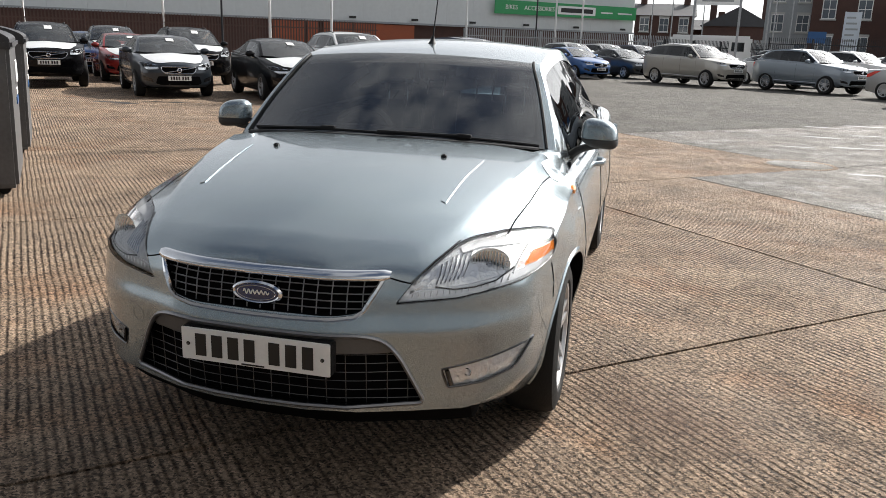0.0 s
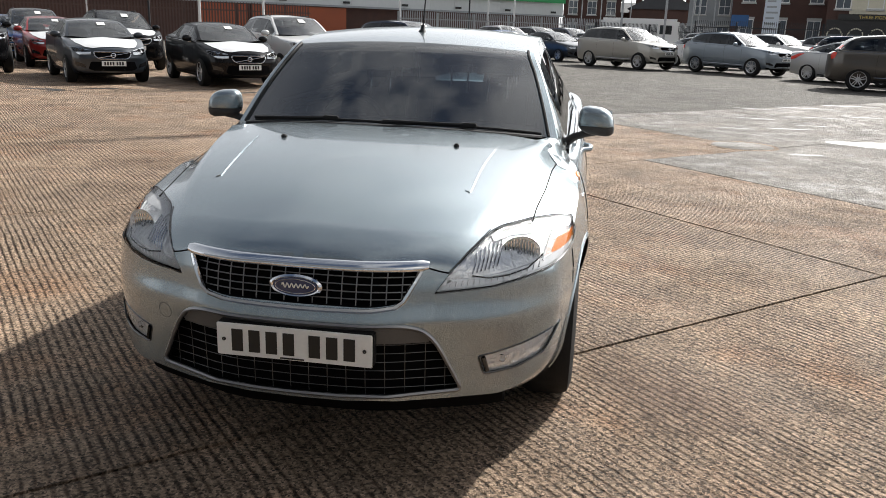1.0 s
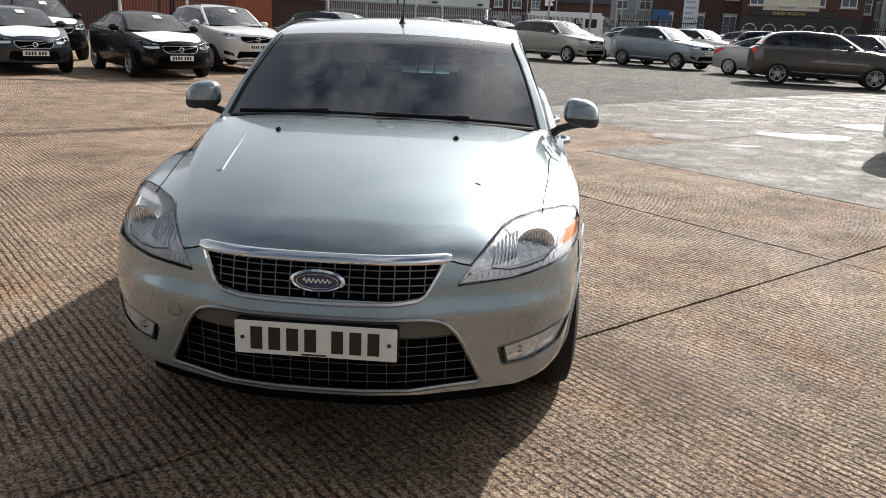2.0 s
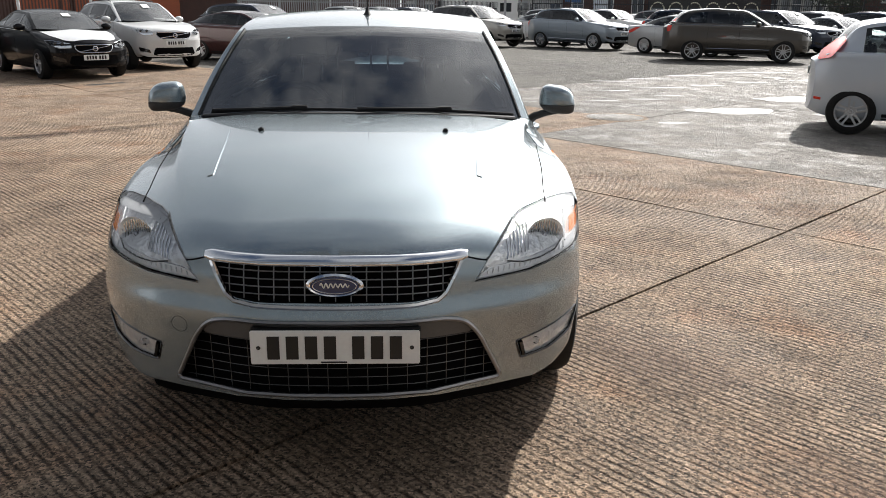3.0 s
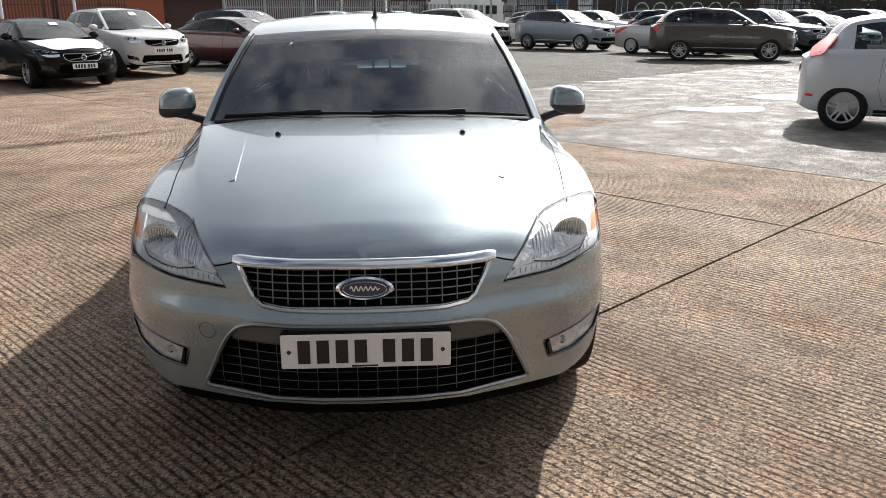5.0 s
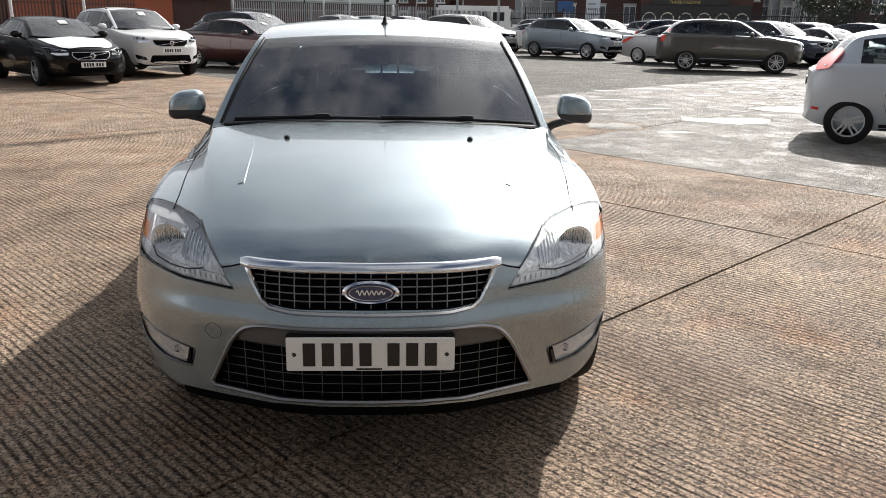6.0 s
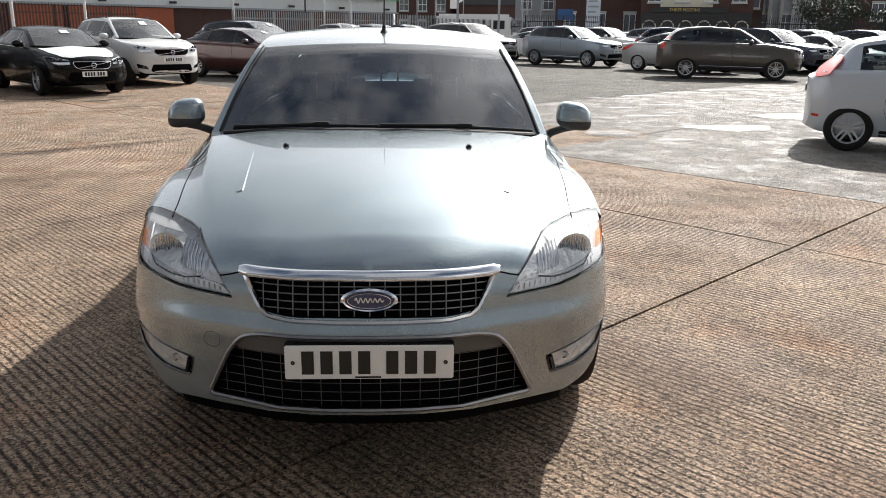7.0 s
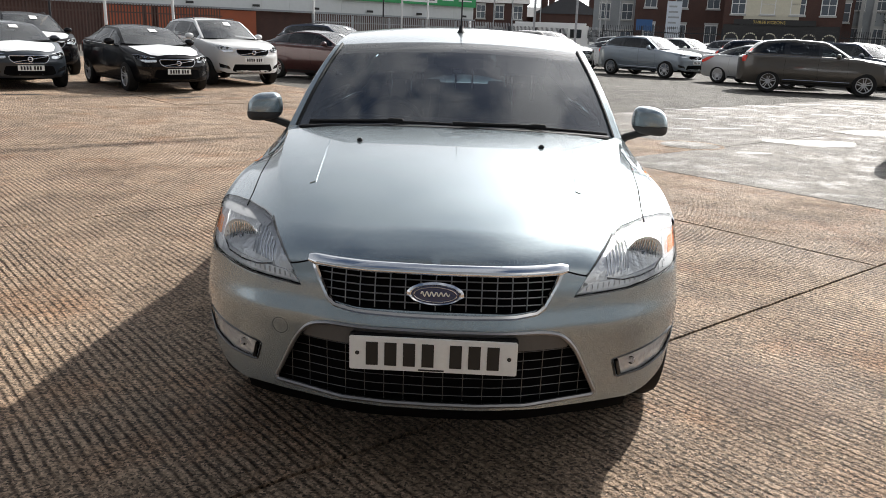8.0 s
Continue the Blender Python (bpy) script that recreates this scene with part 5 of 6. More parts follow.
    tf, iw, ir, nn = greenhouse(car, g, {"paint": colour, "glass": M_GLASS, "side": [M_SIDE, M_TINT if side_tint else M_SIDE, M_TINT]}, 32 if fine else 20)
    tag = bmesh.new()
    i0 = int(iw * .72)
    tag.faces.new([tag.verts.new(tf(i, u) + Vector((0, -.012, .012))) for i, u in ((i0, .02), (i0, .30), (i0 + 2, .30), (i0 + 2, .02))])
    part("paper_ticket", tag, M_WHITE, car, "white paper ticket on the windscreen")
    t = bmesh.new()
    for ch in car.children:
        if ch.name.split(".")[0] in ("body", "pillar_frame", "side_window", "roof", "rear_window"):
            t.from_mesh(ch.data)
    full = BVHTree.FromBMesh(t)
    t.free()
    for s in (-1, 1):
        for y in (fy, ry):
            wheel(car, s * (w - .115), y, wr, .225, wr * .64, s, spokes, double=double, mats=wheels)
    # face
    gz0, gz1 = nose - .20, nose - .045
    gw = .36 * w / .945 * (1.25 if "suv" in kind else 1.15)
    grille = [(-gw, gz1), (gw, gz1), (gw * .98, (gz0 + gz1) / 2), (gw * .78, gz0), (-gw * .78, gz0), (-gw * .98, (gz0 + gz1) / 2)]
    grille = round_poly(grille, .05, 3)
    # grille and intake openings are near-black sheets, shade painted on the skin
    gr = part("grille", patch(bvh, grille, "y", .006, step=.08), M_CAVITY_SHADE, car, "black grille with a chrome surround")
    part("surround", outline(bvh, grille, "y", .008, .009), M_CHROME, gr)
    part("slanted_bar", outline(bvh, [(-gw * .85, gz0 + .02), (gw * .85, gz1 - .02)], "y", .012, .007, closed=False), M_CHROME, gr)
    cy = bvh.ray_cast(Vector((0, -3, (gz0 + gz1) / 2)), Vector((0, 1, 0)))[0].y
    part("round_emblem", lathe(bmesh.new(), [(cy - .014, .036), (cy - .022, .044), (cy - .018, .056), (cy - .008, .060)], 20, "y"), M_CHROME, gr).location = (0, 0, (gz0 + gz1) / 2)
    lamp = [(gw * 1.13, gz1 - .06), (gw * 1.16, gz1 + .035), (.80 * w, nose + .045), (.905 * w, nose + .05), (.90 * w, nose - .02), (.74 * w, gz1 - .075)]
    fogp = [(.62 * w, .36 + tall * .4), (.84 * w, .40 + tall * .4), (.86 * w, .50 + tall * .4), (.66 * w, .44 + tall * .4)]
    low = round_poly([(-.52 * w, .50 + tall * .3), (.52 * w, .50 + tall * .3), (.58 * w, .34 + tall * .3), (.46 * w, .30 + tall * .3), (-.46 * w, .30 + tall * .3), (-.58 * w, .34 + tall * .3)], .03, 2)
    part("lower_intake", patch(bvh, low, "y", .004, step=.08), M_CAVITY_SHADE, car)
    for s in (1, -1):
        q = round_poly(lamp if s > 0 else mirror(lamp), .02, 2)
        hl = part("headlight", patch(bvh, q, "y", .005, step=.06), M_REFLECT, car, "clear headlight")
        part("lens", patch(bvh, q, "y", .014, step=.06), M_LENS, hl)
        for cx in (.66, .78):
            hit = bvh.ray_cast(Vector((s * cx * w, -3, nose - .02)), Vector((0, 1, 0)))[0]
            if hit is not None:
                part("projector", lathe(bmesh.new(), [(-.008, .001), (-.008, .022), (.0, .034), (.01, .036)], 14, "y"), M_GLOSSBLACK, hl).location = (s * cx * w, hit.y - .008, nose - .015)
        part("fog_lamp", patch(bvh, fogp if s > 0 else mirror(fogp), "y", .006, step=.06), M_GLOSSBLACK, car)
        # tail lamps, doors, handles
        ax = "x" if s > 0 else "X"
        if kind == "small":
            tl = [(3.77, .95), (3.60, .99), (3.45, 1.20), (3.475, 1.25), (3.57, 1.22), (3.75, 1.06)]
        elif "suv" in kind:
            tl = [(yf - .29, belt + .22), (yf - .22, belt + .23), (yf - .02, belt + .03), (L - .12, belt - .10), (L - .16, belt - .21), (L - .25, belt - .18), (yf - .13, belt + .0)]
        else:
            tl = [(yf - .26, belt + .0), (yf + .0, belt - .01), (L - .10, belt - .15), (L - .14, belt - .25), (L - .34, belt - .20)]
        if kind != "small":
            part("tail_lamp", patch(full, round_poly(tl, .02, 2), ax, .010, step=.04), M_RED, car, "red tail lamp")
        else:
            tlamp = part("tail_lamp", flat_lamp(full, round_poly(tl, .03, 3), s), M_RED, car, "red tail lamp")
        if kind == "small":
            part("rear_reflector", patch(full, [(3.66, .43), (3.75, .44), (3.75, .475), (3.66, .465)], ax, .006, step=.03), M_RED, car, "small red reflector")
        d0, d1, d2 = yc0 + .18, fy + wb * .49, fy + wb * .84
        zlo = gz + .12
        for a, b in ((d0, d1), (d1 + .012, d2)):
            seam = [(a, belt - .03), (a - .02, zlo + .25), (a + .03, zlo + .02), (b - .06, zlo + .02), (b + .02, zlo + .25), (b, belt - .03)]
            dr = part("door_seam", outline(bvh, seam, ax, -.001, .0028, closed=False, per=.06), M_CAVITY_SHADE, car)
            h = bvh.ray_cast(Vector((s * 3, b - .16, belt - .10)), Vector((-s, 0, 0)))[0]
            part("door_handle", boxed((-.012, -.09, -.014), (.022, .09, .014), .010), colour, car).location = (h.x, b - .16, belt - .10)
        sill = [(fy + wr + .06, gz + .09), (ry - wr - .06, gz + .09), (ry - wr - .06, gz + .01), (fy + wr + .06, gz + .01)]
        part("sill", patch(bvh, sill, ax, .008, step=.12), M_BLACKPLASTIC, car)
        if "suv" in kind:
            part("sill_trim", outline(bvh, [(fy + wr + .06, gz + .14), (ry - wr - .06, gz + .16)], ax, .006, .010, closed=False, per=.1), M_CHROME, car)
            rail = [(s * .60 * w, yt + .25 + i * .18, H - .045 + .03 * (0 < i < 9) - .0012 * i * i) for i in range(10)]
            part("roof_rail", tube(bmesh.new(), rail, .013, 6), M_TRIM if "suv" == kind else M_CHROME, car)
        if kind != "small":
            part("window_trim", outline(bvh, [(yc0 + .3, belt - .022), (yf - .3, belt + .03)], ax, .006, .006, closed=False, per=.1), M_CHROME, car)
        mb = bmesh.new()
        bmesh.ops.create_uvsphere(mb, u_segments=14, v_segments=8, radius=1)
        for v in mb.verts:
            v.co = Vector((v.co.x * .115, v.co.y * .06 + (0.03 if v.co.y > 0 else 0), v.co.z * .075))
        mr = part("door_mirror", mb, colour, car)
        mr.location = (s * (w + .035), yc0 + .46, belt + .06)
        part("stalk", boxed((-.09 - .03, -.02, -.07), (.02 - .03, .03, -.03), .01, Matrix.Scale(s, 4, (1, 0, 0))), M_BLACKPLASTIC, mr)
    plate_bars(car, bvh.ray_cast(Vector((0, -3, gz0 - .10)), Vector((0, 1, 0)))[0].y - .014, gz0 - .10)
    if film:
        sheet = [(-.40 * w, .13), (.40 * w, .13), (.60 * w, .24), (.74 * w, .60), (.80 * w, yc0 - .07), (-.80 * w, yc0 - .07), (-.74 * w, .60), (-.60 * w, .24)]
        part("bonnet_film", patch(bvh, round_poly(sheet, .06, 3), "z", .011, step=.06), M_FILM, car, "white protective film on the bonnet")
    # seats and dashboard
    part("dashboard", boxed((-.74 * w, yc0 + .12, cowl - .30), (.74 * w, yc0 + .55, cowl - .06), .05), M_TRIM, car)
    for s in (-1, 1):
        for y in (yc0 + 1.05, yc0 + 2.0):
            sm = bmesh.new()
            box(sm, (-.25, -.06, 0), (.25, .08, .62), .05)
            box(sm, (-.13, -.03, .66), (.13, .06, .85), .04)
            st = part("seat", sm, M_FABRIC, car)
            st.matrix_basis = pose(s * .36, y, belt - .42, -14)
    if rear:
        hit = bvh.ray_cast(Vector((0, 9, belt - .2)), Vector((0, -1, 0)))[0]
        plate_bars(car, hit.y + .012, belt - .22)
    return car


def at_yard(a, b, turn=42.0):
    p = yard(a, b)
    return pose(p.x, p.y, 0, 0, 0, turn)


P_BLACK = paint("black_paint", (0.004, 0.004, 0.005), 0.0, 0.4, 0.01)
P_BLACK.node_tree.nodes["Principled BSDF"].inputs["Coat Weight"].default_value = 0.45
P_BLACK.node_tree.nodes["Principled BSDF"].inputs["Specular IOR Level"].default_value = 0.02
P_GREY = paint("dark_grey_paint", (0.020, 0.027, 0.036), 0.35, 0.35, 0.01)
P_PEARL = paint("pale_pearl_paint", (0.56, 0.60, 0.65), 0.25, 0.33, 0.03)
P_WHITE = paint("white_paint", (0.72, 0.72, 0.71), 0.0, 0.35, 0.02)
P_RED = paint("red_paint", (0.30, 0.012, 0.010), 0.2, 0.3, 0.02)
P_MAROON = paint("maroon_paint", (0.045, 0.009, 0.009), 0.4, 0.3, 0.02)
P_BLUE = paint("blue_paint", (0.02, 0.10, 0.30), 0.3, 0.3, 0.02)
P_NAVY = paint("navy_paint", (0.012, 0.02, 0.045), 0.3, 0.3, 0.02)
P_SILVERBLUE = paint("silver_blue_paint", (0.25, 0.29, 0.33), 0.5, 0.35, 0.02)
P_SAND = paint("sand_silver_paint", (0.42, 0.40, 0.36), 0.5, 0.35, 0.02)
P_BROWN = paint("bronze_brown_paint", (0.075, 0.065, 0.055), 0.5, 0.32, 0.02)
P_LIGHT = paint("light_silver_paint", (0.45, 0.45, 0.45), 0.5, 0.35, 0.02)

parked_car("hatch", P_BLACK, "black hatchback car with a chrome-edged grille", pose(-6.45, 15.25, 0, 0, 0, 42), film=True)
parked_car("hatch", P_GREY, "dark blue-grey hatchback car parked in the row", pose(-9.42, 14.63, 0, 0, 0, 42), film=True)
parked_car("suv", P_WHITE, "white sport utility car with a black grille", pose(-5.6, 18.2, 0, 0, 0, 42))
parked_car("hatch", P_MAROON, "dark red hatchback car seen from its side", pose(-2.5, 21.3, 0, 0, 0, 62), film=True)
parked_car("suv", P_BLACK, "black sport utility car with a chrome-edged grille", at_yard(-20.7, .2), film=True)
parked_car("suv", P_BLACK, "black sport utility car in the second row", at_yard(-21.8, 4.3), film=True)
parked_car("hatch", P_RED, "bright red hatchback car in the second row", pose(-13.69, 19.11, 0, 0, 0, 42), film=True)
parked_car("hatch", P_BLUE, "bright blue hatchback car in the back row", pose(-17.63, 22.29, 0, 0, 0, 42))
parked_car("hatch", P_WHITE, "white hatchback car in the second row", at_yard(-22.8, 10.2))
parked_car("suv", P_NAVY, "dark navy estate car in the back row", pose(-3.0, 25.5, 0, 0, 0, 62))
parked_car("suv", P_GREY, "dark grey sport utility car in the back row", at_yard(-28, 2.7), film=True)
parked_car("hatch", P_GREY, "dark saloon car at the end of the back row", at_yard(-27, -2.0))

parked_car("big_suv", P_SAND, "sand-silver seven-seat sport utility car", pose(4.68, 32.9, 0, 0, 0, 42))
parked_car("suv", P_SILVERBLUE, "silver-blue sport utility car with paper in its window", pose(8.93, 31.2, 0, 0, 0, 42))
parked_car("saloon", P_LIGHT, "light silver saloon car behind a brown one", pose(12.3, 26.8, 0, 0, 0, 42), side_tint=False)
parked_car("suv", P_BROWN, "bronze-brown sport utility car parked side-on", pose(13.1, 23.8, 0, 0, 0, 72))
parked_car("small", P_PEARL, "white small hatchback car with red tail lamps", pose(9.25, 7.13, 0, 0, 0, 61), spokes=5, rear=True, side_tint=False)
parked_car("hatch", P_GREY, "dark grey hatchback car beside a sand-silver one", pose(1.2, 38.8, 0, 0, 0, 42))
parked_car("suv", P_WHITE, "white sport utility car in the far row", pose(-1.6, 42.5, 0, 0, 0, 42))
parked_car("hatch", P_WHITE, "white hatchback car between two larger ones", pose(8.6, 36.5, 0, 0, 0, 42))

# ---- fences, poles and buildings ----
M_RUST = mat("brown_palisade_paint", (0.085, 0.045, 0.035), 0.6, 0.0, vary=0.35, scale=5)
M_GALV = mat("galvanised_steel", (0.33, 0.34, 0.35), 0.45, 0.6, vary=0.25, scale=6)
M_DARKSTEEL = mat("dark_steel_rail", (0.025, 0.026, 0.03), 0.5, 0.3, vary=0.2, scale=6)
M_CLAD = mat("white_cladding", (0.62, 0.64, 0.64), 0.45, vary=0.06, scale=0.4)
M_CLAD2 = mat("grey_band", (0.30, 0.32, 0.33), 0.5, vary=0.1, scale=0.6)
M_ORANGE = mat("orange_red_wall", (0.33, 0.085, 0.035), 0.7, vary=0.2, scale=1.5)
M_GREEN = mat("green_sign", (0.03, 0.30, 0.10), 0.4, vary=0.08, scale=2)
M_BRICK = mat("dark_brick", (0.075, 0.038, 0.030), 0.85, vary=0.35, scale=1.5, bump=0.3, bscale=12)
M_SLATE = mat("slate_roof", (0.045, 0.045, 0.05), 0.6, vary=0.25, scale=2)
M_CREAM = mat("cream_render", (0.62, 0.58, 0.46), 0.8, vary=0.08, scale=1)
M_DARKFRONT = mat("black_shop_front", (0.012, 0.012, 0.012), 0.4, vary=0.2, scale=2)
M_WINDOW = mat("window_pane", (0.10, 0.12, 0.14), 0.08, coat=0.6)
M_FRAME = mat("white_window_frame", (0.72, 0.72, 0.70), 0.5)
M_GOLD = mat("gold_letter", (0.55, 0.40, 0.10), 0.4)
M_POLE = mat("white_pole", (0.70, 0.70, 0.69), 0.4, vary=0.06, scale=3)
M_CONCRETE = mat("pale_concrete", (0.42, 0.42, 0.40), 0.8, vary=0.12, scale=1)
M_BOARD = mat("pale_board", (0.55, 0.60, 0.66), 0.5, vary=0.05, scale=3)
M_BLUEBOARD = mat("blue_board", (0.02, 0.09, 0.24), 0.5, vary=0.1, scale=3)


def palisade(p0, p1, height, material, label, pitch=0.155, width=0.068, group="", pointed=True, single=0):
    """A steel palisade: upright pales on two rails, with posts."""
    p0, p1 = Vector(p0), Vector(p1)
    d = (p1 - p0)
    length = d.length
    turn = math.degrees(math.atan2(d.y, d.x))
    fence = thing("palisade_fence", label, "fence", kind="structure", m=pose(p0.x, p0.y, 0, 0, 0, turn))
    t = bmesh.new()
    h = height
    prof = [(-width / 2, 0.05), (width / 2, 0.05), (width / 2, h - 0.10), (width * 0.25, h), (-width * 0.25, h), (-width / 2, h - 0.10)] if pointed else [(-width / 2, 0.05), (width / 2, 0.05), (width / 2, h), (-width / 2, h)]
    f = [t.verts.new((x, 0.0, z)) for x, z in prof]
    k = [t.verts.new((x, 0.02, z)) for x, z in prof]
    t.faces.new(f[::-1]); t.faces.new(k)
    for i in range(len(prof)):
        t.faces.new((f[i], f[(i + 1) % len(prof)], k[(i + 1) % len(prof)], k[i]))
    me = bm_mesh(t, "pale", material, 30)
    n = int(length / pitch)
    if n <= 300:
        for i in range(n):
            o = new("pale", me)
            o.parent = fence
            o.location = (i * pitch, -0.03, random.uniform(-0.02, 0.0))
    else:
        t = bmesh.new()
        for i in range(n):
            box(t, (i * pitch - width / 2, -0.03, 0.05), (i * pitch + width / 2, -0.01, h + random.uniform(-0.03, 0)))
        ob = part("pale_row", t, material, fence, smooth=None)
        ob["kind"] = "stuff"
    for z in (0.4, h - 0.45):
        part("rail", boxed((0, -0.005, z - 0.03), (length, 0.045, z + 0.03)), material, fence, smooth=None)
    for i in range(int(length / 2.75) + 1):
        part("post", boxed((i * 2.75 - 0.05, 0.03, -0.02), (i * 2.75 + 0.05, 0.13, h - 0.05)), material, fence, smooth=None)
    return fence


F = -41.0     # the left fence's line
palisade(yard(F, -22), yard(F, 18), 2.42, M_RUST, "brown-painted steel palisade fence along the yard")
palisade(yard(F + .4, 23.5), yard(F + .4, 52), 2.35, M_GALV, "grey galvanised steel palisade fence along the yard", width=0.06)
palisade((9, 58, 0), (40, 48, 0), 2.5, M_DARKSTEEL, "dark steel railing fence in front of the public house", width=0.03, pitch=0.13, pointed=False)
palisade((2, 50, 0), (9, 58, 0), 2.1, M_DARKSTEEL, "dark steel railing gate beside the fence", width=0.03, pitch=0.14, pointed=False)


def flag_pole(x, y, h=9.0, r=0.05, material=None, label="tall white pole behind the fence"):
    t = lathe(bmesh.new(), [(0, r * 1.6), (0.25, r * 1.6), (0.26, r), (h, r * 0.6)], 12, "z")
    p = thing("pole", label, "pole", "poles along the fence", m=pose(x, y, 0))
    part("shaft", t, material or M_POLE, p)
    part("base_plate", boxed((-.15, -.15, 0), (.15, .15, .03), .005), M_GALV, p)


def along(azimuth, dist):
    """A place in a direction from the walk's start."""
    return 1.143 + dist * math.sin(radians(azimuth)), -2.2 + dist * math.cos(radians(azimuth))


for azm, dist, mt in ((-41.15, 46, 0), (-32.95, 44, 0), (-29.24, 44, 1), (-26.1, 43, 0), (-21.95, 45, 0), (-12.64, 52, 0), (-7.81, 56, 1), (-6.51, 57, 0), (-4.71, 58, 0)):
    flag_pole(*along(azm, dist), material=M_DARKSTEEL if mt else M_POLE, label="tall dark pole behind the fence" if mt else "tall white pole behind the fence", r=0.06 if mt else 0.075)
for azm, dist in ((1.2, 62), (3.2, 66), (7.2, 60), (7.6, 63), (8.6, 70), (-.1, 60)):
    flag_pole(*along(azm, dist), h=10, material=M_GALV, label="tall grey pole near the gate")

# the long shed
shed = thing("shed", "long white-clad industrial shed with a green sign", "industrial building", kind="structure")
SC = -56.0
def shed_box(name, a, b0, b1, z0, z1, material, d=0.3, label=""):
    p = yard(a, b0)
    ob = part(name, boxed((0, 0, z0), (b1 - b0, d, z1)), material, shed, label, smooth=None)
    ob.matrix_basis = pose(p.x, p.y, 0, 0, 0, 42.0)
    return ob
E2turn = math.degrees(math.atan2(E2.y, E2.x))
p_end = yard(SC, 49.6)
for i in range(34):
    b1 = 49.6 - i * 2.4
    q = shed_box("cladding_sheet", SC, b1 - 2.39, b1, 2.72, 9.5, M_CLAD, 0.25)
shed_box("lower_wall", SC - .35, -35, 49.5, 0, 2.74, M_BRICK, 0.2, "dark brick lower wall")
shed_box("grey_band", SC + .28, -35, 49.6, 2.66, 2.80, M_CLAD2, 0.06)
shed_box("end_wall", SC - 25, 49.2, 49.5, 0, 9.5, M_CLAD, 24.5)
for b0, b1 in ((20.0, 27.5), (16.2, 19.6)):
    shed_box("orange_panel", SC + .1, b0, b1, 0.3, 2.6, M_ORANGE, 0.1, "orange-red painted wall panel")
for k in range(6):
    shed_box("wall_vent", SC + .27, 22 + k * 5.2, 22.55 + k * 5.2, 2.95, 3.12, M_DARKFRONT, 0.1)
sign = thing("sign", "green and white shop sign fixed to the shed", "sign", kind="structure", m=pose(*yard(SC + .36, 34.6)[:2], 0, 0, 0, E2turn))
part("board", boxed((0, -.06, 3.85), (14.9, 0, 4.95), .01), M_GREEN, sign)
part("white_logo_bar", boxed((6.3, -.075, 4.05), (10.3, -.05, 4.75)), M_WHITE, sign)
part("dark_logo_bar", boxed((6.6, -.085, 4.22), (10.0, -.07, 4.58)), M_DARKFRONT, sign)
def lettering(text, parent, size, m, material, name="lettering"):
    cu = bpy.data.curves.new(name, "FONT")
    cu.body, cu.size, cu.extrude, cu.align_x, cu.align_y = text, size, 0.008, "CENTER", "CENTER"
    tmp_ob = new("lettering", cu)
    dg = bpy.context.evaluated_depsgraph_get()
    me = bpy.data.meshes.new_from_object(tmp_ob.evaluated_get(dg))
    bpy.data.objects.remove(tmp_ob)
    me.materials.clear()
    me.materials.append(material)
    ob = new(name, me)
    ob.parent = parent
    ob.matrix_basis = m
    return ob
lettering("BIKES", sign, .5, pose(1.6, -.075, 4.4, 90), M_WHITE)
lettering("ACCESSORIES", sign, .5, pose(4.4, -.075, 4.4, 90), M_WHITE)
part("small_white_bar", boxed((10.9, -.075, 4.3), (12.2, -.055, 4.42)), M_WHITE, sign)
part("small_white_bar", boxed((12.8, -.075, 4.3), (14.4, -.055, 4.42)), M_WHITE, sign)


def sash(parent, x, z, w=1.0, h=1.5):
    wd = new("window")
    wd.parent = parent
    wd.location = (x, 0, z)
    part("pane", boxed((-w / 2, -.02, -h / 2), (w / 2, .02, h / 2)), M_WINDOW, wd, smooth=None)
    for a, b in (((-w / 2 - .07, -.06, -h / 2 - .07), (-w / 2, .0, h / 2 + .07)), ((w / 2, -.06, -h / 2 - .07), (w / 2 + .07, .0, h / 2 + .07)), ((-w / 2, -.06, h / 2), (w / 2, .0, h / 2 + .07)), ((-w / 2, -.06, -h / 2 - .07), (w / 2, .0, -h / 2)), ((-w / 2, -.05, -.03), (w / 2, .0, .03)), ((-.025, -.045, -h / 2), (.025, .0, h / 2))):
        part("frame", boxed(a, b), M_FRAME, wd, smooth=None)
    part("sill", boxed((-w / 2 - .15, -.16, -h / 2 - .2), (w / 2 + .15, .0, -h / 2 - .07)), M_CONCRETE, wd, smooth=None)
    part("lintel", boxed((-w / 2 - .12, -.04, h / 2 + .07), (w / 2 + .12, .0, h / 2 + .28)), M_CONCRETE, wd, smooth=None)


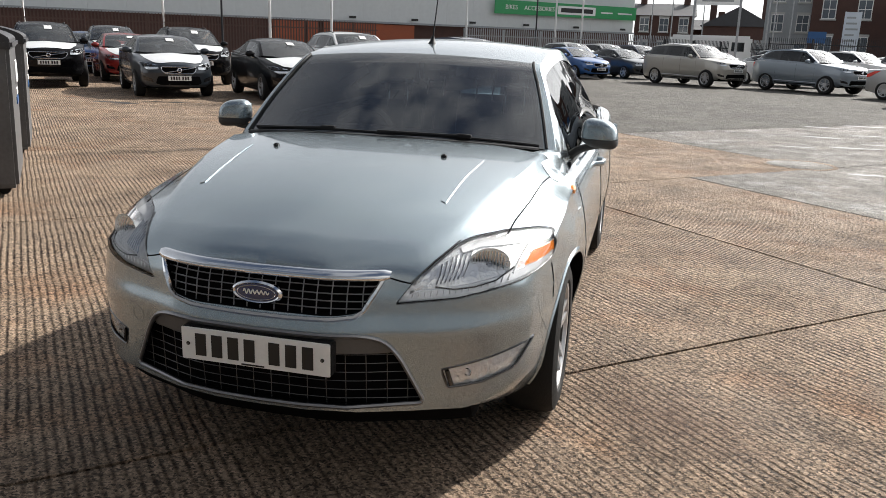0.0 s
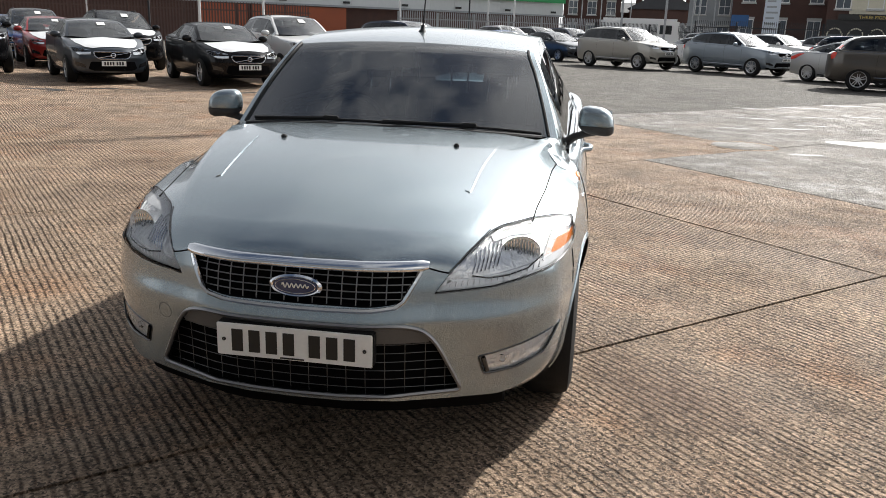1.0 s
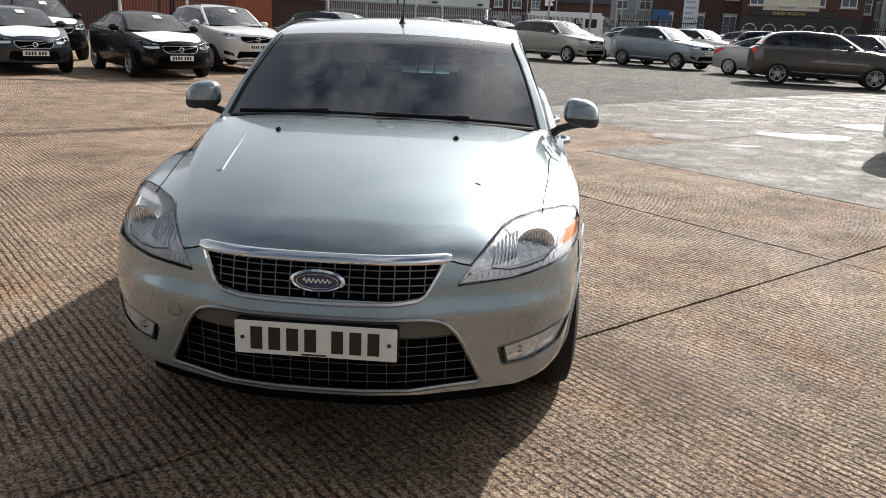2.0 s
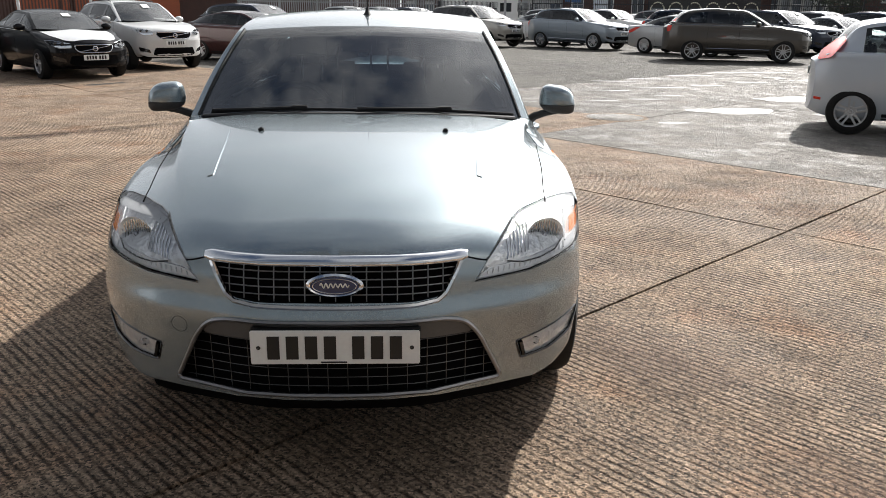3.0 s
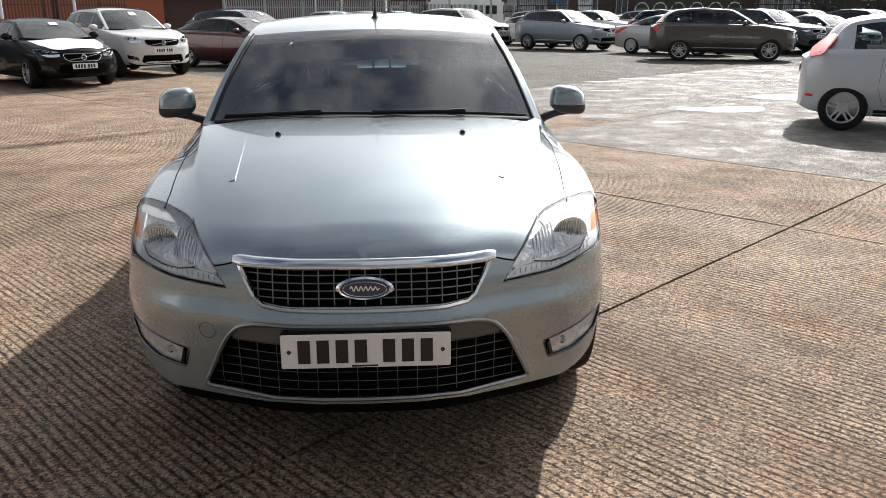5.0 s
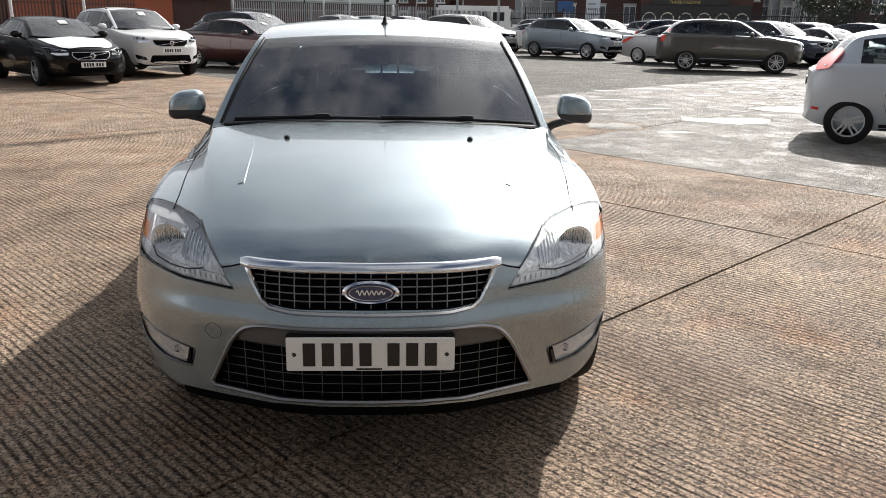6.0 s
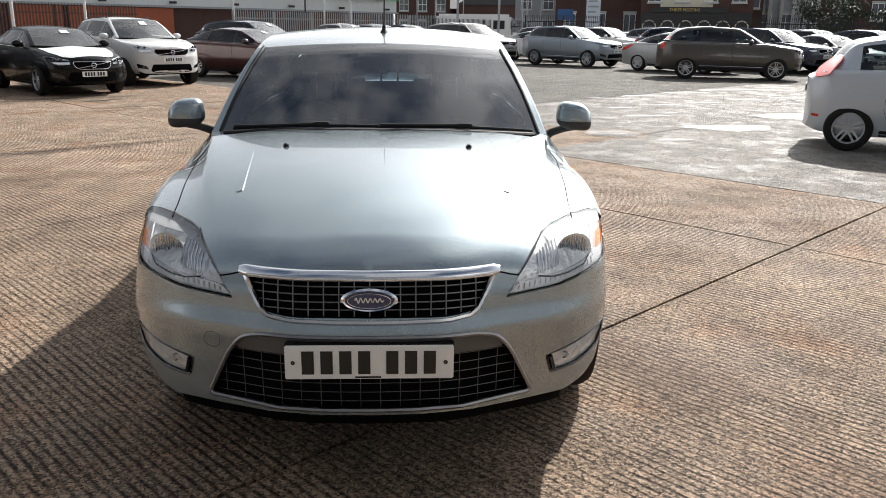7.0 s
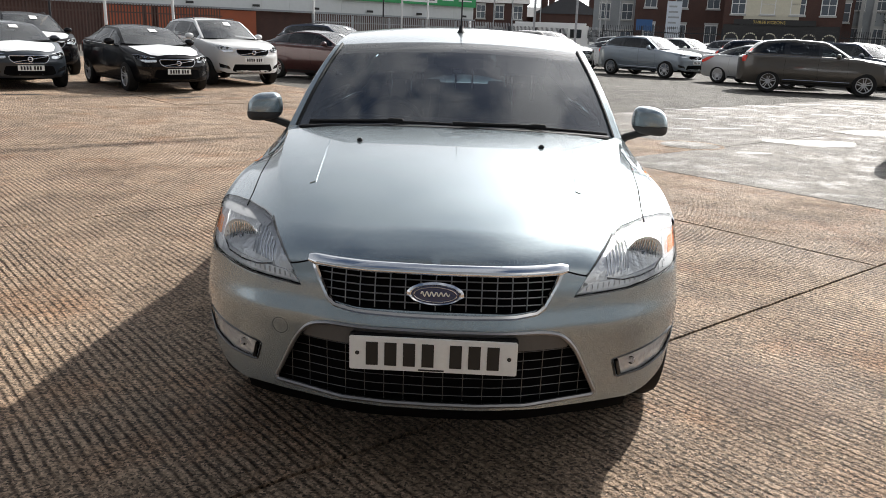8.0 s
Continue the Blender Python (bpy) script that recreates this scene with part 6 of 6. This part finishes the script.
def house(name, label, azm, dist, width, height, depth, roof=2.0, wall=None, turn=None, cols=4, rows=2, z0=1.5, dz=2.8, gable=True):
    """A brick building that faces the yard, with sash windows and a slate roof."""
    x, y = along(azm, dist)
    h = thing(name, label, "building", kind="structure", m=pose(x, y, 0, 0, 0, -azm if turn is None else turn))
    part("wall", boxed((-width / 2, 0, 0), (width / 2, depth, height)), wall or M_BRICK, h, smooth=None)
    if roof:
        t = bmesh.new()
        e = .3
        if gable:
            v = [t.verts.new(p) for p in ((-width / 2 - e, -e, height), (width / 2 + e, -e, height), (width / 2 + e, depth + e, height), (-width / 2 - e, depth + e, height), (-width / 2 - e, depth / 2, height + roof), (width / 2 + e, depth / 2, height + roof))]
            for q in ((0, 1, 5, 4), (2, 3, 4, 5), (0, 4, 3), (1, 2, 5), (0, 3, 2, 1)):
                t.faces.new([v[i] for i in q])
        else:
            v = [t.verts.new(p) for p in ((-width / 2 - e, -e, height), (width / 2 + e, -e, height), (width / 2 + e, depth + e, height), (-width / 2 - e, depth + e, height), (0, -e, height + roof), (0, depth + e, height + roof))]
            for q in ((0, 4, 5, 3), (1, 2, 5, 4), (0, 1, 4), (2, 3, 5), (0, 3, 2, 1)):
                t.faces.new([v[i] for i in q])
        rf = part("roof", t, M_SLATE, h, smooth=None)
        for cx in (-width * .38, width * .38):
            part("chimney", boxed((cx - .4, depth / 2 - .3, height + roof * .3), (cx + .4, depth / 2 + .3, height + roof + 1.1)), M_BRICK, rf, smooth=None)
    for i in range(cols):
        for j in range(rows):
            sash(h, -width / 2 + width * (i + .5) / cols, z0 + j * dz)
    return h


house("terrace_house", "dark brick terraced house with a slate roof", .7, 105, 7, 5.4, 9, 1.6, cols=3, rows=2)
house("terrace_house", "low dark brick house with a slate roof", 3.0, 112, 7, 4.0, 9, 1.4, cols=3, rows=1)
house("gabled_house", "dark gabled brick house with chimneys", 5.4, 104, 8, 4.3, 9, 2.3, cols=3, rows=1, gable=False)
house("steel_framed_building", "grey steel-framed building with large windows", 8.5, 88, 4.6, 8, 8, 0, wall=M_CLAD2, cols=2, rows=3)
brick = house("brick_building", "dark red brick building with white sash windows", 12.7, 80, 8.4, 7.4, 10, 0, cols=3, rows=2, z0=2.2, dz=3.1)
pub = house("public_house", "public house with a cream upper floor over a black front", 18.9, 72, 9.0, 5.9, 10, 0, wall=M_BRICK, cols=4, rows=1, z0=4.65, dz=3.0)
part("render_panel", boxed((-2.9, -.05, 3.45), (1.3, 0, 5.85)), M_CREAM, pub, smooth=None)
part("shop_front", boxed((-4.4, -.25, 0), (4.4, 0, 3.0)), M_DARKFRONT, pub, smooth=None)
for i in range(6):
    cx = -3.7 + i * 1.48
    arch = [(cx + .55 * math.cos(a), -.27, 1.75 + .6 * math.sin(a)) for a in [math.pi * k / 10 for k in range(11)]]
    arch = [(cx + .55, -.27, .4)] + arch + [(cx - .55, -.27, .4)]
    part("arch", tube(bmesh.new(), arch, .06, 6), M_CREAM, pub)
    part("pane", boxed((cx - .5, -.262, .5), (cx + .5, -.24, 1.9)), M_WINDOW, pub, smooth=None)
part("fascia", boxed((-3.6, -.40, 3.0), (2.6, -.02, 3.42)), M_DARKFRONT, pub, smooth=None)
lettering("THREE PIGEONS", pub, .34, pose(-.9, -.42, 3.2, 90), M_GOLD)
col = house("columned_building", "pale modern building with tall square columns", 24.6, 85, 5.5, 6.6, 9, 0, wall=M_CLAD2, cols=3, rows=2, z0=2.4, dz=3.2)
for i in range(6):
    part("column", boxed((-2.7 + i * 1.05, -.5, 0), (-2.4 + i * 1.05, -.02, 6.5)), M_CONCRETE, col, smooth=None)
house("brick_building", "dark red brick building behind the railings", 21.9, 80, 3.4, 5.8, 8, 0, cols=2, rows=1, z0=4.4)

# boards, van and gate sign
x, y = along(12.1, 66)
nb = thing("notice_board", "tall pale notice board on posts", "sign", m=pose(x, y, 0, 0, 0, -12.1))
part("panel", boxed((-.55, -.03, 1.75), (.55, .03, 4.45), .01), M_BOARD, nb)
for k in range(6):
    part("text_bar", boxed((-.4, -.045, 2.0 + k * .4), (.4 - .1 * (k % 3), -.028, 2.13 + k * .4)), M_CLAD2, nb)
for s in (-.5, .5):
    part("post", boxed((s - .05, .03, 0), (s + .05, .12, 4.5)), M_GALV, nb, smooth=None)
x, y = along(10.2, 64)
bb = thing("blue_board", "blue sign board on a post", "sign", m=pose(x, y, 0, 0, 0, -10))
part("panel", boxed((-.6, -.03, 2.2), (.6, .03, 3.0), .01), M_BLUEBOARD, bb)
part("post", boxed((-.06, .03, 0), (.06, .12, 3.0)), M_GALV, bb, smooth=None)
x, y = along(4.0, 52)
gs = thing("gate_sign", "white sign board on two tall grey posts", "sign", m=pose(x, y, 0, 0, 0, -4))
part("panel", boxed((-1.35, -.05, 4.1), (1.35, .05, 5.2), .01), M_WHITE, gs)
for s in (-1.3, 1.3):
    part("post", boxed((s - .07, -.06, 0), (s + .07, .06, 5.4)), M_GALV, gs, smooth=None)
part("text_bar", boxed((-.9, -.065, 4.3), (.9, -.045, 4.5)), M_CLAD2, gs)

# ---- bins, puddles, covers, van, trees ----
M_BIN = mat("dark_grey_bin_plastic", (0.045, 0.045, 0.048), 0.55, vary=0.25, scale=4, bump=0.1, bscale=80)
M_BINSIDE = mat("grey_bin_steel", (0.11, 0.11, 0.112), 0.5, 0.2, vary=0.2, scale=4)


def big_bin(x, y, label, turn=0.0, material=None):
    """A four-wheeled yard bin: tapered tub, ribs, rounded lid, handles and castors."""
    b = thing("yard_bin", label, "bin", "bins beside the yard", m=pose(x, y, 0, 0, 0, turn))
    t = bmesh.new()
    lo = [(-.66, 0.03), (.66, 0.03), (.66, .95), (-.66, .95)]
    hi = [(-.68, 0), (.68, 0), (.68, 1.02), (-.68, 1.02)]
    a = [t.verts.new((p, q, .07)) for p, q in lo]
    c = [t.verts.new((p, q, 1.16)) for p, q in hi]
    t.faces.new(a[::-1]); t.faces.new(c)
    for i in range(4):
        t.faces.new((a[i], a[(i + 1) % 4], c[(i + 1) % 4], c[i]))
    bmesh.ops.bevel(t, geom=t.edges[:], offset=.03, segments=2, affect="EDGES")
    part("tub", t, material or M_BIN, b)
    part("rim", boxed((-.71, -.03, 1.13), (.71, 1.05, 1.20), .02), M_BIN, b)
    lid = lathe(bmesh.new(), [(-.70, .001), (-.70, .52), (.70, .52), (.70, .001)], 32, "x")
    bmesh.ops.bisect_plane(lid, geom=lid.verts[:] + lid.edges[:] + lid.faces[:], plane_co=(0, 0, 0), plane_no=(0, 0, 1), clear_inner=True)
    for v in lid.verts:
        v.co.z = v.co.z * .16 + .10 * (v.co.y / .52 * .5 + .5) * (v.co.z > .01)
    o = part("lid", lid, M_BIN, b, "dark rounded lid")
    o.location = (0, .51, 1.20)
    for sx in (-1, 1):
        part("trunnion", lathe(bmesh.new(), [(sx * .69, .03), (sx * .78, .03), (sx * .78, .001)], 14, "x"), M_GALV, b).location = (0, .5, 1.05)
        part("handle", tube(bmesh.new(), [(sx * .66, .15, .95), (sx * .74, .17, .95), (sx * .74, .85, .95), (sx * .66, .87, .95)], .016, 8), M_GALV, b)
        for cy in (.16, .80):
            w = lathe(bmesh.new(), [(-.025, .02), (-.025, .058), (.025, .058), (.025, .02)], 20, "x")
            part("castor", w, M_TYRE, b).location = (sx * .46, cy, .058)
            part("fork", boxed((sx * .46 - .04, cy - .03, .05), (sx * .46 + .04, cy + .03, .12), .01), M_GALV, b)
    b.scale = (1.15, 1, 1.16)
    part("label", boxed((.10, -.006, .84), (.46, .03, 1.02), .002), M_WHITE, b)
    part("blue_label", boxed((.12, .004, .66), (.44, .04, .72), .002), M_BLUEBOARD, b)
    part("white_label", boxed((.12, .002, .74), (.40, .04, .79), .002), M_WHITE, b)
    return b


big_bin(-4.765, 4.375, "large dark grey wheeled bin standing on the concrete", 130, M_BINSIDE)
big_bin(-6.42, 6.43, "large grey wheeled bin with white and blue labels", 130, M_BINSIDE)

M_WATER = mat("puddle_water", (0.14, 0.134, 0.125), 0.42, spec=1.0, bump=0.25, bscale=14)


def puddle(x, y, rx, ry, turn, seed):
    rnd = random.Random(seed)
    t = bmesh.new()
    ph = [rnd.uniform(0, 6.28) for _ in range(4)]
    vs = []
    for k in range(40):
        a = k * 2 * math.pi / 40
        r = 1 + .18 * math.sin(2 * a + ph[0]) + .12 * math.sin(3 * a + ph[1]) + .07 * math.sin(5 * a + ph[2]) + .04 * math.sin(9 * a + ph[3])
        vs.append(t.verts.new((rx * r * math.cos(a), ry * r * math.sin(a), 0)))
    t.faces.new(vs)
    o = part("puddle", t, M_WATER, None, m=pose(x, y, .0045, 0, 0, turn))
    tagged(o, "shallow rain puddle shining on the yard", "puddle", "puddles on the yard", kind="structure")


puddle(5.45, 10.5, .62, .42, -5, 1)
puddle(7.35, 12.4, .75, .42, 5, 2)
puddle(9.3, 13.6, 1.1, .40, 10, 3)
puddle(4.0, 9.0, .22, .08, 0, 4)
for k, (x, y, rx) in enumerate(((4.83, 16.03, 0.5), (5.92, 16.8, 0.6), (7.2, 17.92, 0.55), (8.76, 19.15, 0.7), (9.93, 19.24, 0.6), (4.35, 13.83, 0.35), (5.52, 14.59, 0.5), (6.69, 15.11, 0.45), (8.0, 16.02, 0.5), (9.43, 16.76, 0.5), (3.64, 11.93, 0.3), (4.55, 12.22, 0.35), (3.14, 9.62, 0.22), (5.15, 12.91, 0.3))):
    puddle(x, y, rx, rx * (.16 + .05 * (k % 3)), -8 + 5 * (k % 4), 30 + k)
mh = thing("drain_cover", "worn round iron drain cover set in the yard", "drain cover", m=pose(3.28, 9.62, .001))
part("ring", lathe(bmesh.new(), [(.0, .50), (.006, .49), (.006, .44), (.0, .43)], 40, "z"), M_CONC, mh)
part("lid", lathe(bmesh.new(), [(.0, .43), (.006, .42), (.006, .001)], 40, "z"), M_CONC_WET, mh)
M_OIL = mat("oil_stain", (0.02, 0.017, 0.014), 0.5, vary=.3, scale=8)

x, y = along(6.4, 58)
van = thing("van", "white panel van parked behind the railings", "van", m=pose(x, y, 0, 0, 0, 84))
part("body", boxed((-.95, 0, .25), (.95, 5.2, 2.45), .16), P_WHITE, van)
part("windscreen", boxed((-.80, -.012, 1.45), (.80, .06, 2.05), .02), M_TINT, van)
part("bonnet", boxed((-.90, -.75, .40), (.90, .06, 1.25), .18), P_WHITE, van)
for sx in (-1, 1):
    part("side_window", boxed((sx * .94 - .015, .45, 1.45), (sx * .94 + .02, 1.25, 2.05), .01), M_TINT, van)
    for wy in (.0, 3.6):
        wheel(van, sx * .84, wy, .34, .22, .20, sx, 5)

M_LEAF = mat("tree_leaf", (0.018, 0.031, 0.012), 0.6, vary=.35, scale=3)
M_BARK = mat("tree_bark", (0.07, 0.055, 0.04), 0.9, vary=.3, scale=6, bump=.5, bscale=20)


def tree(x, y, h, spread, seed):
    rnd = random.Random(seed)
    tr = thing("tree", "leafy green tree behind the railings", "tree", "trees behind the railings", m=pose(x, y, 0))
    t = bmesh.new()
    tube(t, [(0, 0, 0), (.1, .05, h * .3), (0, .1, h * .6), (.1, 0, h * .9)], [.22, .17, .11, .04], 8)
    tips = []
    for k in range(11):
        a, z0 = rnd.uniform(0, 6.28), rnd.uniform(.16, .75) * h
        r = spread * rnd.uniform(.5, .95)
        p1 = Vector((math.cos(a) * r * .5, math.sin(a) * r * .5, z0 + rnd.uniform(.05, .16) * h))
        p2 = Vector((math.cos(a) * r, math.sin(a) * r, z0 + rnd.uniform(.1, .28) * h))
        tube(t, [(0, 0, z0), p1, p2], [.08, .05, .02], 6)
        tips += [p1, p2, (p1 + p2) / 2]
    part("trunk", t, M_BARK, tr)
    tips += [Vector((0, 0, h * .95)), Vector((.3, .2, h * .85))]
    vs, fs = [], []
    for k in range(2600):
        c = rnd.choice(tips) + Vector((rnd.gauss(0, .16) * spread, rnd.gauss(0, .16) * spread, rnd.gauss(0, .06) * h))
        q = Euler((rnd.uniform(0, 6.28), rnd.uniform(0, 6.28), rnd.uniform(0, 6.28))).to_matrix()
        sz = rnd.uniform(.07, .14)
        n0 = len(vs)
        vs += [c + q @ Vector(p) * sz for p in ((-1, 0, 0), (0, -.45, .1), (1, 0, 0), (0, .45, .1))]
        fs.append((n0, n0 + 1, n0 + 2, n0 + 3))
    me = bpy.data.meshes.new("crown")
    me.from_pydata([tuple(v) for v in vs], [], fs)
    me.materials.append(M_LEAF)
    cr = new("crown", me)
    cr.parent = tr
    cr["kind"] = "stuff"


for k, (azm, dist, h, sp) in enumerate(((28.2, 66, 3.9, 2.4), (30.5, 62, 3.7, 2.4), (33, 64, 4.0, 2.6), (35.6, 62, 3.8, 2.4), (38.5, 64, 4.0, 2.6), (27.0, 74, 4.3, 2.6))):
    tree(*along(azm, dist), h, sp, 20 + k)
palisade((40, 48, 0), (58, 36, 0), 2.5, M_DARKSTEEL, "dark steel railing fence under the trees", width=0.03, pitch=0.13, pointed=False)

# the crowded rows at the far side
far_paints = [P_LIGHT, P_WHITE, P_NAVY, P_GREY, P_SILVERBLUE, P_BLACK]
far_names = ["light silver", "white", "dark navy", "dark grey", "silver-blue", "black"]
for k, (azm, dist, kd, ci, tn) in enumerate(((15.2, 43, "suv", 1, 42), (17.3, 45, "hatch", 1, 42), (19.2, 43, "suv", 0, 42), (21.0, 40, "suv", 2, 60), (22.6, 44, "suv", 0, 30), (26.4, 33, "suv", 2, 30), (29.6, 34, "saloon", 0, 25), (32.2, 40, "suv", 2, 30), (11.2, 46, "suv", 1, 42), (28.6, 42, "suv", 0, 30),
                                             (-1.2, 47, "suv", 0, 42), (1.0, 50, "suv", 2, 42), (2.6, 49, "hatch", 1, 42), (6.4, 44, "saloon", 0, 42))):
    x, y = along(azm, dist)
    parked_car(kd, far_paints[ci], far_names[ci] + " car parked in the crowded far row", pose(x, y, 0, 0, 0, tn), group="cars in the far rows")
parked_car("hatch", P_BLUE, "pale blue hatchback car in the far row", pose(-1.0, 36.5, 0, 0, 0, 42))

# ---- an unseen building behind the walk, added to block sky light ----
M_SKY_BLOCKER = mat("dark_sky_blocker", (0.05, 0.052, 0.056), 0.5, vary=0.1, scale=0.5)
# made-up dark mass: deepens the shade before the car and the bumper's reflections
blocker = thing("showroom", "unseen dark grey building added behind the walk to block the sky", "building", kind="structure", m=pose(0, -7.0, 0, 0, 0, 6))
part("wall", boxed((-26, -8, 0), (26, 0, 11.0)), M_SKY_BLOCKER, blocker, smooth=None)
for k in range(12):
    wd = part("shop_window", boxed((-24 + k * 4.1, -.01, .4), (-20.4 + k * 4.1, .05, 3.4)), M_WINDOW, blocker, smooth=None)
    part("frame", boxed((-24.1 + k * 4.1, .0, .3), (-24 + k * 4.1, .08, 3.5)), M_GALV, wd, smooth=None)

# added in place of a dark hedge, closes the bright sky gap behind the trees
house("hedge_stand_in", "long dark brick building standing in for a hedge behind the trees", 34.5, 92, 30, 5.0, 10, 0, cols=10, rows=1, z0=3.6, turn=-34.5)

def stain(x, y, rx, ry, turn, seed):
    rnd = random.Random(seed)
    t = bmesh.new()
    ph = [rnd.uniform(0, 6.28) for _ in range(4)]
    vs = []
    for k in range(48):
        a = k * 2 * math.pi / 48
        r = 1 + .25 * math.sin(2 * a + ph[0]) + .18 * math.sin(3 * a + ph[1]) + .14 * math.sin(7 * a + ph[2]) + .10 * math.sin(13 * a + ph[3])
        vs.append(t.verts.new((rx * r * math.cos(a), ry * r * math.sin(a), 0)))
    t.faces.new(vs)
    tagged(part("oil_stain", t, M_OIL, None, m=pose(x, y, .0042, 0, 0, turn)), "dark oil stain soaked into the concrete", "oil stain", "oil stains on the yard", kind="structure")


for k, (x, y, rx, ry) in enumerate(((-9.9, 12.9, .45, .16), (-9.0, 13.6, .55, .14), (-9.6, 12.6, .2, .08), (-6.0, 14.3, .4, .12))):
    stain(x, y, rx, ry, 20 * k, 60 + k)


def soft_patch(label, x, y, rx, ry, turn, color, most, seed):
    """A thin film of dirt, damp or plain dark colour on the concrete that thins out towards a ragged edge."""
    m = bpy.data.materials.new("soft_patch")
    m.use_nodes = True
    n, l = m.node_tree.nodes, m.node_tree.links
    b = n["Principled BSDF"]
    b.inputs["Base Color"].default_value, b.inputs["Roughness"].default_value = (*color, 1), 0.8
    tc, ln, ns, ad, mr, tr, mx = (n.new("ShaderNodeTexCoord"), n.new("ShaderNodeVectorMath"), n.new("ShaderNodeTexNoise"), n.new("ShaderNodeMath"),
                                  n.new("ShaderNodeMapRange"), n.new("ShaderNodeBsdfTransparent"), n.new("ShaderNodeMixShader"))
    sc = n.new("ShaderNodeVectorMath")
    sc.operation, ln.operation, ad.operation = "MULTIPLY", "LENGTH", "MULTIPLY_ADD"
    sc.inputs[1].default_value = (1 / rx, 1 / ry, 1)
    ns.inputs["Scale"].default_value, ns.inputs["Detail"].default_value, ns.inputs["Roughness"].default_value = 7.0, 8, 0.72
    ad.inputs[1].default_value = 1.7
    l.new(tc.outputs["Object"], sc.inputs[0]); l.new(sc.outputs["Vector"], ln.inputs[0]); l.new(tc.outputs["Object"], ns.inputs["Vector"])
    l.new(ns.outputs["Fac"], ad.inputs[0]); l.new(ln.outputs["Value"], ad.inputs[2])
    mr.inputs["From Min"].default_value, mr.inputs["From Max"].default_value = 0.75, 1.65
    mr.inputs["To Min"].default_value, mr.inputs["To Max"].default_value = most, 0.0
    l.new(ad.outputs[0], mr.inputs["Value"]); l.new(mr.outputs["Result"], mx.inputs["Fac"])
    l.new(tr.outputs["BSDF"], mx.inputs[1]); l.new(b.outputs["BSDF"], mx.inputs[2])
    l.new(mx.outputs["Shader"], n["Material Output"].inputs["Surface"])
    rnd = random.Random(seed)
    t = bmesh.new()
    t.faces.new([t.verts.new((rx * math.cos(k * math.pi / 20) * rnd.uniform(.92, 1), ry * math.sin(k * math.pi / 20) * rnd.uniform(.92, 1), 0)) for k in range(40)])
    tagged(part("ground_patch", t, m, None, m=pose(x, y, .0045, 0, 0, turn)), label, "dirt stain", "dirt stains on the yard", kind="structure")


soft_patch("long damp brown stain along a joint of the concrete", -4.3, 7.45, 3.4, .34, 42, (.045, .028, .018), .7, 1)
soft_patch("red-brown dirt patch on the ribbed concrete", 1.35, 1.0, .75, .45, -48, (.10, .052, .030), .55, 2)
soft_patch("red-brown dirt patch on the ribbed concrete", 1.9, -.2, .9, .40, -48, (.11, .058, .034), .5, 3)
soft_patch("red-brown dirt patch on the ribbed concrete", -3.6, 5.6, 1.1, .6, 42, (.11, .058, .034), .4, 4)
# near-black brown patch along the noses of the parked row
soft_patch("dark soft-edged patch under the parked row", -7.2, 14.2, 3.2, .6, 42, (.03, .02, .014), .7, 5)
